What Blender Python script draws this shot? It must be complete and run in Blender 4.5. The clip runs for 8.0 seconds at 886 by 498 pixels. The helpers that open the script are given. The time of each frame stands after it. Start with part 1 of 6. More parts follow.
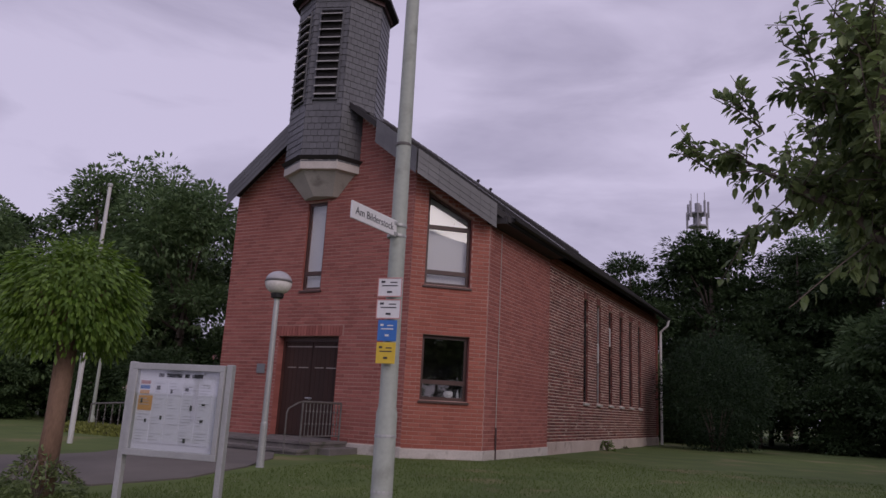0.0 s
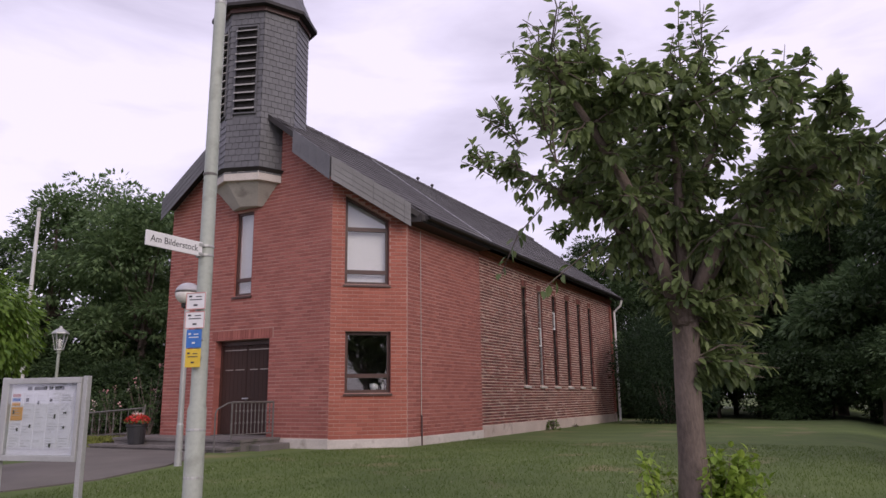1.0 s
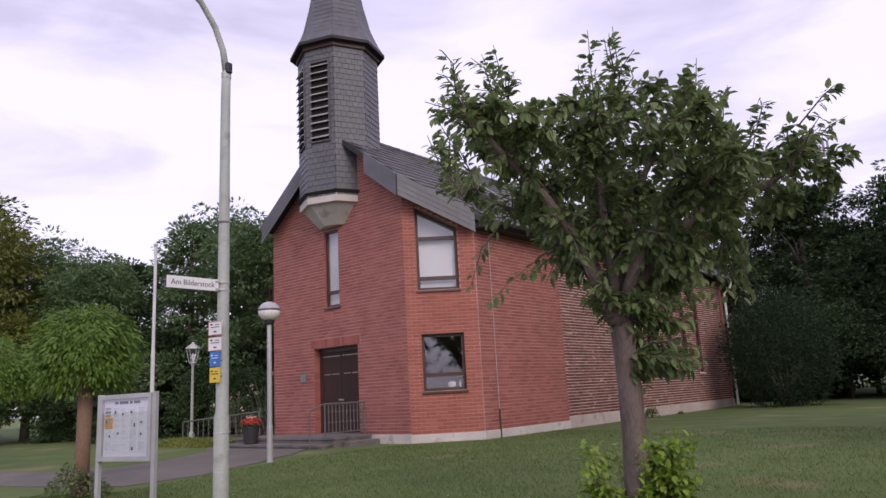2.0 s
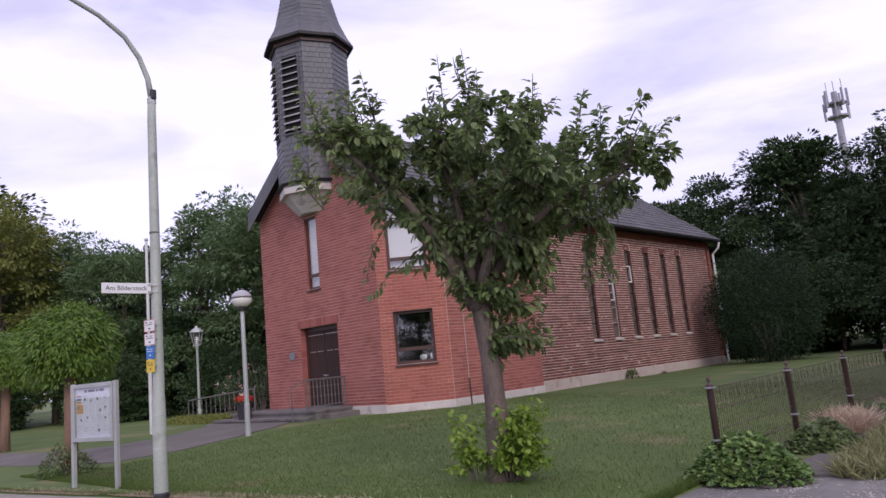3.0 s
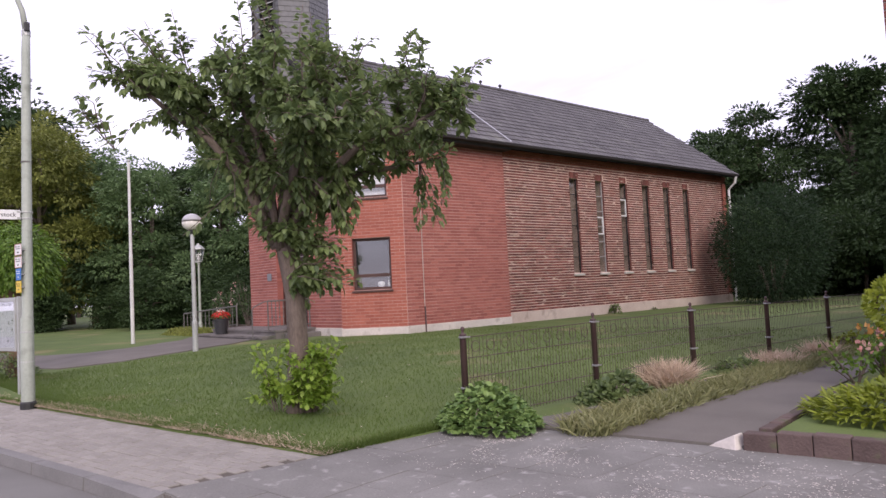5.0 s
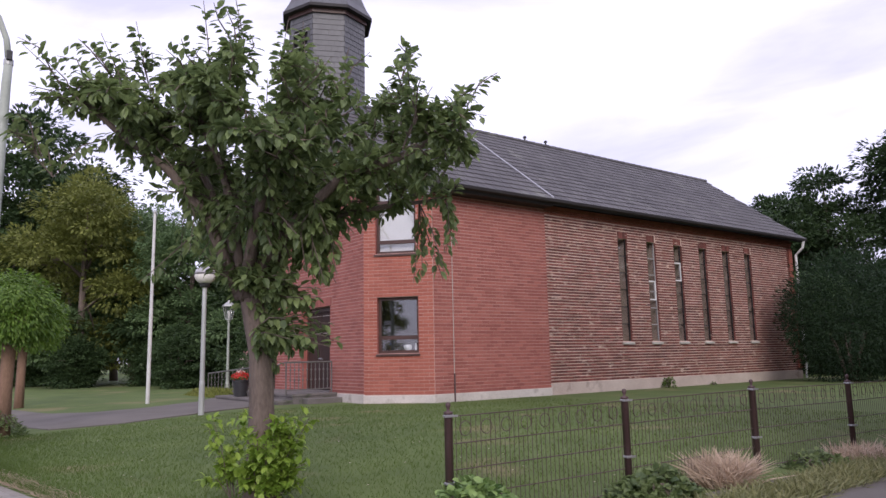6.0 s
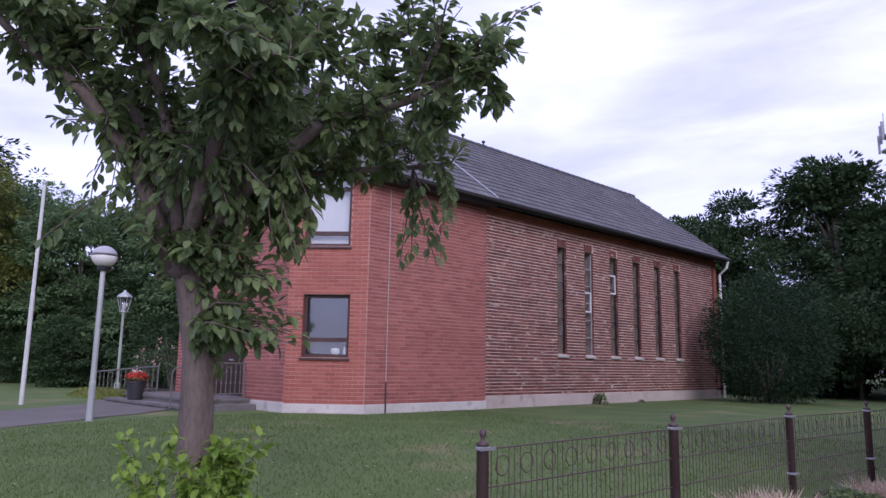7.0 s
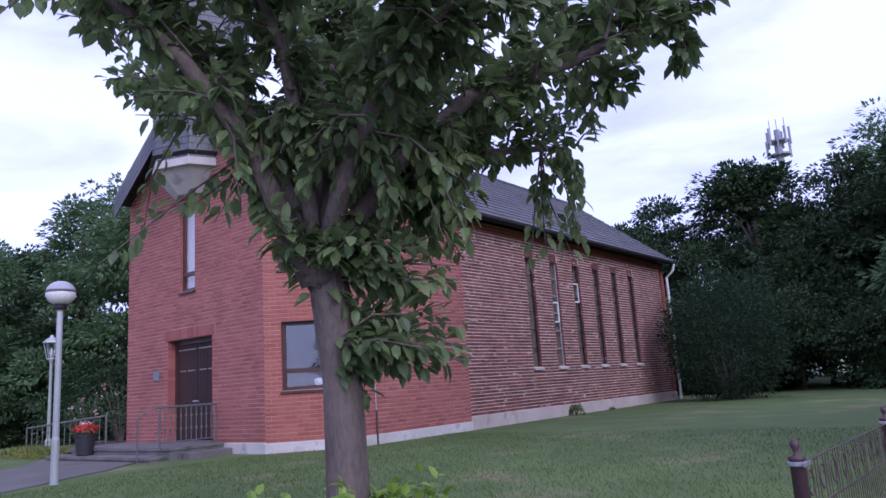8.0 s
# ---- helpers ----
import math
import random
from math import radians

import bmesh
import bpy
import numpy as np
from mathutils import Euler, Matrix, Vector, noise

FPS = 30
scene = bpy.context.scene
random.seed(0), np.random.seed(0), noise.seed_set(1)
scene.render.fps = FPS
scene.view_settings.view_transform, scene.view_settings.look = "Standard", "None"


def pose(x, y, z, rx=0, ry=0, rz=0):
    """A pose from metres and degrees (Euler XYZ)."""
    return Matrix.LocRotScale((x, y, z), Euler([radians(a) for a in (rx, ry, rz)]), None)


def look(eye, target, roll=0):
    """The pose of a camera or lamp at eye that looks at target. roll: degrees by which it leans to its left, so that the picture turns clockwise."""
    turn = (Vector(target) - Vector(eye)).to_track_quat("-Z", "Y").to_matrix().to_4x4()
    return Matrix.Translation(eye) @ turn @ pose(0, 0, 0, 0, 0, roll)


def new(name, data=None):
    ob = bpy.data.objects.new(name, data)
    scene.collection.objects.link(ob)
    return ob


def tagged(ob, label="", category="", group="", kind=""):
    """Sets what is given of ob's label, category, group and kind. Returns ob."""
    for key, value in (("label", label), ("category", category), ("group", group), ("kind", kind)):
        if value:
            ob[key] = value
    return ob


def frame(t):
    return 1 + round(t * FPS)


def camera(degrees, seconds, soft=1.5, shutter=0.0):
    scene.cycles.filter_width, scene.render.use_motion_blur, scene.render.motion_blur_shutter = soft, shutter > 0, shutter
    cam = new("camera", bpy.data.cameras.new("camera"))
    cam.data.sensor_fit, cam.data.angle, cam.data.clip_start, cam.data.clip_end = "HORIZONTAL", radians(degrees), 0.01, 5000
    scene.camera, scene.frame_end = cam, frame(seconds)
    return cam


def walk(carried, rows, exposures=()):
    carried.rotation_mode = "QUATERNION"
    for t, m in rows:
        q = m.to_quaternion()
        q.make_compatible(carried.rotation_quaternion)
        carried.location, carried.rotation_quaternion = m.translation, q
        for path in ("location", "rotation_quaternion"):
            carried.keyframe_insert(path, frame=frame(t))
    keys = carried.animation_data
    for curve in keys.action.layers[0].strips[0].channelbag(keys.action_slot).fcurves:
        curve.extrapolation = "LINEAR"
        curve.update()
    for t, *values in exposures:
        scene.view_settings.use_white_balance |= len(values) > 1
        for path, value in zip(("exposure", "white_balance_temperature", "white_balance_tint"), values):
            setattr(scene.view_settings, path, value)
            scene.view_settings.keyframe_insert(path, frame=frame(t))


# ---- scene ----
cam = camera(63.4, 8.0, soft=1.5)
PATH = [
    (0, (0.116, 0.344, 1.26), (-0.826, 2.054, 1.692), 3.0),
    (0.5, (1.112, 0.375, 1.259), (0.236, 2.138, 1.613), 0.1),
    (1, (2.099, 0.437, 1.275), (1.163, 2.157, 1.682), -0.7),
    (1.5, (3.107, 0.493, 1.288), (1.967, 2.082, 1.706), -1.5),
    (3, (6.028, 0.859, 1.329), (4.692, 2.314, 1.643), -5.5),
    (3.5, (7.012, 1.094, 1.287), (5.715, 2.6, 1.512), -9.4),
    (4, (7.797, 1.54, 1.325), (6.443, 3.003, 1.479), -8.6),
    (4.5, (8.258, 2.172, 1.347), (6.83, 3.57, 1.429), -4.9),
    (6, (7.461, 4.319, 1.302), (5.875, 5.501, 1.599), -1.2),
    (6.5, (6.626, 4.603, 1.308), (5.12, 5.875, 1.639), -0.2),
    (7, (5.736, 4.668, 1.305), (4.327, 6.052, 1.622), 1.0),
    (7.5, (4.787, 4.525, 1.313), (3.521, 6.027, 1.69), -0.4),
    (8, (3.895, 4.174, 1.288), (2.692, 5.727, 1.663), -3.8),
]
walk(cam, [(t, look(eye, target, roll)) for t, eye, target, roll in PATH],
     exposures=[(0.0, -0.65, 6200, 23), (0.6, -0.15, 6350, 20), (1.2, 0.16, 6450, 18), (3.0, 0.25, 5950, 20), (4.5, 0.75, 6400, 17), (6.0, 0.5, 6080, 15), (7.0, 0.36, 5300, 24), (8.0, 0.38, 4900, 27)])

# ---- world and light ----
SUN_AZ, SUN_EL = 118.0, 30.0          # degrees: compass from +y towards +x, height
world = bpy.data.worlds.new("overcast_sky")
scene.world = world
world.use_nodes = True
wn, wl = world.node_tree.nodes, world.node_tree.links
wn.clear()
w_out, w_bg = wn.new("ShaderNodeOutputWorld"), wn.new("ShaderNodeBackground")
sky = wn.new("ShaderNodeTexSky")
sky.sky_type, sky.sun_disc = "NISHITA", False
sky.sun_elevation, sky.sun_rotation = radians(SUN_EL), radians(SUN_AZ)
w_co, w_map, w_noise, w_ramp = wn.new("ShaderNodeTexCoord"), wn.new("ShaderNodeMapping"), wn.new("ShaderNodeTexNoise"), wn.new("ShaderNodeValToRGB")
w_map.inputs["Scale"].default_value = (1.0, 1.0, 3.6)
w_map.inputs["Rotation"].default_value = (0.25, 0.1, 0.6)
w_noise.inputs["Scale"].default_value, w_noise.inputs["Detail"].default_value, w_noise.inputs["Roughness"].default_value = 2.6, 6.0, 0.52
w_noise.inputs["Distortion"].default_value = 0.4
w_ramp.color_ramp.elements[0].position, w_ramp.color_ramp.elements[0].color = 0.36, (6.5, 6.1, 7.6, 1)
w_ramp.color_ramp.elements[1].position, w_ramp.color_ramp.elements[1].color = 0.6, (9.7, 9.15, 10.9, 1)
w_mix = wn.new("ShaderNodeMix")
w_mix.data_type = "RGBA"
w_mix.inputs["Factor"].default_value = 0.88
wl.new(w_co.outputs["Generated"], w_map.inputs["Vector"])
wl.new(w_map.outputs["Vector"], w_noise.inputs["Vector"])
wl.new(w_noise.outputs["Fac"], w_ramp.inputs["Fac"])
wl.new(sky.outputs["Color"], w_mix.inputs["A"])
wl.new(w_ramp.outputs["Color"], w_mix.inputs["B"])
wl.new(w_mix.outputs["Result"], w_bg.inputs["Color"])
w_bg.inputs["Strength"].default_value = 0.10
wl.new(w_bg.outputs["Background"], w_out.inputs["Surface"])
sun_data = bpy.data.lights.new("sun", "SUN")
sun_data.energy, sun_data.angle, sun_data.color = 1.42, radians(35), (1.0, 0.9, 0.76)
sun = new("sun", sun_data)
az, el = radians(SUN_AZ), radians(SUN_EL)
sun.matrix_world = look((30 * math.sin(az) * math.cos(el), 30 * math.cos(az) * math.cos(el), 30 * math.sin(el)), (0, 0, 0))


# ---- materials ----
def surface(name, dark, light, rough=0.8, scale=3.0, fine=60.0, bump=0.3, metal=0.0, vary=0.0, coat=0.0, stain=None, stain_scale=1.2, stain_lo=0.58, stretch=(1, 1, 1), depth=0.004, spec=0.5):
    """Colour between two tones by noise at two scales, a hue shift from piece to piece, patches of a third tone, and fine relief."""
    m = bpy.data.materials.new(name)
    m.use_nodes = True
    nodes, links = m.node_tree.nodes, m.node_tree.links
    bsdf = nodes["Principled BSDF"]
    bsdf.inputs["Metallic"].default_value, bsdf.inputs["Coat Weight"].default_value = metal, coat
    bsdf.inputs["Specular IOR Level"].default_value = spec
    geo = nodes.new("ShaderNodeNewGeometry")
    mp = nodes.new("ShaderNodeMapping")
    mp.inputs["Scale"].default_value = stretch
    links.new(geo.outputs["Position"], mp.inputs["Vector"])

    def noise_tex(s, detail):
        n = nodes.new("ShaderNodeTexNoise")
        n.inputs["Scale"].default_value, n.inputs["Detail"].default_value = s, detail
        links.new(mp.outputs["Vector"], n.inputs["Vector"])
        return n.outputs["Fac"]

    def maths(op, a, b):
        n = nodes.new("ShaderNodeMath")
        n.operation = op
        for k, v in ((0, a), (1, b)):
            if isinstance(v, (int, float)):
                n.inputs[k].default_value = v
            else:
                links.new(v, n.inputs[k])
        return n.outputs[0]
    big, small = noise_tex(scale, 4.0), noise_tex(fine, 3.0)
    fac = maths("ADD", maths("MULTIPLY", big, 0.6), maths("MULTIPLY", small, 0.4))
    fac = maths("MULTIPLY", maths("SUBTRACT", fac, 0.3), 2.4)
    if vary:
        info = nodes.new("ShaderNodeObjectInfo")
        r = maths("FRACT", maths("ADD", geo.outputs["Random Per Island"], info.outputs["Random"]), 0.0)
        fac = maths("ADD", maths("MULTIPLY", fac, 1 - vary), maths("MULTIPLY", r, vary))
    mix = nodes.new("ShaderNodeMix")
    mix.data_type = "RGBA"
    links.new(fac, mix.inputs["Factor"])
    mix.inputs["A"].default_value, mix.inputs["B"].default_value = (*dark, 1), (*light, 1)
    colour = mix.outputs["Result"]
    if stain:
        ramp = nodes.new("ShaderNodeValToRGB")
        ramp.color_ramp.elements[0].position, ramp.color_ramp.elements[1].position = stain_lo, stain_lo + 0.12
        links.new(noise_tex(stain_scale, 6.0), ramp.inputs["Fac"])
        over = nodes.new("ShaderNodeMix")
        over.data_type = "RGBA"
        links.new(maths("MULTIPLY", ramp.outputs["Color"], 0.8), over.inputs["Factor"])
        links.new(colour, over.inputs["A"])
        over.inputs["B"].default_value = (*stain, 1)
        colour = over.outputs["Result"]
    links.new(colour, bsdf.inputs["Base Color"])
    links.new(maths("ADD", maths("MULTIPLY", small, 0.25), rough - 0.12), bsdf.inputs["Roughness"])
    if bump:
        b = nodes.new("ShaderNodeBump")
        b.inputs["Strength"].default_value, b.inputs["Distance"].default_value = bump, depth
        links.new(maths("ADD", maths("MULTIPLY", small, 0.7), big), b.inputs["Height"])
        links.new(b.outputs["Normal"], bsdf.inputs["Normal"])
    return m


def leafy(name, dark, light, through_light=0.35, spec=0.5):
    """Leaf material: tone from leaf to leaf and in large patches, some light passing through."""
    m = surface(name, dark, light, rough=0.5, scale=0.9, fine=14.0, bump=0.0, vary=0.55, spec=spec)
    nodes, links = m.node_tree.nodes, m.node_tree.links
    bsdf, out = nodes["Principled BSDF"], nodes["Material Output"]
    tr = nodes.new("ShaderNodeBsdfTranslucent")
    links.new(bsdf.inputs["Base Color"].links[0].from_socket, tr.inputs["Color"])
    mx = nodes.new("ShaderNodeMixShader")
    mx.inputs["Fac"].default_value = through_light
    links.new(bsdf.outputs["BSDF"], mx.inputs[1])
    links.new(tr.outputs["BSDF"], mx.inputs[2])
    links.new(mx.outputs["Shader"], out.inputs["Surface"])
    return m


M_RED = surface("red_brick", (0.2, 0.058, 0.048), (0.4, 0.142, 0.115), 0.85, 1.2, 40, 0.4, vary=0.5)
M_RED_WARM = surface("orange_red_brick", (0.245, 0.066, 0.046), (0.43, 0.142, 0.1), 0.85, 1.2, 40, 0.4, vary=0.45)
M_RED_MORTAR = surface("red_mortar", (0.34, 0.19, 0.16), (0.56, 0.36, 0.31), 0.9, 2, 60, 0.4)
M_DARK = surface("dark_brick", (0.07, 0.026, 0.024), (0.26, 0.09, 0.072), 0.85, 1.6, 45, 0.5, vary=0.55, stain=(0.68, 0.54, 0.45), stain_scale=8.0, stain_lo=0.6, stretch=(1, 0.5, 1.4))
M_DARK_MORTAR = surface("pale_mortar", (0.5, 0.36, 0.3), (0.8, 0.65, 0.57), 0.95, 2.2, 50, 0.5)
M_CORNICE = surface("cornice_brick", (0.2, 0.062, 0.046), (0.38, 0.125, 0.09), 0.85, 1.6, 45, 0.4, vary=0.4)
M_HOUSE = surface("house_brick", (0.12, 0.04, 0.033), (0.3, 0.1, 0.078), 0.8, 1.2, 40, 0.5, vary=0.6)
M_HOUSE_MORTAR = surface("grey_mortar", (0.22, 0.18, 0.165), (0.36, 0.3, 0.27), 0.95, 2, 50, 0.4)
M_PLINTH = surface("plinth_render", (0.4, 0.32, 0.28), (0.62, 0.53, 0.47), 0.9, 1.5, 30, 0.3, stain=(0.27, 0.21, 0.18), stain_scale=1.8)
M_PLINTH_RED = surface("plinth_concrete", (0.42, 0.38, 0.35), (0.66, 0.61, 0.57), 0.9, 1.2, 30, 0.3, stain=(0.3, 0.26, 0.23), stain_scale=2.2)
M_SLATE = surface("slate", (0.07, 0.07, 0.077), (0.135, 0.135, 0.145), 0.5, 1.2, 25, 0.4, vary=0.28)
M_TILE = surface("roof_tile", (0.046, 0.043, 0.046), (0.112, 0.105, 0.108), 0.7, 0.6, 30, 0.4, vary=0.5, stain=(0.16, 0.16, 0.145), stain_scale=0.8, stain_lo=0.6)
# near-black for soffits and gutter, also painted shade behind the louvre slats
M_SOFFIT = surface("dark_soffit_and_louvre_shade", (0.016, 0.013, 0.014), (0.03, 0.026, 0.026), 0.7, 2, 40, 0.2)
M_ZINC = surface("zinc", (0.3, 0.3, 0.32), (0.48, 0.48, 0.5), 0.45, 3, 40, 0.1, metal=0.6)
M_CONCRETE = surface("concrete", (0.36, 0.34, 0.31), (0.56, 0.53, 0.49), 0.9, 1.6, 40, 0.4, stain=(0.24, 0.22, 0.2), stain_scale=2.4)
M_STEP = surface("step_stone", (0.10, 0.09, 0.085), (0.22, 0.2, 0.19), 0.85, 2, 50, 0.4, stain=(0.07, 0.08, 0.05), stain_scale=2.5)
M_FRAME = surface("brown_frame", (0.045, 0.02, 0.016), (0.085, 0.04, 0.032), 0.45, 3, 40, 0.1)
M_DOOR = surface("dark_door", (0.022, 0.0085, 0.0065), (0.045, 0.019, 0.014), 0.75, 2, 30, 0.2, stretch=(1, 1, 0.1))
M_STRIP = surface("brass_strip", (0.3, 0.26, 0.24), (0.45, 0.4, 0.37), 0.4, 4, 40, 0.1, metal=0.5)
# pale blind, raised towards white to stand in for sky mirrored in the pane
M_BLIND_SKY = surface("sky_whitened_blind", (0.74, 0.7, 0.68), (0.86, 0.83, 0.81), 0.8, 1, 20, 0.05)
M_ROOM_SHADE = surface("painted_room_shade", (0.02, 0.02, 0.02), (0.045, 0.04, 0.04), 0.9, 1, 20, 0.0)
M_SLAT = surface("louvre_slat", (0.26, 0.25, 0.25), (0.42, 0.41, 0.41), 0.6, 3, 40, 0.2)
M_STEEL = surface("galvanised_steel", (0.34, 0.35, 0.34), (0.5, 0.51, 0.5), 0.5, 2, 40, 0.1, metal=0.35)
M_LAMP_POST = surface("lamp_post_paint", (0.27, 0.30, 0.26), (0.40, 0.43, 0.38), 0.6, 1.5, 30, 0.15, stain=(0.2, 0.22, 0.18), stain_scale=3)
M_FLAG = surface("white_pole", (0.5, 0.5, 0.48), (0.68, 0.68, 0.66), 0.5, 2, 30, 0.1)
M_GLOBE = surface("opal_globe", (0.7, 0.66, 0.62), (0.86, 0.83, 0.8), 0.25, 1.5, 30, 0.0, coat=0.3)
M_GLOBE_TOP = surface("grey_globe_cap", (0.3, 0.29, 0.31), (0.45, 0.44, 0.46), 0.35, 1.5, 30, 0.0)
M_BLACK = surface("black_metal", (0.012, 0.012, 0.013), (0.03, 0.03, 0.03), 0.5, 3, 40, 0.1)
M_IRON = surface("iron_rail", (0.07, 0.066, 0.062), (0.17, 0.16, 0.15), 0.55, 4, 50, 0.2)
M_FENCE = surface("brown_fence_metal", (0.055, 0.03, 0.031), (0.1, 0.06, 0.06), 0.5, 4, 50, 0.2)
M_WHITE = surface("white_enamel", (0.66, 0.66, 0.66), (0.8, 0.8, 0.8), 0.4, 3, 30, 0.0)
M_PAPER = surface("paper", (0.82, 0.81, 0.87), (0.9, 0.89, 0.94), 0.8, 3, 30, 0.0, vary=0.5)
M_INK = surface("ink", (0.03, 0.03, 0.035), (0.07, 0.07, 0.08), 0.7, 3, 30, 0.0)
M_GREY_INK = surface("faded_print", (0.42, 0.42, 0.46), (0.55, 0.55, 0.6), 0.8, 3, 30, 0.0)
M_SIGN_RED = surface("red_print", (0.5, 0.22, 0.21), (0.62, 0.32, 0.3), 0.5, 3, 30, 0.0)
M_BLUE = surface("blue_enamel", (0.03, 0.13, 0.42), (0.05, 0.2, 0.55), 0.4, 3, 30, 0.0)
M_YELLOW = surface("yellow_enamel", (0.62, 0.42, 0.03), (0.75, 0.55, 0.06), 0.4, 3, 30, 0.0)
M_ORANGE = surface("orange_print", (0.7, 0.32, 0.08), (0.8, 0.45, 0.15), 0.6, 3, 30, 0.0)
M_BARK = surface("bark", (0.07, 0.054, 0.045), (0.22, 0.172, 0.146), 0.95, 5, 45, 0.9, stretch=(1, 1, 0.35), depth=0.02)
M_BARK_WARM = surface("warm_bark", (0.15, 0.09, 0.06), (0.3, 0.19, 0.13), 0.95, 5, 45, 0.8, stretch=(1, 1, 0.35), depth=0.02)
M_LEAF = leafy("tree_leaf", (0.044, 0.082, 0.034), (0.3, 0.38, 0.14), 0.45, 0.6)
M_LEAF_BRIGHT = leafy("fresh_leaf", (0.13, 0.24, 0.025), (0.36, 0.48, 0.08), 0.4)
M_LEAF_LIME = leafy("lime_leaf", (0.06, 0.14, 0.012), (0.2, 0.31, 0.045), 0.4)
# darkened for the shaded wood; the pale copy partly paints in stronger light
M_WOOD_LEAF = leafy("forest_leaf", (0.019, 0.038, 0.017), (0.09, 0.142, 0.054), 0.26, 0.2)
M_WOOD_LEAF_PALE_LIT = leafy("pale_lit_forest_leaf", (0.062, 0.115, 0.05), (0.24, 0.34, 0.15), 0.35, 0.2)
M_WOOD_LEAF_WARM = leafy("warm_forest_leaf", (0.09, 0.115, 0.03), (0.31, 0.33, 0.09), 0.35, 0.2)
M_BUSH = leafy("dark_bush_leaf", (0.012, 0.027, 0.013), (0.045, 0.08, 0.036), 0.25, 0.2)
M_IVY = leafy("ivy_leaf", (0.04, 0.11, 0.03), (0.3, 0.42, 0.13), 0.25)
M_GOLD = leafy("golden_conifer", (0.11, 0.155, 0.012), (0.33, 0.38, 0.045), 0.3)
M_ROUGH = leafy("rough_grass", (0.12, 0.145, 0.05), (0.34, 0.33, 0.16), 0.3)
M_STRAW = leafy("dry_grass", (0.42, 0.32, 0.23), (0.74, 0.6, 0.47), 0.3)
M_PETAL_RED = leafy("red_petal", (0.45, 0.02, 0.02), (0.75, 0.08, 0.06), 0.25)
M_PETAL_PINK = leafy("pink_petal", (0.6, 0.25, 0.25), (0.85, 0.6, 0.55), 0.3)
M_PETAL_PALE = leafy("pale_petal", (0.6, 0.45, 0.4), (0.85, 0.75, 0.7), 0.3)
M_GRASS = surface("lawn", (0.058, 0.095, 0.018), (0.122, 0.168, 0.04), 0.9, 1.1, 40, 0.4, stain=(0.2, 0.17, 0.08), stain_scale=0.6, stain_lo=0.57, depth=0.012)
M_BLADE = leafy("grass_blade", (0.08, 0.13, 0.028), (0.138, 0.195, 0.05), 0.45, 0.2)
M_ASPHALT = surface("asphalt", (0.112, 0.108, 0.1), (0.2, 0.194, 0.182), 0.9, 0.8, 120, 0.5, stain=(0.25, 0.25, 0.25), stain_scale=1.4, stain_lo=0.6)
M_DRIVE = surface("driveway", (0.116, 0.112, 0.104), (0.25, 0.243, 0.228), 0.9, 1.6, 70, 0.7, vary=0.12, stain=(0.36, 0.35, 0.335), stain_scale=9, stain_lo=0.6)
M_PATH = surface("path_asphalt", (0.095, 0.086, 0.076), (0.18, 0.164, 0.146), 0.9, 1.0, 90, 0.5)
M_PAVER = surface("paver", (0.2, 0.185, 0.166), (0.32, 0.298, 0.27), 0.9, 0.9, 60, 0.5, vary=0.4)
M_JOINT = surface("sand_joint", (0.075, 0.065, 0.055), (0.14, 0.12, 0.1), 0.95, 3, 80, 0.4)
M_KERB = surface("kerb_stone", (0.13, 0.126, 0.122), (0.23, 0.222, 0.215), 0.9, 2, 60, 0.4)
M_SOIL = surface("soil", (0.06, 0.045, 0.035), (0.14, 0.11, 0.085), 0.95, 3, 60, 0.9, depth=0.03)
M_EDGING = surface("bed_edging", (0.055, 0.037, 0.034), (0.15, 0.105, 0.095), 0.9, 6, 50, 0.8, vary=0.4, stain=(0.09, 0.1, 0.05), stain_scale=6, depth=0.015)
M_MAST = surface("mast_metal", (0.24, 0.23, 0.26), (0.36, 0.35, 0.39), 0.6, 1, 20, 0.0)
M_POT = surface("black_pot", (0.02, 0.02, 0.022), (0.045, 0.045, 0.05), 0.5, 4, 40, 0.1)
M_PLATE = surface("blue_plate", (0.14, 0.15, 0.16), (0.2, 0.21, 0.23), 0.5, 4, 40, 0.0)

M_GLASS = bpy.data.materials.new("window_glass")
M_GLASS.use_nodes = True
gn, gl = M_GLASS.node_tree.nodes, M_GLASS.node_tree.links
g_tr, g_gl, g_mix, g_fr = gn.new("ShaderNodeBsdfTransparent"), gn.new("ShaderNodeBsdfGlossy"), gn.new("ShaderNodeMixShader"), gn.new("ShaderNodeLayerWeight")
g_pow, g_mul = gn.new("ShaderNodeMath"), gn.new("ShaderNodeMath")
g_pow.operation, g_mul.operation = "POWER", "MULTIPLY_ADD"
g_pow.inputs[1].default_value, g_mul.inputs[1].default_value, g_mul.inputs[2].default_value = 3.5, 0.85, 0.11
g_tr.inputs["Color"].default_value, g_gl.inputs["Roughness"].default_value, g_fr.inputs["Blend"].default_value = (0.9, 0.92, 0.93, 1), 0.02, 0.5
gl.new(g_fr.outputs["Facing"], g_pow.inputs[0])
gl.new(g_pow.outputs[0], g_mul.inputs[0])
gl.new(g_mul.outputs[0], g_mix.inputs["Fac"])
gl.new(g_tr.outputs["BSDF"], g_mix.inputs[1])
gl.new(g_gl.outputs["BSDF"], g_mix.inputs[2])
gl.new(g_mix.outputs["Shader"], gn["Material Output"].inputs["Surface"])


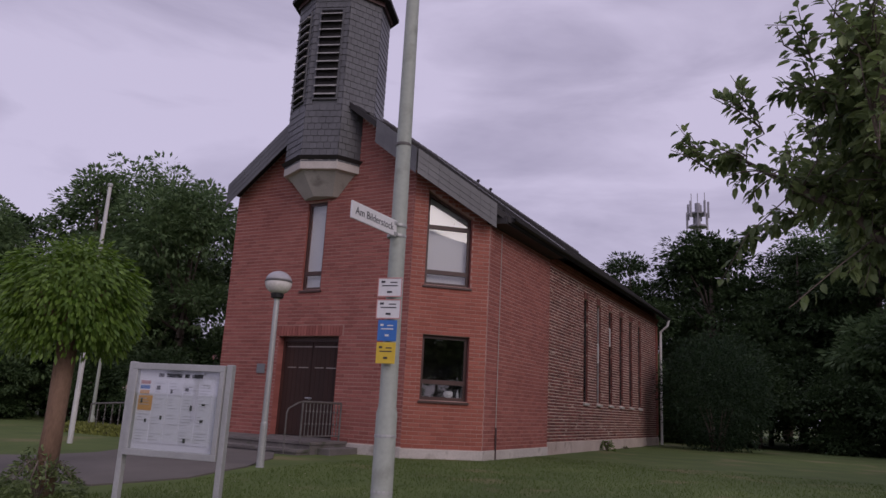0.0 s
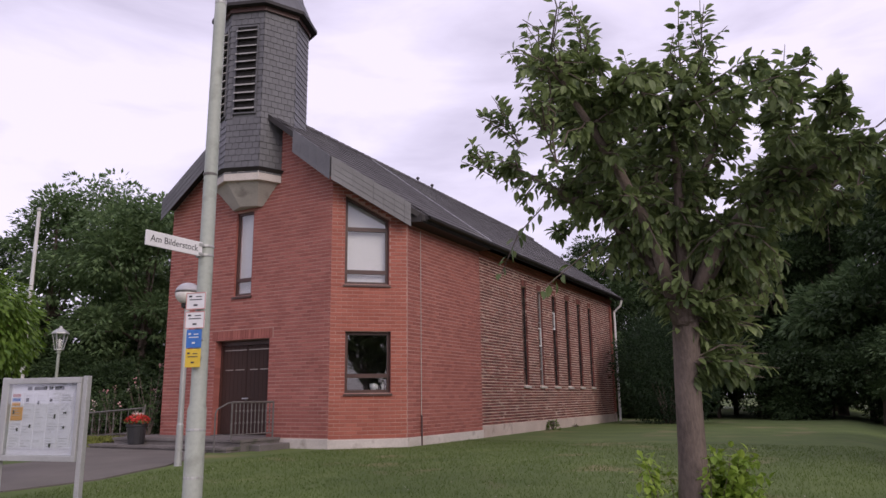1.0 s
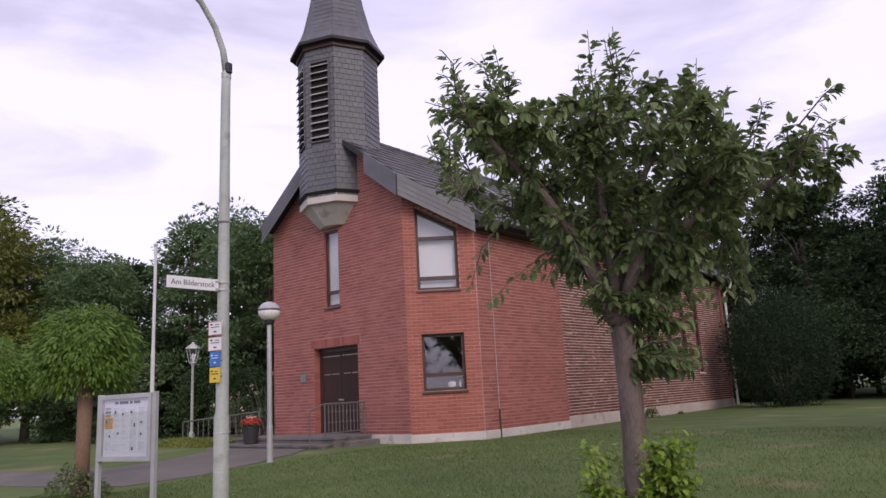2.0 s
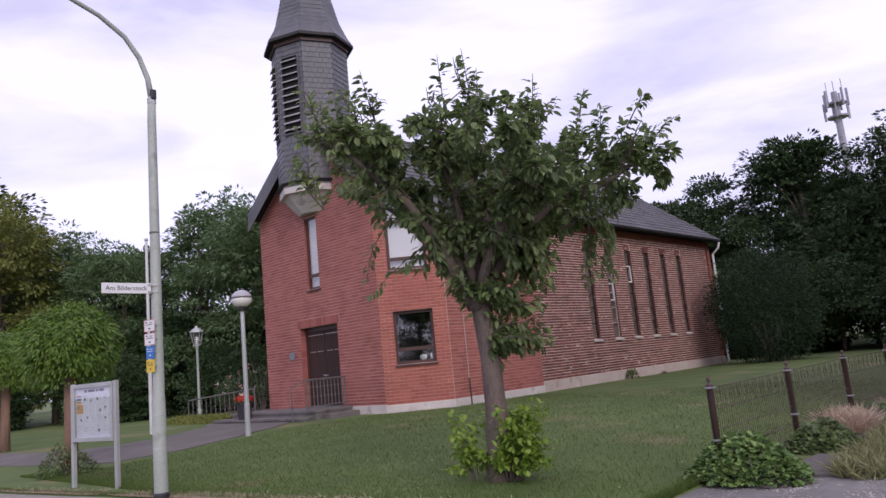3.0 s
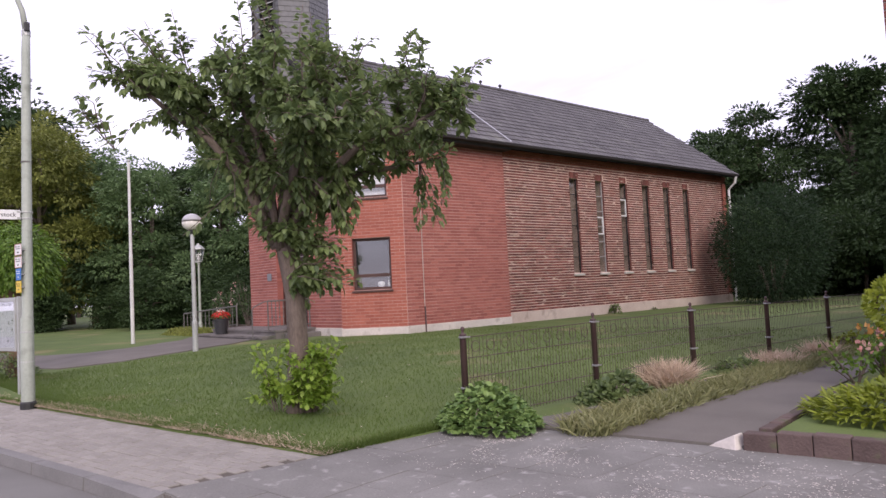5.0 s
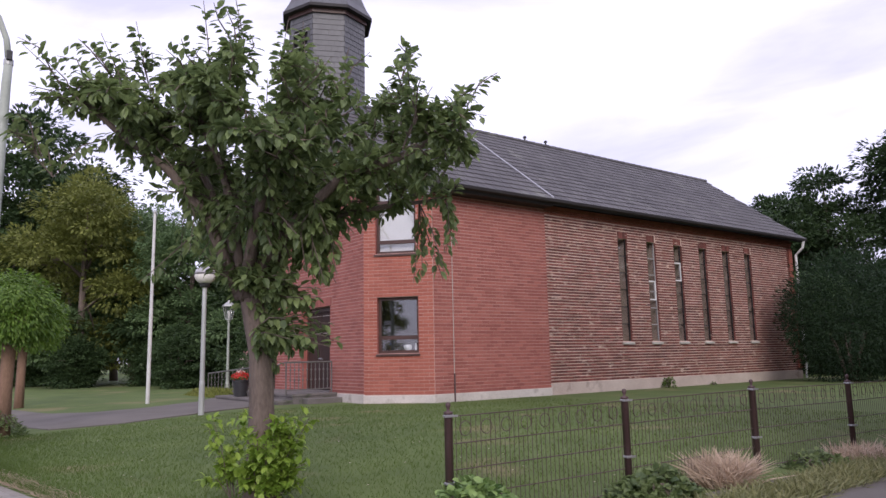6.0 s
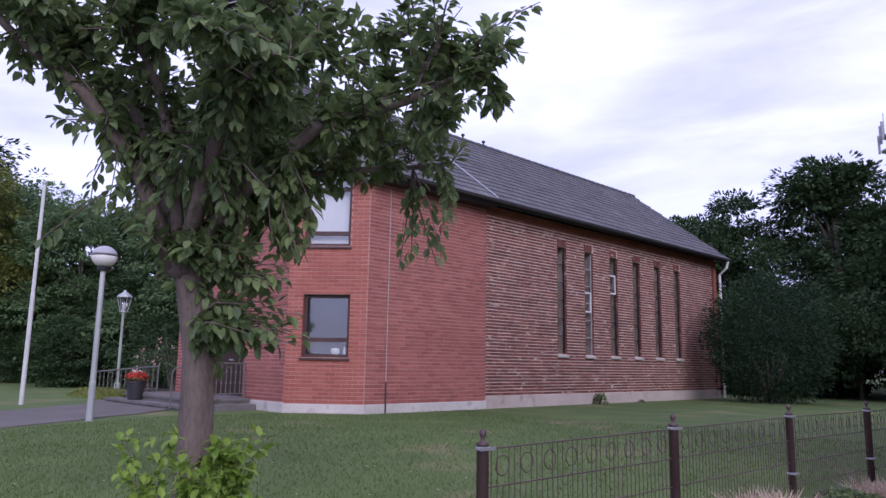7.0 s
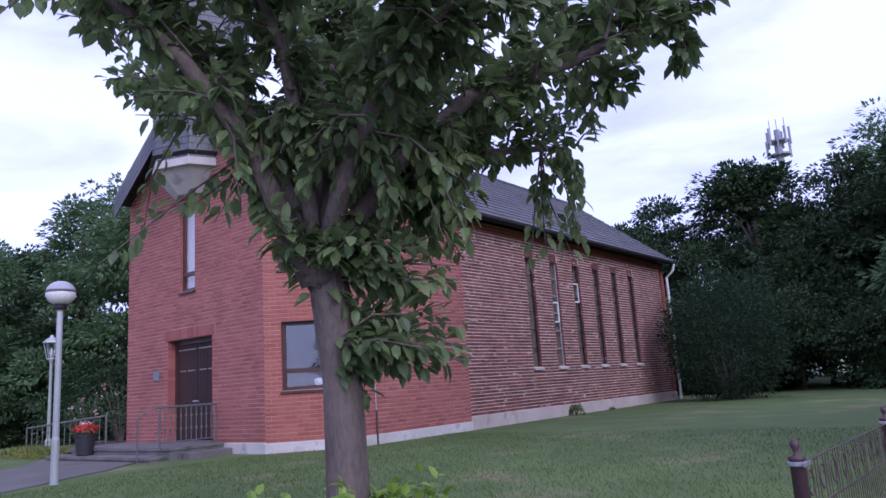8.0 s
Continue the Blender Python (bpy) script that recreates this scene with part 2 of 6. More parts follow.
# ---- mesh helpers ----
class Geo:
    """Collects faces for one mesh."""

    def __init__(self):
        self.v, self.f = [], []

    def face(self, pts):
        n = len(self.v)
        self.v.extend(tuple(p) for p in pts)
        self.f.append(tuple(range(n, n + len(pts))))

    def prism(self, low, high):
        """Closed solid between two loops of the same number of points."""
        n, k = len(self.v), len(low)
        self.v.extend(tuple(p) for p in low)
        self.v.extend(tuple(p) for p in high)
        self.f.append(tuple(range(n + k - 1, n - 1, -1)))
        self.f.append(tuple(range(n + k, n + 2 * k)))
        for i in range(k):
            j = (i + 1) % k
            self.f.append((n + i, n + j, n + k + j, n + k + i))

    def box(self, x0, x1, y0, y1, z0, z1, m=None):
        pts = [(x0, y0), (x1, y0), (x1, y1), (x0, y1)]
        lo, hi = [Vector((x, y, z0)) for x, y in pts], [Vector((x, y, z1)) for x, y in pts]
        if m:
            lo, hi = [m @ p for p in lo], [m @ p for p in hi]
        self.prism(lo, hi)

    def tube(self, pts, radii, n=8, close=True):
        pts = [Vector(p) for p in pts]
        base = len(self.v)
        side = None
        for i, p in enumerate(pts):
            d = (pts[min(i + 1, len(pts) - 1)] - pts[max(i - 1, 0)]).normalized()
            if side is None:
                side = d.orthogonal().normalized()
            side = (side - d * side.dot(d)).normalized()
            up = d.cross(side)
            r = radii[i] if isinstance(radii, (list, tuple)) else radii
            for k in range(n):
                a = 2 * math.pi * k / n
                self.v.append(tuple(p + side * (r * math.cos(a)) + up * (r * math.sin(a))))
        for i in range(len(pts) - 1):
            for k in range(n):
                a, b = base + i * n + k, base + i * n + (k + 1) % n
                self.f.append((a, b, b + n, a + n))
        if close:
            self.f.append(tuple(base + k for k in range(n - 1, -1, -1)))
            e = base + (len(pts) - 1) * n
            self.f.append(tuple(e + k for k in range(n)))

    def lathe(self, profile, c=(0, 0, 0), n=20, turn=0.0):
        """Rings of radius r at height z round an upright axis through c."""
        base = len(self.v)
        for r, z in profile:
            for k in range(n):
                a = 2 * math.pi * k / n + turn
                self.v.append((c[0] + r * math.cos(a), c[1] + r * math.sin(a), c[2] + z))
        for i in range(len(profile) - 1):
            for k in range(n):
                a, b = base + i * n + k, base + i * n + (k + 1) % n
                self.f.append((a, b, b + n, a + n))
        self.f.append(tuple(base + k for k in range(n - 1, -1, -1)))
        e = base + (len(profile) - 1) * n
        self.f.append(tuple(e + k for k in range(n)))

    def mesh(self, name, mat, smooth=False):
        me = bpy.data.meshes.new(name)
        me.from_pydata(self.v, [], self.f)
        me.materials.append(mat)
        if smooth:
            me.polygons.foreach_set("use_smooth", [True] * len(me.polygons))
        me.update()
        return me

    def part(self, name, mat, parent=None, label="", smooth=False, bevel=0.0):
        ob = new(name, self.mesh(name, mat, smooth))
        ob.parent = parent
        if bevel:
            b = ob.modifiers.new("bevel", "BEVEL")
            b.width, b.segments, b.limit_method = bevel, 2, "ANGLE"
        return tagged(ob, label)


def thing(name, label, category, group="", kind="", at=(0, 0, 0)):
    ob = new(name)
    ob.empty_display_size = 0.1
    ob.location = at
    return tagged(ob, label, category, group, kind)


def piece(name, me, parent, m):
    ob = new(name, me)
    ob.parent = parent
    ob.matrix_basis = m
    return ob


def lerp(a, b, t):
    return a + (b - a) * t


# ---- ground, road, pavement ----
EDGE_X = 2.98          # where the lawn ends at the driveway


def drive_far(x):
    return 7.82 + 0.17 * (min(x, 14.0) - EDGE_X)


def lawn_edge(x):
    return 5.62 + 0.165 * max(min(x, EDGE_X), -40) if x < EDGE_X else drive_far(x)


def kerb_line(x):
    return 4.16 + 0.165 * max(min(x, 14.0), -30)


def lawn_z(x, y):
    d = y - lawn_edge(x) if x < EDGE_X else y - 5.6
    t = max(0.0, min(1.0, d / 6.5))
    z = 0.01 + 0.22 * t * t * (3 - 2 * t)
    if x > 2.3:
        z *= 1 - 0.75 * min(1.0, (x - 2.3) / 0.8)
    return z + 0.012 * noise.noise(Vector((x * 0.8, y * 0.8, 0)))


SLAB = 0.014


def drive_z(x, r):
    fall = lerp(-0.06, 0.012, min(1, r * 2.5))
    return lerp(0.004, fall, min(1.0, max(0.0, (x - EDGE_X) / 1.1)))


def build_ground():
    xs = [-2000, -400, -120, -60] + [-40 + 1.0 * i for i in range(28)] + [-12 + 0.5 * i for i in range(30)] + [EDGE_X - 0.01, EDGE_X + 0.01] + [3.2, 3.5, 4, 4.5, 5, 5.5, 6, 7, 8, 10, 13, 17, 22, 30, 45, 80, 200, 600, 2000]
    offs = [-2000, -300, -60, -12, -0.03, 0.0, 0.15, 0.4, 0.8, 1.3, 1.8, 2.4, 3, 3.6, 4.2, 5, 6, 7, 8, 10, 13, 17, 22, 28, 36, 50, 80, 200, 700, 2000]
    g = Geo()
    for o in offs:
        for x in xs:
            y = lawn_edge(x) + o
            g.v.append((x, y, lawn_z(x, y) if o >= 0 else -0.22))
    n = len(xs)
    for j in range(len(offs) - 1):
        for i in range(n - 1):
            g.f.append((j * n + i, j * n + i + 1, (j + 1) * n + i + 1, (j + 1) * n + i))
    tagged(g.part("ground", M_GRASS, smooth=True), "mown green lawn with dry worn patches", "ground", kind="structure")

    g = Geo()
    xs = [-300, -60, -30] + [-20 + 2 * i for i in range(13)] + [6, 14, 60, 300]
    for x in xs:
        g.v.append((x, -7.0 + 0.165 * max(-30, min(14, x)), -0.11))
        g.v.append((x, kerb_line(x), -0.10))
    for i in range(len(xs) - 1):
        g.f.append((2 * i, 2 * i + 2, 2 * i + 3, 2 * i + 1))
    tagged(g.part("road", M_ASPHALT), "grey worn asphalt road beside the pavement", "road", kind="structure")

    # driveway, falling slightly to the road
    g = Geo()
    xs = [EDGE_X - 0.06 + 0.5 * i for i in range(15)] + [12, 14, 30]
    rows = [0.0, 0.1, 0.3, 0.6, 1.0]
    for x in xs:
        for r in rows:
            g.v.append((x, lerp(kerb_line(x) + 0.12, drive_far(x), r), drive_z(x, r) - SLAB))
    k = len(rows)
    for i in range(len(xs) - 1):
        for j in range(k - 1):
            g.f.append((i * k + j, (i + 1) * k + j, (i + 1) * k + j + 1, i * k + j + 1))
    rim = [(xs[0], r) for r in rows] + [(x, 1.0) for x in xs[1:]] + [(xs[-1], r) for r in rows[-2::-1]] + [(x, 0.0) for x in xs[-2:0:-1]]
    for (xa, ra), (xb, rb) in zip(rim, rim[1:] + rim[:1]):
        pa, pb = (xa, lerp(kerb_line(xa) + 0.12, drive_far(xa), ra)), (xb, lerp(kerb_line(xb) + 0.12, drive_far(xb), rb))
        g.face([(*pa, drive_z(xa, ra) - SLAB), (*pb, drive_z(xb, rb) - SLAB), (*pb, -0.3), (*pa, -0.3)])
    drive = tagged(g.part("driveway", M_PATH), "weathered grey driveway strewn with pale grit", "driveway", kind="structure")

    # large worn slabs, laid in staggered rows
    rngs = random.Random(6)
    for row in range(7):
        ra, rb = row / 7, (row + 1) / 7
        x = EDGE_X - 0.04
        while x < 12.0:
            e = x + rngs.uniform(0.45, 0.62)
            g = Geo()
            j = 0.002
            pts = [(x + j, ra), (e - j, ra), (e - j, rb), (x + j, rb)]
            xy = [(px, lerp(kerb_line(px) + 0.125, drive_far(px) - 0.02, pr) + (j if pr == ra else -j)) for px, pr in pts]
            dz = rngs.uniform(-0.003, 0.003)
            g.prism([(*p, -0.12) for p in xy], [(*p, drive_z(px, pr) + dz) for p, (px, pr) in zip(xy, pts)])
            g.part("slab", M_DRIVE, drive)
            x = e

    # pale grit on the driveway
    rng = random.Random(5)
    g = Geo()
    for i in range(10500):
        if rng.random() < 0.7:
            x, y = rng.gauss(6.3, 1.0), rng.gauss(6.95, 0.6)
        else:
            x, y = rng.gauss(3.9, 0.4), rng.gauss(7.4, 0.4)
        if x < EDGE_X + 0.05 or y > drive_far(x) - 0.04 or y < kerb_line(x) + 0.2:
            continue
        if noise.noise(Vector((x * 2.6, y * 2.6, 1.0))) < rng.uniform(-0.3, 0.3):
            continue
        r, a = rng.uniform(0.003, 0.008) * rng.choice((1, 1, 1.5)), rng.uniform(0, 6.28)
        z = drive_z(x, (y - kerb_line(x) - 0.12) / (drive_far(x) - kerb_line(x)))
        g.v += [(x + r * math.cos(a + b), y + r * math.sin(a + b) * 0.7, z + 0.002) for b in (0, 2.1, 4.2)] + [(x, y, z + 0.35 * r + 0.002)]
        n = len(g.v) - 4
        g.f += [(n, n + 1, n + 3), (n + 1, n + 2, n + 3), (n + 2, n, n + 3)]
    tagged(g.part("grit", M_PLINTH_RED), "pale loose grit scattered over the driveway", "grit", kind="stuff")

    # kerb stones
    kerb = thing("kerb", "grey concrete kerb between pavement and road", "kerb", kind="structure")
    x = -24.0
    while x < 13.0:
        y0, y1 = kerb_line(x), kerb_line(x + 0.98)
        top = 0.0 if x < 2.0 else lerp(0.0, -0.055, min(1, (x - 2.0) / 1.0))
        g = Geo()
        g.prism([(x, y0, -0.2), (x + 0.98, y1, -0.2), (x + 0.98, y1 + 0.13, -0.2), (x, y0 + 0.13, -0.2)],
                [(x, y0 + 0.015, top), (x + 0.98, y1 + 0.015, top - (0.03 if 1.5 < x < 2.5 else 0)), (x + 0.98, y1 + 0.13, top), (x, y0 + 0.13, top)])
        g.part("kerb_stone", M_KERB, kerb)
        x += 1.0

    # church path
    def finer(pts):
        out = []
        for a, b in zip(pts, pts[1:]):
            out += [(lerp(a[0], b[0], k / 6), lerp(a[1], b[1], k / 6)) for k in range(6)]
        return out + [pts[-1]]
    path_l = [(-9.6, 11.6), (-8.75, 10.6), (-8.05, 9.2), (-7.8, 7.8), (-8.2, 6.6), (-9.6, 6.2), (-12.5, 5.6), (-18, 4.6)]
    path_r = [(-13.9, 11.7), (-12.3, 10.7), (-11.4, 9.6), (-11.1, 8.8), (-11.3, 7.9), (-12.1, 7.2), (-13.6, 6.9), (-19, 5.8)]
    path_l, path_r = finer(path_l), finer(path_r)
    g = Geo()
    for a, b in zip(path_l, path_r):
        for t in (0, 0.5, 1):
            x, y = lerp(a[0], b[0], t), lerp(a[1], b[1], t)
            g.v.append((x, y, lawn_z(x, y) + 0.02))
    for i in range(len(path_l) - 1):
        for t in (0, 1):
            g.f.append((i * 3 + t, i * 3 + t + 1, i * 3 + t + 4, i * 3 + t + 3))
        for t in (0, 2):
            p, q = g.v[i * 3 + t], g.v[i * 3 + t + 3]
            g.face([p, q, (q[0], q[1], q[2] - 0.2), (p[0], p[1], p[2] - 0.2)])
    tagged(g.part("church_path", M_PATH), "grey asphalt path leading to the church steps", "path", kind="structure")

    # garden path beside the fence
    g = Geo()
    for a, b, y in ((3.3, 5.5, 7.86), (3.45, 5.42, 8.5), (3.5, 5.32, 9.0), (3.55, 5.0, 11.0), (3.8, 4.75, 14), (4.0, 4.8, 24)):
        yb = max(y, drive_far(b) - 0.01)
        g.v += [(a, y, lawn_z(a, y) + 0.012), (b, yb, lawn_z(b, yb) + 0.012)]
    for i in range(5):
        g.f.append((2 * i, 2 * i + 1, 2 * i + 3, 2 * i + 2))
        for t in (0, 1):
            p, q = g.v[2 * i + t], g.v[2 * i + 2 + t]
            g.face([p, q, (q[0], q[1], q[2] - 0.2), (p[0], p[1], p[2] - 0.2)])
    g.face([g.v[0], g.v[1], (*g.v[1][:2], -0.1), (*g.v[0][:2], -0.1)])
    tagged(g.part("garden_path", M_PATH), "narrow dark asphalt garden path beside the fence", "path", kind="structure")


build_ground()


# ---- brickwork ----
def spans_minus(a, b, cuts):
    out = [(a, b)]
    for c, d in cuts:
        nxt = []
        for s, e in out:
            if d <= s or c >= e:
                nxt.append((s, e))
            else:
                if c > s:
                    nxt.append((s, c))
                if d < e:
                    nxt.append((d, e))
        out = nxt
    return out


def brick_courses(length, z0, z1, top, holes, stretch=0.24, high=0.071, joint=0.012, u0=0.0, perp=0.006):
    """Bricks as (u, width, z): running bond, cut at openings and under a sloping top. holes: (u0, u1, z0, ztop at u0, ztop at u1)."""
    z, row = z0, 0
    while z + high < z1:
        cuts = []
        for a, b, lo, ta, tb in holes:
            if z + high <= lo:
                continue
            if z >= max(ta, tb):
                continue
            if z >= min(ta, tb):
                f = (z - ta) / (tb - ta)
                cuts.append((a, lerp(a, b, f)) if ta > tb else (lerp(a, b, f), b))
            else:
                cuts.append((a, b))
        u = u0 - (0.0 if row % 2 == 0 else 0.5 * (stretch + perp))
        while u < length:
            for s, e in spans_minus(max(u, u0), min(u + stretch, length), cuts):
                while e - s > 0.03 and top(e) < z + high:
                    e -= 0.02
                while e - s > 0.03 and top(s) < z + high:
                    s += 0.02
                if e - s > 0.03:
                    yield s, e - s, z
            u += stretch + perp
        z += high + joint
        row += 1


def wall_frame(p, q):
    """A frame with x along the wall from p to q, y outwards (to the right hand of the way), z up."""
    p, q = Vector((*p, 0)), Vector((*q, 0))
    d = (q - p).normalized()
    n = Vector((d.y, -d.x, 0))
    m = Matrix.Identity(4)
    m.col[0][:3], m.col[1][:3], m.col[2][:3], m.col[3][:3] = d, n, (0, 0, 1), p
    return m, (q - p).length


def solid_wall(name, p, q, z0, top, holes, thick, mat, parent=None, breaks=()):
    """A thick wall with openings through it; top gives its height along the way."""
    m, length = wall_frame(p, q)
    us = sorted({0.0, length, *breaks, *[h[0] for h in holes], *[h[1] for h in holes]})
    g = Geo()

    def slab(a, b, la, lb, ha, hb):
        lo = [(a, 0, la), (b, 0, lb), (b, -thick, lb), (a, -thick, la)]
        hi = [(a, 0, ha), (b, 0, hb), (b, -thick, hb), (a, -thick, ha)]
        g.prism([m @ Vector(v) for v in lo], [m @ Vector(v) for v in hi])
    for a, b in zip(us, us[1:]):
        here = sorted([h for h in holes if h[0] <= a + 1e-6 and h[1] >= b - 1e-6], key=lambda h: h[2])
        la = lb = z0
        for h in here:
            slab(a, b, la, lb, h[2], h[2])
            la = lerp(h[3], h[4], (a - h[0]) / (h[1] - h[0]))
            lb = lerp(h[3], h[4], (b - h[0]) / (h[1] - h[0]))
        slab(a, b, la, lb, top(a), top(b))
    ob = g.part(name, mat, parent)
    return ob, m, length


def brick_mesh(name, w, h, d, mat):
    """One brick, its outer face towards +y with slightly rounded rim, back left out."""
    g = Geo()
    e = min(0.006, 0.7 * d)
    back = [(0, -0.01, 0), (w, -0.01, 0), (w, -0.01, h), (0, -0.01, h)]
    rim = [(0, d - e, 0), (w, d - e, 0), (w, d - e, h), (0, d - e, h)]
    fr = [(e, d, e), (w - e, d, e), (w - e, d, h - e), (e, d, h - e)]
    g.v = back + rim + fr
    for a, b in ((0, 4), (4, 8)):
        for i in range(4):
            j = (i + 1) % 4
            g.f.append((a + j, a + i, b + i, b + j))
    g.f.append((11, 10, 9, 8))
    return g.mesh(name, mat)


def lay_bricks(parent, m, courses, mat, rng, single=None, proud=0.008, high=0.071, wild=0.002, stretch=0.24):
    """Bricks that stand apart where single(u, z) is true, the rest joined into one mesh."""
    g = Geo()
    base = brick_mesh("brick", stretch, high, proud, mat)
    count = 0
    for u, w, z in courses:
        d = proud + rng.uniform(-wild, wild)
        if single and count < 300 and abs(w - stretch) < 0.001 and single(u, z):
            piece("brick", base, parent, m @ Matrix.Translation((u, d - proud, z)) @ pose(0, 0, 0, 0, rng.uniform(-0.25, 0.25), 0))
            count += 1
            continue
        n = len(g.v)
        e = 0.004
        pts = [(u, -0.01, z), (u + w, -0.01, z), (u + w, -0.01, z + high), (u, -0.01, z + high),
               (u + e, d, z + e), (u + w - e, d, z + e), (u + w - e, d, z + high - e), (u + e, d, z + high - e)]
        g.v += [tuple(m @ Vector(p)) for p in pts]
        for i in range(4):
            j = (i + 1) % 4
            g.f.append((n + j, n + i, n + 4 + i, n + 4 + j))
        g.f.append((n + 7, n + 6, n + 5, n + 4))
    tagged(g.part("bricks", mat, parent), kind="stuff")


# ---- church ----
RIDGE_X, RIDGE_Z, PITCH = -10.05, 8.56, 0.765
GROUND_C = 0.2


def roof_z(x):
    return RIDGE_Z - PITCH * abs(x - RIDGE_X)


church = thing("church", "red brick church with slate-clad octagonal tower and grey tiled roof", "church")
LEFT, FRONT, CX, CY, SIDE, JOIN, BACK = -12.92, 13.19, -7.71, 14.35, -6.43, 18.15, 31.3
DOOR_L, DOOR_R, DOOR_TOP = -11.16, -9.45, 2.69


def lining(m, u0, u1, z0, za, zb, depth, mat, parent):
    """Brick cheeks of an opening."""
    for a, b, t in ((u0 - 0.002, u0 + 0.004, za), (u1 - 0.004, u1 + 0.002, zb)):
        g = Geo()
        z = z0
        while z < t - 0.01:
            g.box(a, b, -depth, 0.004, z, min(z + 0.071, t), m)
            z += 0.083
        g.box(a + 0.001, b - 0.001, -depth, 0.0, z0, t, m)
        g.part("reveal", mat, parent)


def window(name, m, u0, u1, z0, za, zb, bars, parent, depth=0.13, rim=0.07, blind=True, label="", mullions=()):
    """A framed window set back in an opening; bars: heights of crosspieces; the top may slope from za to zb."""
    g = Geo()
    y0, y1 = -depth - 0.06, -depth

    def bar(a, b):
        g.prism([m @ Vector(v) for v in a], [m @ Vector(v) for v in b])

    def upright(a, b, la, lb, ha, hb):
        bar([(a, y0, la), (b, y0, lb), (b, y1, lb), (a, y1, la)], [(a, y0, ha), (b, y0, hb), (b, y1, hb), (a, y1, ha)])
    top = lambda u: lerp(za, zb, (u - u0) / (u1 - u0))
    upright(u0, u0 + rim, z0, z0, top(u0), top(u0 + rim))
    upright(u1 - rim, u1, z0, z0, top(u1 - rim), top(u1))
    upright(u0 + rim, u1 - rim, top(u0 + rim) - rim, top(u1 - rim) - rim, top(u0 + rim), top(u1 - rim))
    upright(u0 + rim, u1 - rim, z0, z0, z0 + rim, z0 + rim)
    for z in bars:
        upright(u0 + rim, u1 - rim, z - 0.045, z - 0.045, z + 0.045, z + 0.045)
    for u in mullions:
        upright(u - 0.02, u + 0.02, z0 + rim, z0 + rim, top(u) - rim, top(u) - rim)
    frame_ob = thing(name, label, "")
    frame_ob.parent = parent
    g.part("window_frame", M_FRAME, frame_ob)
    levels = [z0 + rim] + [v for z in bars for v in (z - 0.045, z + 0.045)]
    levels.append(None)
    for i in range(0, len(levels), 2):
        lo, hi = levels[i], levels[i + 1]
        ha, hb = (hi, hi) if hi is not None else (top(u0 + rim) - rim, top(u1 - rim) - rim)
        yy = y0 + 0.03
        p = Geo()
        p.prism([m @ Vector(v) for v in [(u0 + rim, yy - 0.008, lo), (u1 - rim, yy - 0.008, lo), (u1 - rim, yy, lo), (u0 + rim, yy, lo)]],
                [m @ Vector(v) for v in [(u0 + rim, yy - 0.008, ha), (u1 - rim, yy - 0.008, hb), (u1 - rim, yy, hb), (u0 + rim, yy, ha)]])
        ob = p.part("pane", M_GLASS, frame_ob)
        ob.visible_shadow = False
        if blind:
            p = Geo()
            yb = y0 - 0.10
            p.prism([m @ Vector(v) for v in [(u0, yb - 0.01, lo - 0.05), (u1, yb - 0.01, lo - 0.05), (u1, yb, lo - 0.05), (u0, yb, lo - 0.05)]],
                    [m @ Vector(v) for v in [(u0, yb - 0.01, ha + 0.05), (u1, yb - 0.01, hb + 0.05), (u1, yb, hb + 0.05), (u0, yb, ha + 0.05)]])
            p.part("blind", M_BLIND_SKY, frame_ob, "pale window blind, whitened for reflected sky")
    lining(m, u0, u1, z0, za, zb, depth, M_RED, frame_ob)
    s = Geo()
    s.prism([m @ Vector(v) for v in [(u0 - 0.03, -depth, z0 - 0.06), (u1 + 0.03, -depth, z0 - 0.06), (u1 + 0.03, 0.05, z0 - 0.06), (u0 - 0.03, 0.05, z0 - 0.06)]],
            [m @ Vector(v) for v in [(u0 - 0.03, -depth, z0 + 0.005), (u1 + 0.03, -depth, z0 + 0.005), (u1 + 0.03, 0.05, z0 - 0.02), (u0 - 0.03, 0.05, z0 - 0.02)]])
    s.part("window_sill", M_FRAME, frame_ob)
    # near-black panel, the room's dimness put into its colour
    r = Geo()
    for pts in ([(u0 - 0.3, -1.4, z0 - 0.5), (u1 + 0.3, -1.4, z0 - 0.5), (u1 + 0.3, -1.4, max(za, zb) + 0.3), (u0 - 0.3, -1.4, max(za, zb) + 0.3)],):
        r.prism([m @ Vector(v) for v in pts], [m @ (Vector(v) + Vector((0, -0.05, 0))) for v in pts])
    r.part("room_wall", M_ROOM_SHADE, frame_ob)
    return frame_ob


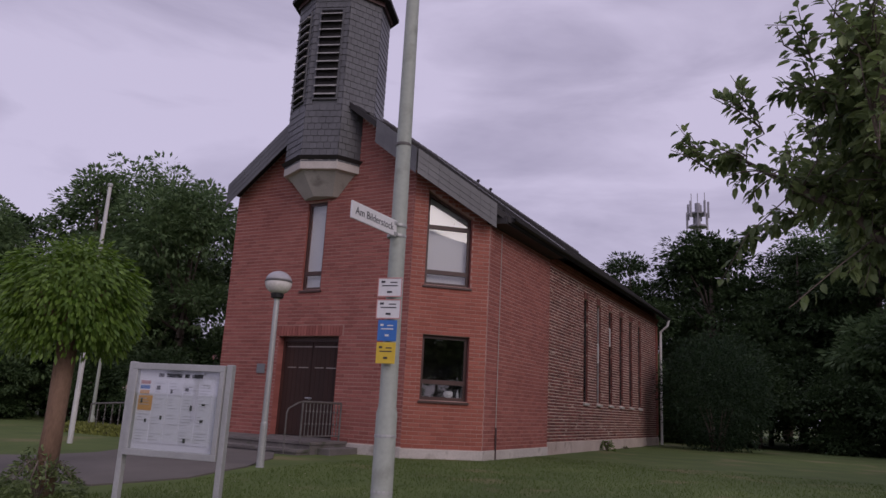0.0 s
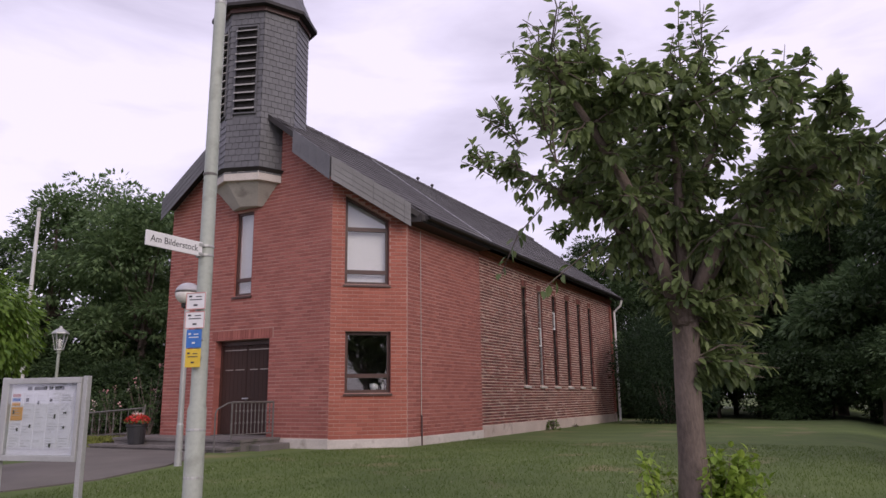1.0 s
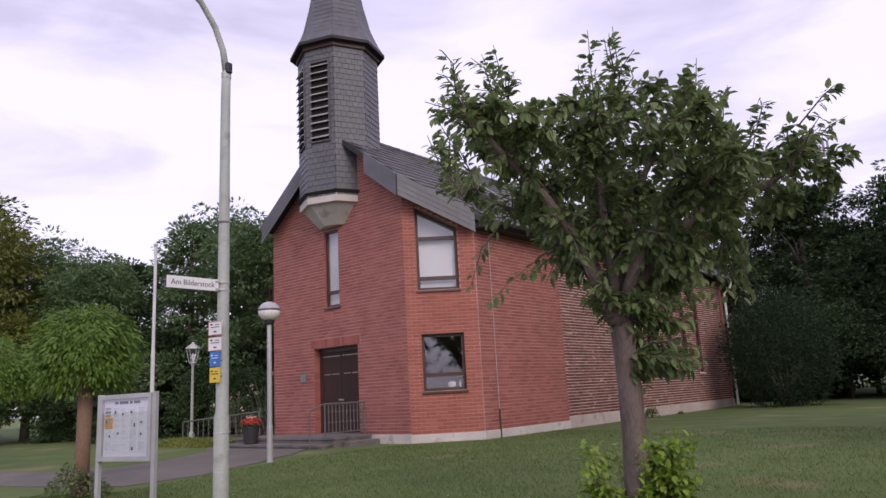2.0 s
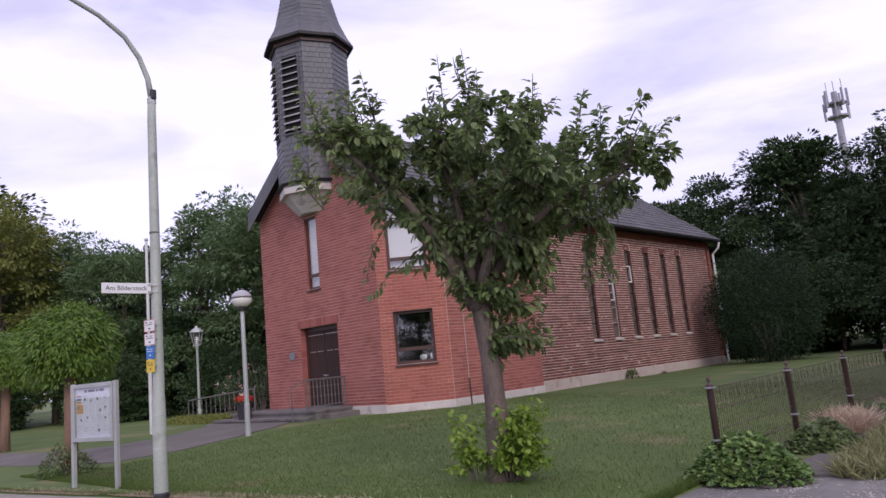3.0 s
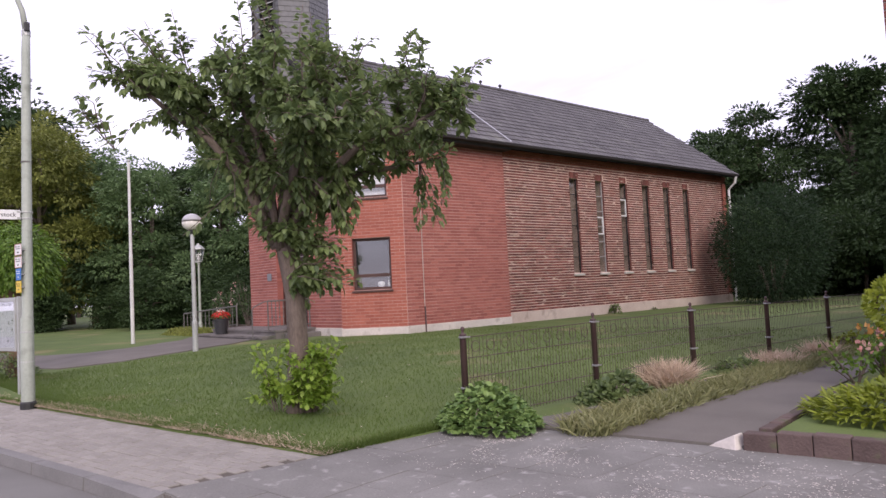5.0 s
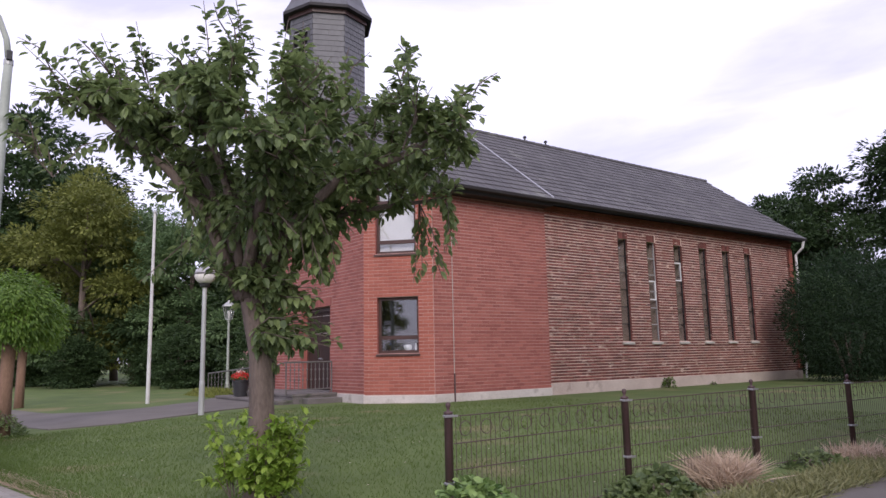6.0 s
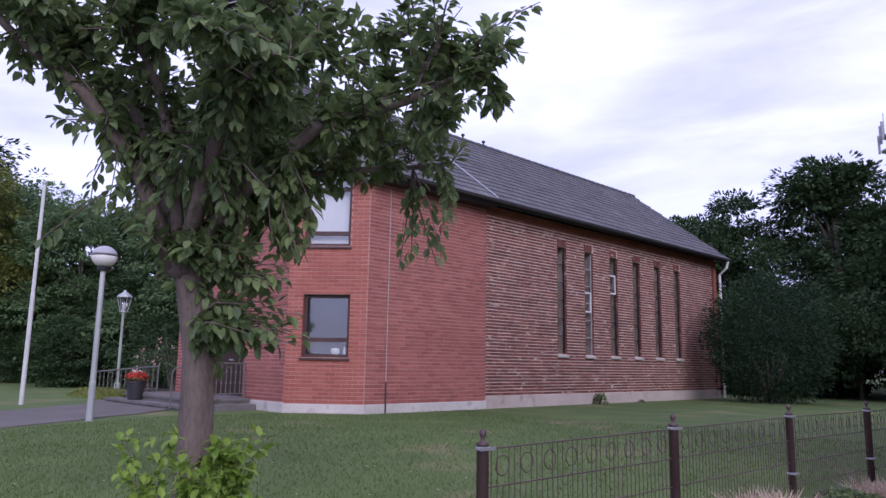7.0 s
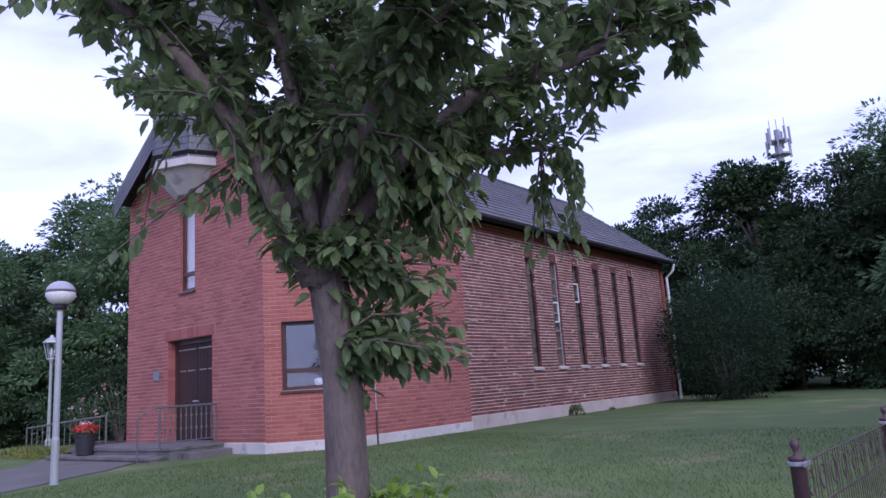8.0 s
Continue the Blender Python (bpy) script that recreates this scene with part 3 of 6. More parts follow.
def build_church_walls():
    rng = random.Random(11)
    under = 0.16
    # front wall
    top_f = lambda u: roof_z(LEFT + u) - under
    fl = CX - LEFT
    door = (DOOR_L - LEFT, DOOR_R - LEFT, 0.48, DOOR_TOP, DOOR_TOP)
    slit = (-10.65 - LEFT, -10.09 - LEFT, 3.75, 5.83, 5.83)
    ob, m, length = solid_wall("front_wall", (LEFT, FRONT), (CX, FRONT), 0.0, top_f, [door, slit], 0.36, M_RED_MORTAR, church, breaks=(RIDGE_X - LEFT,))
    lintels = [(door[0] - 0.12, door[1] + 0.12, DOOR_TOP, DOOR_TOP + 0.24, DOOR_TOP + 0.24)]
    lay_bricks(ob, m, brick_courses(length, 0.46, 8.5, top_f, [door, slit] + lintels), M_RED, rng)
    g = Geo()
    u = door[0] - 0.11
    while u < door[1] + 0.05:
        g.box(u, u + 0.071, -0.01, 0.015, DOOR_TOP + 0.007, DOOR_TOP + 0.235, m)
        u += 0.083
    g.part("lintel_bricks", M_RED, ob)
    window("window", m, slit[0], slit[1], slit[2], 5.83, 5.83, [4.14], church, depth=0.05, rim=0.06, label="narrow tall window with pale blind")
    # chamfered wall
    ml, length = wall_frame((CX, FRONT), (SIDE, CY))
    top_c = lambda u: roof_z((ml @ Vector((u, 0, 0))).x) - under
    low = (0.335, 1.36, 1.405, 2.755, 2.755)
    up = (0.30, 1.32, 3.82, 5.91, 5.36)
    ob, m, length = solid_wall("chamfer_wall", (CX, FRONT), (SIDE, CY), 0.0, top_c, [low, up], 0.36, M_RED_MORTAR, church)
    lay_bricks(ob, m, brick_courses(length, 0.44, 8.5, top_c, [low, up]), M_RED_WARM, rng, single=lambda u, z: z < 3.9)
    window("window", m, *low[:3], low[3], low[4], [1.78], church, depth=0.12, blind=False, label="square window before a panel painted as a dim room")
    for u, prof, lab in ((1.02, [(0.05, 0.0), (0.09, 0.03), (0.1, 0.1), (0.07, 0.13), (0.02, 0.14)], "white rounded ornament on the inner sill of a window"), (1.22, [(0.025, 0.0), (0.028, 0.1), (0.012, 0.13), (0.012, 0.17)], "slim white bottle on the inner sill of a window")):
        g = Geo()
        q = m @ Vector((u, -0.28, 0))
        g.lathe(prof, (q.x, q.y, 1.475), 12)
        tagged(g.part("window_ornament", M_WHITE, smooth=True), lab, "ornament")
    g = Geo()
    g.box(0.3, 1.4, -0.42, -0.19, 1.44, 1.472, m)
    g.part("inner_sill", M_WHITE, church)
    window("window", m, *up[:3], up[3], up[4], [4.12, 5.12], church, depth=0.12, label="window with a slanting top and pale blind")
    # red side wall, a brick's breadth proud
    top_s = lambda u: 5.36
    ob, m, length = solid_wall("red_side_wall", (SIDE + 0.02, CY), (SIDE + 0.02, JOIN), 0.0, top_s, [], 0.38, M_RED_MORTAR, church)
    lay_bricks(ob, m, brick_courses(length, 0.44, 5.34, top_s, []), M_RED, rng, single=lambda u, z: z < 2.6)
    # old side wall with six slits
    slits = [(21.18 + 1.362 * i - JOIN, 21.62 + 1.362 * i - JOIN, 1.64, 4.70, 4.70) for i in range(6)]
    top_o = lambda u: 5.36
    ob, m, length = solid_wall("old_side_wall", (SIDE, JOIN), (SIDE, BACK), 0.0, top_o, slits, 0.4, M_DARK_MORTAR, church)
    heads = [(s[0] - 0.02, s[1] + 0.02, 4.70, 4.93, 4.93) for s in slits]
    lay_bricks(ob, m, brick_courses(length - 0.26, 0.555, 5.12, top_o, slits + heads, high=0.061, joint=0.022), M_DARK, rng, single=lambda u, z: z < 3.4 and u < 3.2, proud=0.014, high=0.061, wild=0.007)
    for s in slits:
        u = s[0]
        while u < s[1] - 0.05:
            g = Geo()
            g.box(u, u + 0.065, -0.01, 0.02, 4.71, 4.92, m)
            g.part("head_brick", M_DARK, ob)
            u += 0.078
    # corbelled brick cornice and corner pilaster
    for k, z in enumerate((5.13, 5.21, 5.29)):
        g = Geo()
        u = 0.0
        while u < length - 0.05:
            g.box(u, u + 0.24, -0.01, 0.03 + 0.035 * k, z, z + 0.068, m)
            u += 0.252
        tagged(g.part("cornice_course", M_CORNICE, ob), kind="stuff")
    g = Geo()
    z = 0.62
    while z < 5.1:
        g.box(length - 0.25, length, -0.01, 0.035, z, z + 0.071, m)
        z += 0.083
    g.part("corner_bricks", M_CORNICE, ob)
    for i, s in enumerate(slits):
        win = thing("slit_window", "narrow slit window with leaded panes before a painted-dark panel", "")
        win.parent = church
        lining(m, s[0], s[1], 1.64, 4.70, 4.70, 0.055, M_DARK, win)
        g = Geo()
        for a, b in ((s[0], s[0] + 0.03), (s[1] - 0.03, s[1])):
            g.box(a, b, -0.10, -0.055, 1.64, 4.70, m)
        for k in range(1, 6):
            z = 1.64 + 3.06 * k / 6
            g.box(s[0] + 0.03, s[1] - 0.03, -0.095, -0.06, z - 0.012, z + 0.012, m)
        g.part("window_frame", M_SLAT if i == 1 else M_BLACK, win)
        for k in range(6):
            z = 1.64 + 3.06 * k / 6
            p = Geo()
            p.box(s[0] + 0.03, s[1] - 0.03, -0.085, -0.077, z + 0.012, z + 3.06 / 6 - 0.012, m)
            q = p.part("pane", M_GLASS, win)
            q.visible_shadow = False
        # added near-black sheet, painted as the unlit inside
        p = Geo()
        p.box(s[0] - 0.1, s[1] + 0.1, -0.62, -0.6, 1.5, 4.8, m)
        p.part("room_wall", M_ROOM_SHADE, win)
        p = Geo()
        p.prism([m @ Vector(v) for v in [(s[0] - 0.03, -0.16, 1.57), (s[1] + 0.03, -0.16, 1.57), (s[1] + 0.03, 0.07, 1.55), (s[0] - 0.03, 0.07, 1.55)]],
                [m @ Vector(v) for v in [(s[0] - 0.03, -0.16, 1.65), (s[1] + 0.03, -0.16, 1.65), (s[1] + 0.03, 0.07, 1.60), (s[0] - 0.03, 0.07, 1.60)]])
        p.part("window_sill", M_CONCRETE, win)
        if i in (1, 2):
            p = Geo()
            lo, hi = ((2.9, 3.5) if i == 1 else (3.55, 4.15))
            for a, b, c, d in ((s[0] + 0.04, s[0] + 0.07, lo, hi), (s[1] - 0.07, s[1] - 0.04, lo, hi), (s[0] + 0.07, s[1] - 0.07, lo, lo + 0.04), (s[0] + 0.07, s[1] - 0.07, hi - 0.04, hi)):
                p.box(a, b, -0.075, -0.045, c, d, m)
            p.part("vent_frame", M_WHITE, win, "white opening vent frame")
    # unseen back and left walls
    for p, q in (((SIDE, BACK), (LEFT - 0.8, BACK)), ((LEFT - 0.8, BACK), (LEFT - 0.8, JOIN)), ((LEFT - 0.8, JOIN), (LEFT, JOIN)), ((LEFT, JOIN), (LEFT, FRONT + 0.05))):
        d = wall_frame(p, q)[0]
        solid_wall("plain_wall", p, q, 0.0, lambda u, d=d: min(roof_z((d @ Vector((u, 0, 0))).x) - under, 8.3), [], 0.36, M_RED, church, breaks=(abs(p[0] - RIDGE_X),) if p[1] == q[1] == BACK else ())
    # plinths
    for p, q, h, mat, out in (((LEFT - 0.02, FRONT), (CX, FRONT), 0.44, M_PLINTH_RED, 0.03), ((CX, FRONT), (SIDE, CY), 0.42, M_PLINTH_RED, 0.03), ((SIDE + 0.02, CY), (SIDE + 0.02, JOIN), 0.43, M_PLINTH_RED, 0.03), ((SIDE, JOIN), (SIDE, BACK), 0.54, M_PLINTH, 0.035)):
        mm, ln = wall_frame(p, q)
        g = Geo()
        g.box(-0.012, ln + 0.012, -0.05, out, -0.1, h, mm)
        g.part("plinth", mat, church, bevel=0.01)
    # lightning conductor and its foot at the chamfer
    g = Geo()
    g.tube([(SIDE + 0.05, 14.9, 5.2), (SIDE + 0.05, 14.9, 0.75)], 0.008, 6)
    g.part("conductor_wire", M_CONCRETE, church)
    g = Geo()
    g.tube([(SIDE + 0.06, 14.9, 0.9), (SIDE + 0.06, 14.9, 0.15)], 0.02, 8)
    g.part("conductor_sleeve", M_FENCE, church)
    # name plate
    g = Geo()
    g.box(-11.72, -11.48, FRONT - 0.035, FRONT - 0.012, 1.83, 2.05)
    g.part("name_plate", M_PLATE, church, "small blue-grey plate", bevel=0.006)
    # double door
    d0, d1, yb = DOOR_L, DOOR_R, FRONT + 0.22
    dr = thing("door", "dark brown double door", "")
    dr.parent = church
    g = Geo()
    for a, b, c, d in ((d0, d0 + 0.07, 0.48, DOOR_TOP), (d1 - 0.07, d1, 0.48, DOOR_TOP), (d0 + 0.07, d1 - 0.07, DOOR_TOP - 0.11, DOOR_TOP)):
        g.box(a, b, yb - 0.04, yb + 0.06, c, d)
    g.part("door_frame", M_FRAME, dr)
    mid = 0.5 * (d0 + d1)
    for a, b in ((d0 + 0.075, mid - 0.004), (mid + 0.004, d1 - 0.075)):
        g = Geo()
        x = a
        while x < b - 0.01:
            e = min(x + 0.125, b)
            g.box(x + 0.003, e - 0.003, yb - 0.02, yb + 0.03, 0.5, DOOR_TOP - 0.12)
            x = e
        g.box(a, b, yb, yb + 0.025, 0.5, DOOR_TOP - 0.12)
        leaf = g.part("door_leaf", M_DOOR, dr)
        for x0, x1, zs in ((a + 0.1, a + 0.34, 1.985), (a + 0.42, b - 0.08, 1.985), (a + 0.05, b - 0.02, 2.455)):
            g = Geo()
            g.box(x0, x1, yb - 0.032, yb - 0.021, zs, zs + 0.02)
            g.part("door_strip", M_STRIP, leaf, "pale metal strip")
    g = Geo()
    g.tube([(mid + 0.05, yb - 0.02, 1.3), (mid + 0.05, yb - 0.1, 1.3)], 0.015, 8)
    g.tube([(mid - 0.04, yb - 0.1, 1.32), (mid + 0.14, yb - 0.1, 1.32)], 0.018, 8)
    g.part("door_handle", M_ZINC, dr)
    g = Geo()
    g.box(d0, d1, FRONT - 0.02, FRONT + 0.5, 0.40, 0.485)
    g.part("threshold", M_STEP, dr)
    lining(wall_frame((LEFT, FRONT), (CX, FRONT))[0], d0 - LEFT, d1 - LEFT, 0.49, DOOR_TOP, DOOR_TOP, 0.2, M_RED, dr)


build_church_walls()


def build_roof():
    th = 0.15
    F, E = (-7.5, 12.83), (-5.98, 14.42)
    for side in (1, -1):
        if side == 1:
            plan = [(RIDGE_X, 12.83), F, E, (-5.98, 31.5), (RIDGE_X, 31.5)]
        else:
            plan = [(RIDGE_X, 31.5), (-14.1, 31.5), (-14.1, JOIN), (-12.93, JOIN), (-12.93, 12.83), (RIDGE_X, 12.83)]
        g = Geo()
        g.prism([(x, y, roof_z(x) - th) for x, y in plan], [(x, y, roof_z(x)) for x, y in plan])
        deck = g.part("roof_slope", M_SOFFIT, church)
        if side == 1:
            right_deck = deck
    # boxed eave over the newer side wall, near-black like the roof underside
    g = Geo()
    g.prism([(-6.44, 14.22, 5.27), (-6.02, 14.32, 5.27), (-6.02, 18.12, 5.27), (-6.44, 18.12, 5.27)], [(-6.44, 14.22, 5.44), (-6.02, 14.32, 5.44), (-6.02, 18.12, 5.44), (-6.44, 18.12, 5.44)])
    g.part("eave_box", M_SOFFIT, church, "near-black boxed eave")
    # tiles on the visible slope
    rng = random.Random(3)
    slope = math.atan(PITCH)
    length = 4.07 / math.cos(slope)
    rows = 16
    step = length / rows
    w = 0.30

    def tile_mesh():
        g = Geo()
        lo = [(0.004, -0.04, 0.0), (w - 0.004, -0.04, 0.0), (w - 0.004, step + 0.05, -0.012), (0.004, step + 0.05, -0.012)]
        hi = [(0.004, -0.04, 0.034), (w - 0.004, -0.04, 0.030), (w - 0.004, step + 0.05, 0.008), (0.004, step + 0.05, 0.008)]
        g.prism(lo, hi)
        return g
    tm = tile_mesh()
    base = tm.mesh("roof_tile", M_TILE)
    g = Geo()
    count = 0
    for r in range(rows):
        s = r * step
        x = -5.98 - s * math.cos(slope)
        y = 14.45 + (0.15 if r % 2 else 0.0)
        y0 = 12.9 if x < -7.5 else lerp(14.45, 12.9, (-5.98 - x) / 1.52) + 0.1
        y = y0 + (0.15 if r % 2 else 0.0)
        while y < 31.45:
            m = Matrix.Translation((x, y, roof_z(x) + 0.012)) @ pose(0, 0, 0, 0, 0, 90) @ pose(0, 0, 0, math.degrees(slope), rng.uniform(-0.4, 0.4), 0)
            if 18.3 < y < 25.0 and r < 13 and count < 300 and rng.random() < 0.999:
                piece("roof_tile", base, right_deck, m)
                count += 1
            else:
                n = len(g.v)
                g.v += [tuple(m @ Vector(p)) for p in tm.v]
                g.f += [tuple(n + i for i in f) for f in tm.f]
            y += w
    tagged(g.part("roof_tiles", M_TILE, right_deck), kind="stuff")
    # ridge caps
    y = 14.6
    while y < 31.4:
        g = Geo()
        g.tube([(RIDGE_X, y, RIDGE_Z + 0.0), (RIDGE_X, y + 0.36, RIDGE_Z + 0.015)], 0.095, 8)
        g.part("ridge_tile", M_TILE, church)
        y += 0.34
    # pale flashing where the newer roof meets the old
    g = Geo()
    pts = [(-6.0, 18.12), (RIDGE_X + 0.1, 18.05)]
    g.prism([(x, y + d, roof_z(x) + 0.045) for (x, y), d in ((pts[0], -0.04), (pts[0], 0.04), (pts[1], 0.04), (pts[1], -0.04))],
            [(x, y + d, roof_z(x) + 0.07) for (x, y), d in ((pts[0], -0.04), (pts[0], 0.04), (pts[1], 0.04), (pts[1], -0.04))])
    g.part("flashing", M_ZINC, church, "pale metal flashing strip")
    # slate-clad barge boards
    def barge(name, a, b, tall=0.48, off=0.04):
        a, b = Vector((*a, 0)), Vector((*b, 0))
        d = (b - a).normalized()
        n = Vector((d.y, -d.x, 0))
        lo, hi = [], []
        for p in (a, b):
            for k in (0.0, off):
                q = p + n * k
                lo.append((q.x, q.y, roof_z(p.x) - tall + 0.05))
                hi.append((q.x, q.y, roof_z(p.x) + 0.06))
        o = [0, 2, 3, 1]
        g = Geo()
        g.prism([lo[i] for i in o], [hi[i] for i in o])
        bd = g.part(name, M_SLATE, church)
        g = Geo()
        ln = (b - a).length
        u = 0.0
        k = 0
        while u < ln - 0.02:
            e = min(u + 0.24, ln)
            for row in range(4):
                zt = 0.06 - row * 0.135
                p0, p1 = a + d * u + n * (off + 0.002), a + d * e + n * (off + 0.002)
                z0, z1 = roof_z((a + d * u).x), roof_z((a + d * e).x)
                o1 = n * (0.012 + 0.002 * row)
                g.prism([(*(p0)[:2], z0 + zt - 0.15), (*(p1)[:2], z1 + zt - 0.15), (*(p1 + o1)[:2], z1 + zt - 0.15), (*(p0 + o1)[:2], z0 + zt - 0.15)],
                        [(*(p0)[:2], z0 + zt), (*(p1)[:2], z1 + zt), (*(p1 + o1 * 0.4)[:2], z1 + zt), (*(p0 + o1 * 0.4)[:2], z0 + zt)])
            u = e + 0.003
            k += 1
        tagged(g.part("slate_facing", M_SLATE, bd), kind="stuff")
    barge("barge_board", (-8.6, 12.83), F)
    barge("barge_board", F, (-6.22, 14.17))
    barge("barge_board", (-12.93, 12.83), (-11.0, 12.83))
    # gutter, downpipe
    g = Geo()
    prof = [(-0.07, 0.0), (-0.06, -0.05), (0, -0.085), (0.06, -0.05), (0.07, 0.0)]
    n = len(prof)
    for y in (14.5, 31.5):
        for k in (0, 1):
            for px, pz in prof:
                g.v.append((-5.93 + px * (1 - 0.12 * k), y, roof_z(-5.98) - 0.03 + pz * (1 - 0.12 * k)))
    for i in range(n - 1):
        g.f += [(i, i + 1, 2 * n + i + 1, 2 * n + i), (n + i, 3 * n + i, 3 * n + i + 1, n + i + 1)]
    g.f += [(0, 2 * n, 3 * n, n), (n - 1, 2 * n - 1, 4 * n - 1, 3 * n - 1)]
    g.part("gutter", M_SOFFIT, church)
    g = Geo()
    g.tube([(-5.93, 31.35, 5.35), (-6.0, 31.35, 5.1), (-6.28, 31.35, 4.85), (-6.28, 31.35, 0.25)], 0.05, 8)
    g.part("downpipe", M_WHITE, church, "pale downpipe")
    # two small vents on the ridge
    for y in (21.0, 22.0):
        g = Geo()
        g.tube([(RIDGE_X, y, RIDGE_Z), (RIDGE_X, y, RIDGE_Z + 0.16)], 0.03, 6)
        g.lathe([(0.02, 0.15), (0.06, 0.17), (0.06, 0.22), (0.01, 0.25)], (RIDGE_X, y, RIDGE_Z), 8)
        g.part("ridge_vent", M_SOFFIT, church)


build_roof()


# ---- tower ----
TX, TY, TR = -10.28, 13.50, 1.05      # axis and inner radius
TTURN = radians(20)
TZ0, TZ1 = 6.62, 11.0


def octagon(r, z):
    R = r / math.cos(math.pi / 8)
    return [(TX + R * math.cos(TTURN + math.pi / 8 + k * math.pi / 4), TY + R * math.sin(TTURN + math.pi / 8 + k * math.pi / 4), z) for k in range(8)]


def build_tower():
    rng = random.Random(21)
    tower = thing("tower", "octagonal slate-clad belfry with louvres and spire", "")
    tower.parent = church
    g = Geo()
    g.prism(octagon(TR - 0.03, TZ0), octagon(TR - 0.03, TZ1))
    core = g.part("tower_core", M_SLATE, tower)
    s = 2 * TR * math.tan(math.pi / 8)
    # facets: k-th outward angle; slates laid in courses, louvre openings on front, front-left and others facing the street
    count = 0
    row_h = 0.155
    base = Geo()
    base.prism([(0.003, 0, -0.02), (0.167, 0, -0.02), (0.167, 0.022, -0.02), (0.003, 0.022, -0.02)], [(0.003, 0, row_h), (0.167, 0, row_h), (0.167, 0.008, row_h), (0.003, 0.008, row_h)])
    slate_me = base.mesh("slate", M_SLATE)
    joined = Geo()
    for k in range(8):
        ang = math.radians(-70 + 45 * k)
        nrm, tan = Vector((math.cos(ang), math.sin(ang), 0)), Vector((-math.sin(ang), math.cos(ang), 0))
        o = Vector((TX, TY, 0)) + nrm * (TR - 0.02) - tan * (s / 2)
        m = Matrix.Identity(4)
        m.col[0][:3], m.col[1][:3], m.col[2][:3], m.col[3][:3] = tan, nrm, (0, 0, 1), o
        louvre = k in (0, 7, 4)
        lu0, lu1, lz0, lz1 = s / 2 - 0.26, s / 2 + 0.26, 8.12, 10.38
        z, r = TZ0 - 0.02, 0
        while z < TZ1 - 0.02:
            u = -0.085 if r % 2 else 0.0
            while u < s - 0.02:
                a, b = max(u, 0.0), min(u + 0.17, s)
                cuts = [(lu0 - 0.03, lu1 + 0.03)] if louvre and z + row_h > lz0 - 0.03 and z < lz1 + 0.03 else []
                for c, d in spans_minus(a, b, cuts):
                    if d - c < 0.02:
                        continue
                    if k in (1, 0) and d - c > 0.165 and count < 300:
                        piece("slate", slate_me, core, m @ Matrix.Translation((c, rng.uniform(0, 0.004), z)) @ pose(0, 0, 0, 0, rng.uniform(-0.6, 0.6), 0))
                        count += 1
                        continue
                    h = min(row_h, TZ1 - z)
                    j = rng.uniform(0, 0.004)
                    lo = [(c + 0.003, j, z - 0.02), (d - 0.003, j, z - 0.02), (d - 0.003, 0.022 + j, z - 0.02), (c + 0.003, 0.022 + j, z - 0.02)]
                    hi = [(c + 0.003, j, z + h), (d - 0.003, j, z + h), (d - 0.003, 0.008 + j, z + h), (c + 0.003, 0.008 + j, z + h)]
                    joined.prism([m @ Vector(p) for p in lo], [m @ Vector(p) for p in hi])
                u += 0.17
            z += row_h
            r += 1
        if louvre:
            lv = Geo()
            for a, b, c, d in ((lu0 - 0.04, lu0, lz0 - 0.04, lz1 + 0.04), (lu1, lu1 + 0.04, lz0 - 0.04, lz1 + 0.04), (lu0, lu1, lz1, lz1 + 0.04), (lu0, lu1, lz0 - 0.04, lz0)):
                lv.box(a, b, -0.02, 0.045, c, d, m)
            lo = lv.part("louvre", M_SLATE, tower)
            # board coloured near-black in place of the shade between the slats
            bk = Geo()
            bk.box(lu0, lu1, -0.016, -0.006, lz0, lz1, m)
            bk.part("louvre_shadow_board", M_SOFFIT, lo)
            n = 11
            for i in range(n):
                z = lz0 + (lz1 - lz0) * (i + 0.25) / n
                sl = Geo()
                sl.prism([m @ Vector(p) for p in [(lu0, 0.0, z + 0.07), (lu1, 0.0, z + 0.07), (lu1, 0.12, z), (lu0, 0.12, z)]],
                         [m @ Vector(p) for p in [(lu0, 0.0, z + 0.095), (lu1, 0.0, z + 0.095), (lu1, 0.12, z + 0.025), (lu0, 0.12, z + 0.025)]])
                sl.part("slat", M_SLAT, lo)
    tagged(joined.part("slate_cladding", M_SLATE, core), kind="stuff")
    # concrete corbel
    g = Geo()
    g.prism(octagon(TR + 0.0, 6.4), octagon(TR + 0.0, 6.64))
    g.part("corbel_band", M_PLINTH_RED, tower, "pale concrete band", bevel=0.015)
    g = Geo()
    g.prism(octagon(TR - 0.5, 5.9), octagon(TR - 0.08, 6.42))
    g.part("corbel", M_CONCRETE, tower)
    g = Geo()
    g.prism(octagon(TR + 0.02, 6.63), octagon(TR + 0.08, 6.7))
    g.part("drip_edge", M_SOFFIT, tower)
    # bell-cast spire
    prof = [(TR + 0.18, TZ1 - 0.02), (TR + 0.02, TZ1 + 0.28), (TR - 0.16, TZ1 + 0.75), (TR - 0.33, TZ1 + 1.5), (0.02, TZ1 + 5.6)]
    g = Geo()
    rings = [octagon(r, z) for r, z in prof]
    for a, b in zip(rings, rings[1:]):
        for k in range(8):
            j = (k + 1) % 8
            g.face([a[k], a[j], b[j], b[k]])
    g.face(list(reversed(rings[0])))
    spire = g.part("spire", M_SLATE, tower)
    g = Geo()
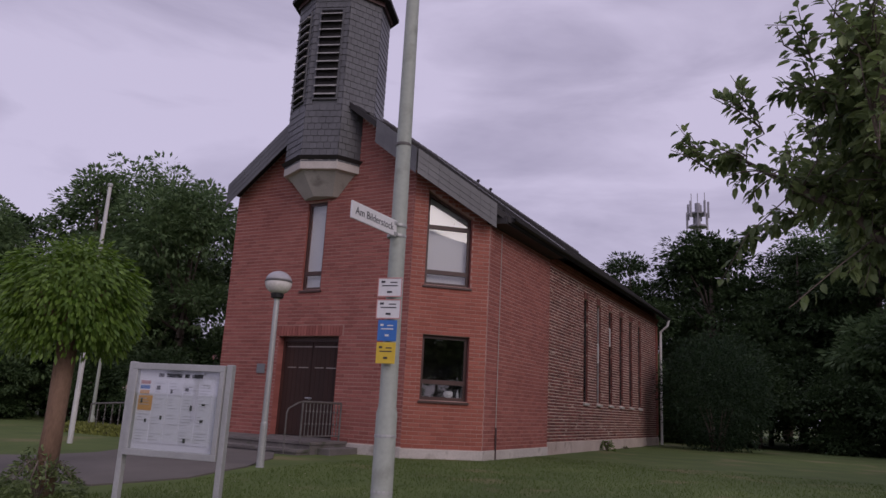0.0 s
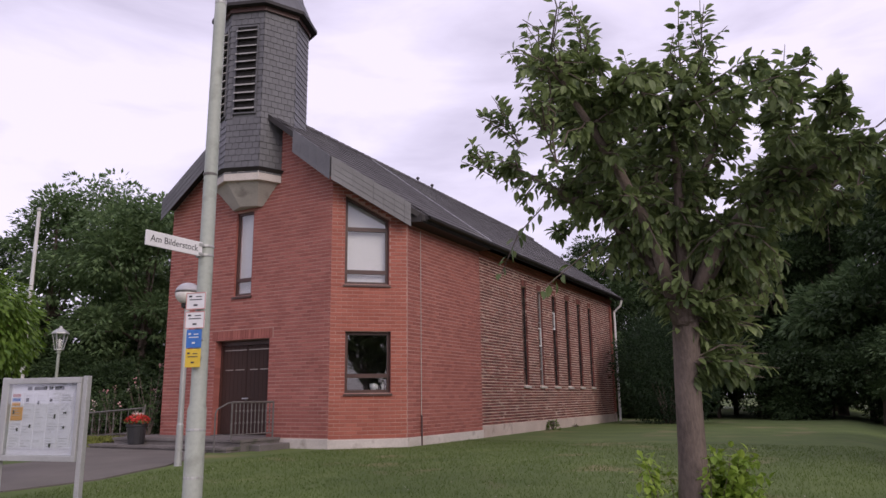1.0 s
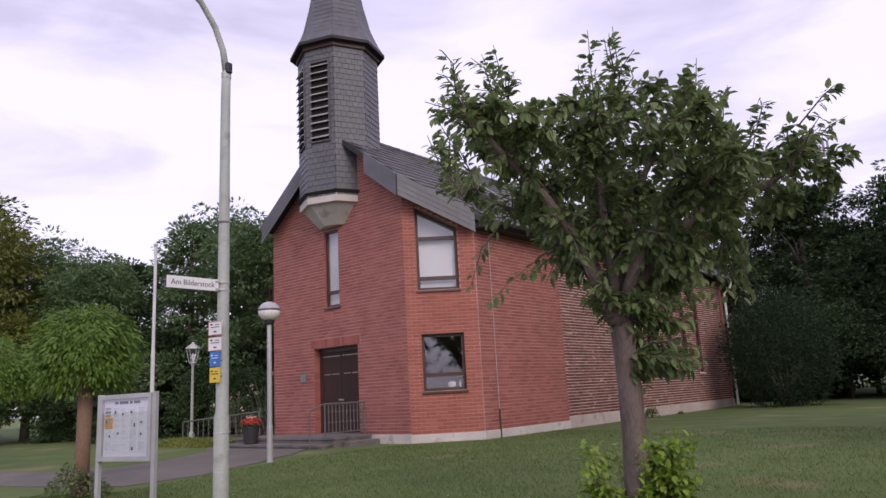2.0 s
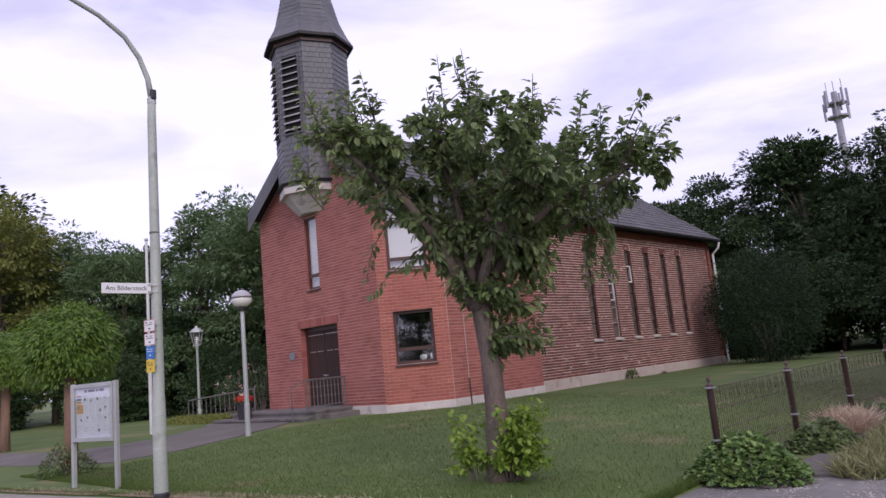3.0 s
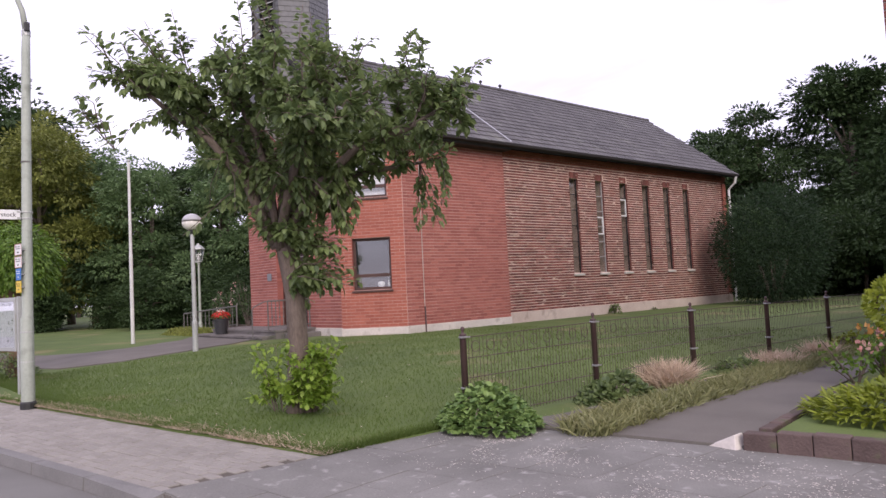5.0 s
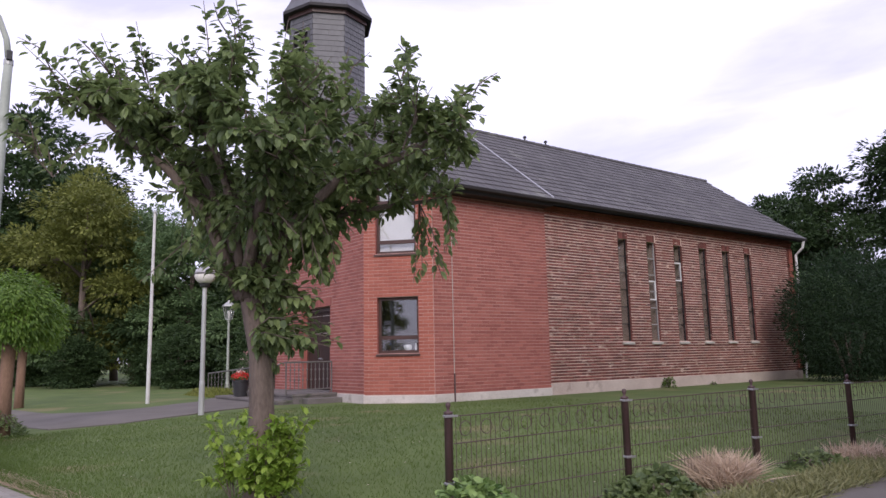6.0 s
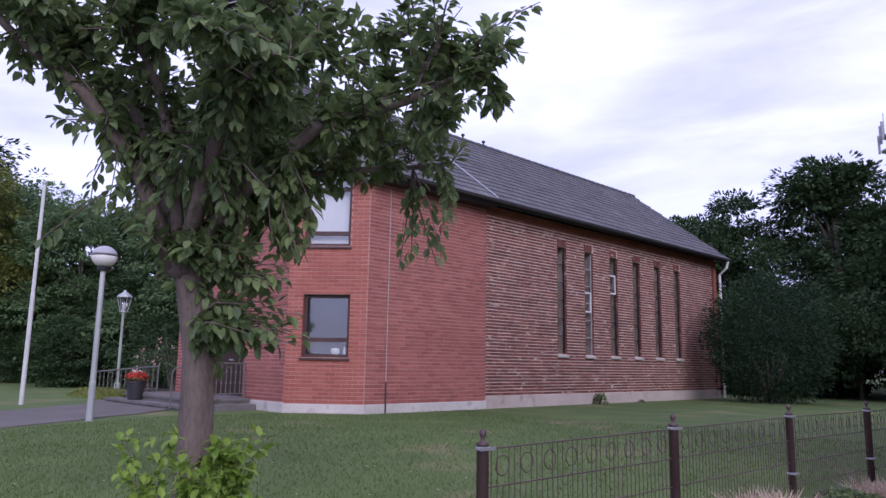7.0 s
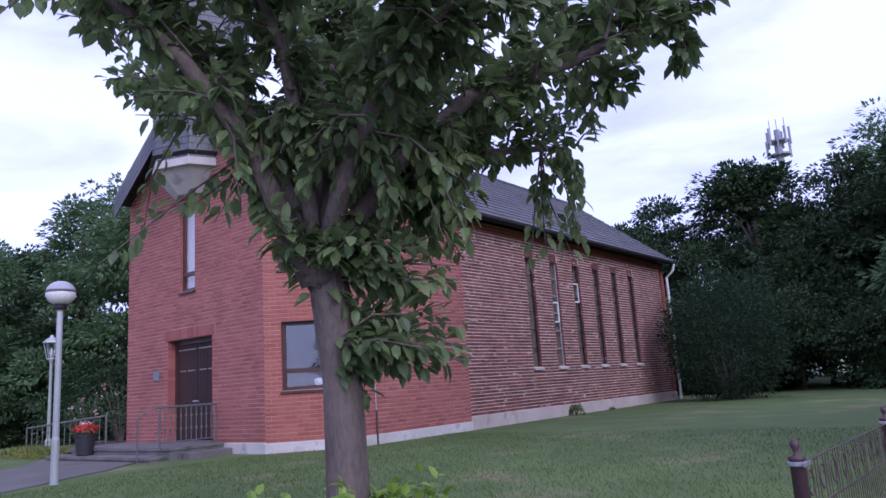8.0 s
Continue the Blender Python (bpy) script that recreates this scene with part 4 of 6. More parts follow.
    for (r0, z0), (r1, z1) in zip(prof[:-1], prof[1:]):
        n = max(1, int((z1 - z0) / 0.15))
        for i in range(n):
            fa, fb = i / n, (i + 1) / n
            za, zb = lerp(z0, z1, fa), lerp(z0, z1, fb)
            if za > 14.2:
                break
            A, B = octagon(lerp(r0, r1, fa) + 0.018, za), octagon(lerp(r0, r1, fb) + 0.004, zb + 0.02)
            for k in range(8):
                j = (k + 1) % 8
                p, q, p2, q2 = Vector(A[k]), Vector(A[j]), Vector(B[k]), Vector(B[j])
                w = (q - p).length
                c = max(1, round(w / 0.17))
                off = 0.5 / c if i % 2 else 0.0
                cuts = [0.0] + [min(1, t / c + off) for t in range(0 if off else 1, c)] + [1.0]
                for a, b in zip(cuts, cuts[1:]):
                    if b - a > 0.02:
                        e = 0.003 / w
                        dz = Vector((0, 0, rng.uniform(-0.006, 0.006)))
                        g.face([p.lerp(q, a + e) + dz, p.lerp(q, b - e) + dz, p2.lerp(q2, b - e), p2.lerp(q2, a + e)])
    tagged(g.part("spire_cladding", M_SLATE, spire), kind="stuff")
    g = Geo()
    g.prism(octagon(TR + 0.2, TZ1 - 0.10), octagon(TR + 0.2, TZ1 - 0.015))
    g.part("spire_eave", M_SOFFIT, tower)
    g = Geo()
    g.prism(octagon(TR + 0.05, TZ1 - 0.22), octagon(TR + 0.05, TZ1 - 0.10))
    g.part("spire_moulding", M_FRAME, tower)


build_tower()


# ---- plants ----
def add_leaf(g, p, d, up, ln, wd, fold=0.12):
    """An oval pointed leaf of eight triangles, folded along its rib and curling down at the tip."""
    side = d.cross(up)
    if side.length < 1e-4:
        side = d.orthogonal()
    side.normalize()
    nrm = side.cross(d).normalized()
    n = len(g.v)
    m1, m2 = p + d * (ln * 0.3), p + d * (ln * 0.68) - nrm * ln * 0.04
    w1, w2, f = wd * 0.47, wd * 0.40, wd * fold
    g.v += [tuple(p), tuple(m1 + side * w1 + nrm * f), tuple(m2 + side * w2 + nrm * f), tuple(p + d * ln - nrm * ln * 0.14), tuple(m2 - side * w2 + nrm * f), tuple(m1 - side * w1 + nrm * f), tuple(m1), tuple(m2)]
    g.f += [(n, n + 1, n + 6), (n + 1, n + 2, n + 7, n + 6), (n + 2, n + 3, n + 7), (n + 3, n + 4, n + 7), (n + 4, n + 5, n + 6, n + 7), (n + 5, n, n + 6)]


def add_flat_leaf(g, p, d, up, ln, wd):
    side = d.cross(up)
    if side.length < 1e-4:
        side = d.orthogonal()
    side.normalize()
    n = len(g.v)
    mid = p + d * (ln * 0.5)
    g.v += [tuple(p), tuple(mid + side * wd * 0.5), tuple(p + d * ln), tuple(mid - side * wd * 0.5)]
    g.f += [(n, n + 1, n + 2, n + 3)]


def rand_dir(rng):
    z, a = rng.uniform(-1, 1), rng.uniform(0, 2 * math.pi)
    r = math.sqrt(1 - z * z)
    return Vector((r * math.cos(a), r * math.sin(a), z))


def wood_tree_meshes(seed, high, spread, leaf, clumps, per, mat, low=0.18, conifer=False):
    """Trunk and crown meshes of a woodland tree whose foot is at the origin."""
    rng = random.Random(seed)
    trunk = Geo()
    bend = Vector((rng.uniform(-0.4, 0.4), rng.uniform(-0.4, 0.4), 0))
    pts = [Vector((0, 0, -0.2)), bend * 0.3 + Vector((0, 0, high * 0.25)), bend * 0.7 + Vector((0, 0, high * 0.55)), bend + Vector((0, 0, high * 0.9))]
    trunk.tube(pts, [0.022 * high, 0.018 * high, 0.012 * high, 0.02], 8)
    crown = Geo()
    lobes = []
    for i in range(11):
        h = rng.uniform(low + 0.08, 0.86)
        rad = spread * (1.0 - 0.55 * abs(h - 0.5) * 2) if not conifer else spread * (1.1 - h)
        a = rng.uniform(0, 2 * math.pi)
        c = Vector((math.cos(a), math.sin(a), 0)) * rad * rng.uniform(0.35, 0.75) + Vector((0, 0, h * high))
        lobes.append((c, spread * rng.uniform(0.38, 0.62)))
    lobes.append((bend + Vector((0, 0, high * 0.84)), spread * 0.4))
    for c, r in lobes:
        s = pts[1].lerp(pts[2], rng.random())
        trunk.tube([s, s.lerp(c, 0.5) + Vector((0, 0, 0.3)), c], [0.07, 0.045, 0.015], 5)
    for i in range(clumps):
        c, r = rng.choice(lobes)
        d = rand_dir(rng)
        d.z = abs(d.z) * 0.9 + d.z * 0.1 if rng.random() < 0.6 else d.z
        q = c + Vector((d.x, d.y, d.z * 0.8)) * r * rng.uniform(0.55, 1.08)
        if q.z < low * high:
            continue
        cr = rng.uniform(0.22, 0.5)
        out = (q - c).normalized()
        for j in range(per):
            e = rand_dir(rng)
            p = q + Vector((e.x, e.y, e.z * 0.5)) * cr
            dd = (e * 0.7 + out * 0.6 + Vector((0, 0, -0.35))).normalized()
            add_flat_leaf(crown, p, dd, (rand_dir(rng) * 0.6 + Vector((0, 0, 1))).normalized(), leaf * rng.uniform(0.7, 1.3), leaf * rng.uniform(0.4, 0.6))
    return trunk.mesh("trunk", M_BARK, True), crown.mesh("crown", mat)


def place_tree(name, meshes, label, category, group, at, rz=0.0, scale=1.0):
    t = tagged(new(name), label, category, group)
    t.empty_display_size = 0.1
    t.matrix_basis = pose(*at, 0, 0, rz) @ Matrix.Scale(scale, 4)
    for n, me in zip(("trunk", "crown"), meshes):
        o = new(n, me)
        o.parent = t
    return t


def build_woods():
    rng = random.Random(77)
    kinds = [wood_tree_meshes(1, 10.0, 3.2, 0.22, 520, 40, M_WOOD_LEAF, 0.12),
             wood_tree_meshes(2, 11.0, 3.6, 0.22, 560, 40, M_WOOD_LEAF, 0.16),
             wood_tree_meshes(3, 9.0, 3.4, 0.2, 520, 40, M_WOOD_LEAF_WARM, 0.10)]
    kinds.append(wood_tree_meshes(5, 10.5, 3.4, 0.22, 520, 40, M_WOOD_LEAF_PALE_LIT, 0.12))
    shrub = wood_tree_meshes(4, 4.0, 2.4, 0.18, 420, 36, M_WOOD_LEAF, 0.02)
    shrubs = [shrub, wood_tree_meshes(6, 4.6, 2.0, 0.24, 300, 40, M_WOOD_LEAF_PALE_LIT, 0.02), wood_tree_meshes(7, 3.4, 2.3, 0.2, 380, 36, M_WOOD_LEAF, 0.02)]
    # pale kind 3 puts this side's stronger light into the leaf colour
    left = [(-20.5, 18.5, 3, 0.8), (-24.5, 17.5, 3, 0.86), (-17.5, 22.0, 1, 0.88), (-28.5, 15.5, 3, 0.74), (-33, 14, 3, 0.84), (-26, 23, 3, 0.9), (-20, 27, 0, 1.0),
            (-38, 11.5, 2, 1.12), (-34, 19.5, 0, 0.9), (-42, 15, 1, 1.0), (-15.5, 27, 0, 0.8), (-31, 26, 1, 0.95), (-45, 8, 0, 1.0), (-16.4, 31, 1, 0.85), (-50, 12, 1, 1.1), (-41, 9.9, 1, 1.42), (-31.5, 11.1, 2, 1.05), (-48, 14, 1, 1.3)]
    right = [(-5.7, 45, 0, 1.12), (-10, 43, 1, 0.9), (-1.5, 43, 1, 0.93), (2.0, 41, 0, 0.95), (5.5, 36, 0, 0.95), (8.5, 31, 3, 1.0), (-14, 46, 0, 0.95), (-19, 44, 1, 0.9),
             (-8, 52, 1, 1.05), (0, 50, 0, 1.05), (7, 46, 3, 1.1), (1.6, 50.0, 3, 1.1), (13, 38, 3, 1.15), (-24, 40, 0, 0.95), (-3, 57, 1, 1.1), (12, 27, 3, 0.95), (-13, 38, 2, 0.7)]
    behind = [(-26, -27, 0, 0.8), (-20, -27, 1, 0.8), (-9, -30, 0, 0.75), (2, -26, 1, 0.7), (13, -29, 2, 0.8), (24, -24, 0, 0.9), (33, -14, 1, 0.8), (38, -2, 0, 0.8)]
    for grp, rows in (("trees behind the church path", left), ("trees behind the church", right), ("trees across the road", behind)):
        for x, y, k, s in rows:
            lab = "tall dense broadleaf tree in dark green leaf" if k < 2 else "broadleaf tree in yellowish green leaf" if k == 2 else "tall broadleaf tree in paler fresh green leaf, partly painted-in light"
            place_tree("tree", kinds[k], lab, "tree", grp, (x, y, -0.15 if y < 0 else 0.15), rng.uniform(0, 360), s * (1.0 if y < 0 else 1.1 if x < -14 and y < 33 else 1.25 if x > 1.5 else 1.16))
    far = [(-75 + 6.5 * i, 64 + 4 * math.sin(i * 1.7)) for i in range(18)] + [(-70 + 3 * math.sin(i), -12 + 7 * i) for i in range(11)] + [(44 + 3 * math.sin(i), 5 + 7 * i) for i in range(8)]
    for x, y in far:
        place_tree("far_tree", shrub, "distant low tree at the end of the meadow", "tree", "far belt of trees", (x, y, 0.0), rng.uniform(0, 360), rng.uniform(1.7, 2.3))
    for x, y, s in [(-16.5, 17.6, 0.7), (-20.4, 16.2, 0.6), (-25, 14.2, 0.6), (-32, 10.5, 0.8), (-36, 9.5, 0.9), (-15.2, 19.5, 0.7), (-14.6, 16.6, 0.35), (-17.6, 15.7, 0.45), (-23.4, 13.6, 0.6), (-30, 10.6, 0.6), (-21.8, 16.8, 0.5), (-26.8, 15.0, 0.5), (-28.6, 13.6, 0.5), (-34.5, 11.0, 0.5), (-38, 9.0, 0.5), (3.4, 33.5, 0.7), (0.2, 35, 0.8), (-3, 36, 0.8), (-6.5, 36, 0.8), (6, 30, 0.8), (10, 36, 1.1), (-18, 20, 1.1), (-22, 19, 1.1), (-26, 17.5, 1.1), (-30, 16, 1.1), (-34, 14.5, 1.1), (-39, 12, 1.1), (-44, 9, 1.1), (-16, 24, 1.1), (-42, 6, 1.0),
                    (-7, 43, 1.2), (-3, 42, 1.2), (1, 41, 1.2), (5, 38, 1.2), (9, 33, 1.2), (12, 30, 1.2), (-11, 44, 1.2), (-21, 40, 1.2), (-15, 43, 1.2), (9, 28, 1.0),
                    (-9, 38, 1.0), (-5, 39, 0.9), (-1.5, 38, 0.8), (1.6, 36.5, 0.75), (4.4, 32, 0.8), (6.6, 27, 0.7), (-13, 40, 1.0), (3.2, 38, 1.1), (7, 34, 1.0), (-17, 38, 1.0)]:
        place_tree("shrub", rng.choice(shrubs), "dense green shrub at the edge of the wood", "shrub", "shrubs at the wood's edge", (x, y, 0.1), rng.uniform(0, 360), s * rng.uniform(0.75, 1.35))


build_woods()


def build_round_bush():
    rng = random.Random(8)
    b = thing("round_bush", "large dark evergreen bush beside the church wall", "bush", at=(-3.9, 29.6, 0.2))
    g = Geo()
    for i in range(6):
        a = i * 1.05
        g.tube([(0.15 * math.cos(a), 0.15 * math.sin(a), -0.1), (0.3 * math.cos(a), 0.3 * math.sin(a), 0.8), (0.6 * math.cos(a), 0.6 * math.sin(a), 1.6)], [0.06, 0.045, 0.01], 5)
    tagged(g.part("stem_work", M_BARK, b), kind="stuff")
    g = Geo()
    for i in range(900):
        d = rand_dir(rng)
        q = Vector((d.x * 1.95, d.y * 1.95, 2.15 + d.z * 2.1)) * 1.0
        q = Vector((0, 0, 2.0)).lerp(q, rng.uniform(0.72, 1.0) * (1 + 0.12 * noise.noise(d * 3)))
        if q.z < 0.05:
            continue
        for j in range(26):
            e = rand_dir(rng)
            add_flat_leaf(g, q + e * 0.34, (e + d * 0.6).normalized(), rand_dir(rng), rng.uniform(0.09, 0.17), 0.04)
    g.part("crown", M_BUSH, b)


build_round_bush()


def build_ball_tree(name, at, crown_r, crown_h, stem, label, seed):
    """Grafted ball tree: straight stem under a drooping mop of fine leaves."""
    rng = random.Random(seed)
    t = thing(name, label, "tree", "ball trees by the path", at=at)
    g = Geo()
    pts = [Vector((0, 0, -0.15)), Vector((0.03, 0.0, stem * 0.5)), Vector((0.0, 0.02, stem))]
    g.tube(pts, [0.13, 0.11, 0.12], 10)
    for i in range(9):
        a = i * 0.7
        g.tube([(0, 0.02, stem - 0.05), (0.4 * math.cos(a), 0.4 * math.sin(a), stem + 0.35), (0.75 * crown_r * math.cos(a), 0.75 * crown_r * math.sin(a), stem + 0.5)], [0.05, 0.03, 0.01], 5)
    g.part("trunk", M_BARK_WARM, t, smooth=True)
    g = Geo()
    for i in range(520):
        d = rand_dir(rng)
        if d.z < -0.75:
            continue
        k = 1 + 0.14 * noise.noise(d * 2.5 + Vector((seed, 0, 0)))
        q = Vector((d.x * crown_r, d.y * crown_r, stem + 0.35 + d.z * crown_h)) * 1.0
        q = Vector((0, 0, stem + 0.35)).lerp(q, k * rng.uniform(0.7, 1.0))
        for j in range(24):
            e = rand_dir(rng)
            p = q + e * 0.15
            add_flat_leaf(g, p, (d * 0.5 + e * 0.5 + Vector((0, 0, -0.8))).normalized(), (d + rand_dir(rng) * 0.5).normalized(), rng.uniform(0.07, 0.12), 0.035)
    g.part("crown", M_LEAF_LIME, t)
    return t


build_ball_tree("ball_tree", (-8.0, 5.82, 0.05), 0.78, 0.72, 1.86, "small ball-shaped tree with drooping bright green crown", 31)
build_ball_tree("ball_tree", (-15.6, 6.9, 0.05), 1.0, 0.85, 2.0, "small ball-shaped tree with drooping bright green crown", 32)


def build_cherry():
    """The tree on the lawn: stout stem, spreading limbs, leafy twigs rising over the top."""
    rng = random.Random(404)
    t = thing("lawn_tree", "spreading garden tree with stout grey trunk on the lawn", "tree", at=(0.9, 7.02, 0.0))
    g = Geo()
    trunk_pts = [Vector((-0.02, 0.04, -0.1)), Vector((0.0, 0.03, 0.3)), Vector((0.01, 0.02, 0.8)), Vector((0.02, 0.0, 1.35)), Vector((0.06, -0.1, 1.82)), Vector((0.08, -0.17, 2.06))]
    g.tube(trunk_pts, [0.19, 0.142, 0.118, 0.11, 0.115, 0.085], 14)
    g.part("trunk", M_BARK, t, smooth=True)
    fork = Vector((0.07, -0.18, 2.0))
    limbs = []
    # ends of the limbs: out and up like a bowl, the stoutest one in line with the stem
    targets = [(-0.5, -1.6, 3.75, 0.06), (-1.35, -0.35, 3.45, 0.06), (0.35, -0.85, 3.75, 0.05), (0.5, 0.35, 3.8, 0.065), (1.55, 1.2, 3.4, 0.07), (-0.35, 0.35, 4.0, 0.06),
               (-0.5, 1.25, 3.4, 0.05), (1.25, -0.3, 3.1, 0.065), (0.65, 1.75, 2.95, 0.05), (-0.75, -0.95, 3.7, 0.05)]
    for x, y, z, thick in targets:
        e = Vector((x, y, z))
        mid = fork.lerp(e, 0.45) + Vector((rng.uniform(-0.06, 0.06), rng.uniform(-0.06, 0.06), 0.3))
        pts = [fork + Vector((rng.uniform(-0.04, 0.04), rng.uniform(-0.04, 0.04), -0.12)), fork.lerp(mid, 0.5) + Vector((0, 0, 0.08)), mid, mid.lerp(e, 0.5) + Vector((rng.uniform(-0.1, 0.1), rng.uniform(-0.1, 0.1), -0.02)), e]
        lg = Geo()
        lg.tube(pts, [thick, thick * 0.85, thick * 0.7, thick * 0.5, 0.016], 8)
        lg.part("limb", M_BARK, t, smooth=True)
        limbs += [pts[1].lerp(pts[2], 0.5), pts[2], pts[2].lerp(pts[3], 0.5), pts[3], pts[3].lerp(pts[4], 0.5), pts[4]]
    twigs, leaves = Geo(), Geo()

    def twig(a, b, n, ln, droop=0.4, first=0.1):
        """A thin curved twig from a to b, with n leaves along it."""
        c = a.lerp(b, 0.5) + Vector((rng.uniform(-0.08, 0.08), rng.uniform(-0.08, 0.08), rng.uniform(0.0, 0.1)))
        twigs.tube([a, c, b], [0.008, 0.006, 0.003], 4, False)
        d0 = (b - a).normalized()
        for i in range(int(n * 0.9)):
            f = first + (1.03 - first) * (i + rng.random() * 0.6) / n
            p = a.lerp(c, f * 2) if f < 0.5 else c.lerp(b, f * 2 - 1)
            out = rand_dir(rng)
            out = (out - d0 * out.dot(d0)).normalized()
            d = (d0 * 0.55 + out * 0.85 + Vector((0, 0, -droop))).normalized()
            add_leaf(leaves, p + out * 0.02, d, (Vector((0, 0, 1)) + rand_dir(rng) * 0.45).normalized(), ln * rng.uniform(0.66, 1.22), ln * rng.uniform(0.48, 0.6))

    def crown_top(r):
        return 4.0 - 0.09 * r * r

    tips = []
    while len(tips) < 330:
        a = rng.uniform(0, 2 * math.pi)
        r = 2.02 * math.sqrt(rng.random()) * (1 + 0.22 * noise.noise(Vector((math.cos(a) * 1.7, math.sin(a) * 1.7, 0.4))))
        x, y = r * math.cos(a) + 0.16, r * math.sin(a) + 0.18
        u = 0.69 * x + 0.72 * y
        side = min(u, 0.4 * x + 0.915 * y)
        low = 2.2 + 0.42 * r + 0.6 * min(1.0, max(0.0, (-side - 0.2) / 0.6))
        e = Vector((x, y, rng.uniform(low, crown_top(r) + 0.1)))
        gap = noise.noise(e * 1.5 + Vector((3.1, 0, 0)))
        if gap < -0.1 + 0.34 * max(0.0, r - 0.9):
            continue
        tips.append(e)
    nodes = list(limbs)
    tips.sort(key=lambda e: min((q - e).length for q in limbs))
    for e in tips:
        near = min(nodes, key=lambda q: (q - e).length + 0.15 * max(0.0, q.z - e.z))
        d = e - near
        start = near if d.length < 0.55 else e - d.normalized() * 0.55
        if d.length >= 0.55:
            twig(near, start, 12, 0.11)
            nodes += [near.lerp(start, 0.5), start]
        twig(start, e, 26, 0.112)
        nodes.append(start.lerp(e, 0.6))
    for i in range(330):         # short leafy spurs all along the limbs
        q = rng.choice(limbs) + rand_dir(rng) * 0.05
        d = rand_dir(rng)
        twig(q, q + Vector((d.x, d.y, d.z * 0.7 + 0.05)) * rng.uniform(0.22, 0.45), 18, 0.11)
    for i in range(300):         # shoots hiding the fork and hanging beside the stem
        w = rng.uniform(-0.45, 0.85)
        c = Vector((0.69, 0.72, 0)) * w + Vector((0.72, -0.69, 0)) * rng.gauss(0.22, 0.2)
        z = rng.uniform(1.35 + 0.12 * abs(w - 0.5), 2.75)
        if w < 0.15 and z < 2.0 - 0.5 * min(0.0, w) or w > 0.8 and 1.7 < z < 2.2 and rng.random() < 0.6:
            continue
        e = Vector((c.x - 0.06, c.y, z))
        q = min(limbs + [Vector((0.07, -0.17, 1.9)), Vector((0.05, -0.13, 1.55))], key=lambda v: (v - e).length)
        twig(q, e, 17, 0.108, 0.6, 0.3)
    spires = [(1.75, 1.37, 3.78), (0.96, 1.13, 4.4), (1.08, -0.1, 4.25), (-0.5, 0.66, 4.95), (-0.72, -1.6, 4.2), (-0.4, -1.45, 4.36), (-0.88, -1.2, 4.4), (0.33, -0.74, 4.58),
              (-0.48, -1.13, 4.6), (0.47, -0.5, 4.66), (1.8, 0.77, 3.6), (-1.94, -0.25, 3.92), (-1.4, -0.82, 4.05), (-0.5, -1.9, 4.05), (-0.55, -2.1, 3.45), (0.1, 0.2, 4.75), (-0.9, 0.4, 4.5),
              (0.65, 0.6, 4.35), (-1.1, 1.0, 4.2), (0.1, 1.4, 4.3)]
    for x, y, z in spires:       # leafy spires standing over the crown
        top = Vector((x, y, z))
        r = math.hypot(x, y)
        tall = min(0.9, max(0.5, z - 3.55))
        s = Vector((x * 0.84, y * 0.84, z - tall))
        near = min(nodes, key=lambda q: (q - s).length)
        twig(near, s, 14, 0.11)
        twig(s, top, int(48 * tall), 0.1, 0.3, 0.0)
        for k in range(5):
            q = s.lerp(top, rng.uniform(0.0, 0.6))
            twig(q, q + Vector((rng.uniform(-0.22, 0.22) + 0.08 * x, rng.uniform(-0.22, 0.22) + 0.08 * y, rng.uniform(0.15, 0.35))), 14, 0.1, 0.35, 0.1)
    sprays = ((0.62, 1.95, 2.75), (0.68, 1.72, 2.45), (0.7, 1.68, 2.12), (1.1, 1.05, 2.7), (0.45, 1.45, 2.1), (0.75, 0.2, 2.1), (0.4, 0.4, 2.2), (0.15, -0.15, 2.3), (0.1, 0.08, 1.3), (0.2, 0.1, 1.45), (-1.05, -0.8, 2.2), (-1.55, -0.25, 2.42), (-0.55, -0.5, 2.3), (-0.7, -0.6, 2.45), (-0.25, -0.2, 2.35), (-0.1, -0.3, 2.25))
    for dx, dy, zz in sprays:    # hanging lower sprays
        for k in range(2 if dx > -0.5 else 1):
            e = Vector((dx + rng.uniform(-0.12, 0.12), dy + rng.uniform(-0.12, 0.12), zz + rng.uniform(-0.1, 0.1)))
            near = min(limbs + [Vector((0.06, -0.15, 1.7)), Vector((0.04, -0.11, 1.4))], key=lambda q: (q - e).length)
            twig(near, e, 20, 0.108, 0.6, 0.2)
    tagged(twigs.part("twig_work", M_BARK, t), kind="stuff")
    tagged(leaves.part("foliage", M_LEAF, t), kind="stuff")
    # sprouts from the foot
    sp, st = Geo(), Geo()
    for i in range(76):
        a = rng.uniform(0, 2 * math.pi)
        r = rng.uniform(0.05, 0.36)
        cx, cy = (0.28, 0.02) if i % 5 else (-0.26, -0.1)
        b = Vector((cx * 0.6 + 0.1 * math.cos(a), cy + 0.1 * math.sin(a), 0.05))
        e = Vector((cx + r * math.cos(a), cy + r * math.sin(a), rng.uniform(0.12, 0.82) - 0.35 * r + 0.08))
        c = b.lerp(e, 0.5) + Vector((0, 0, 0.1))
        st.tube([b, c, e], [0.005, 0.004, 0.002], 4, False)
        for k in range(36):
            p = c.lerp(e, rng.uniform(-0.8, 1.05)) + rand_dir(rng) * 0.05
            d = (rand_dir(rng) + Vector((0, 0, 0.1))).normalized()
            add_leaf(sp, p, d, Vector((0, 0, 1)), rng.uniform(0.06, 0.1), rng.uniform(0.045, 0.065))
    tagged(st.part("sprout_wood", M_BARK, t), kind="stuff")
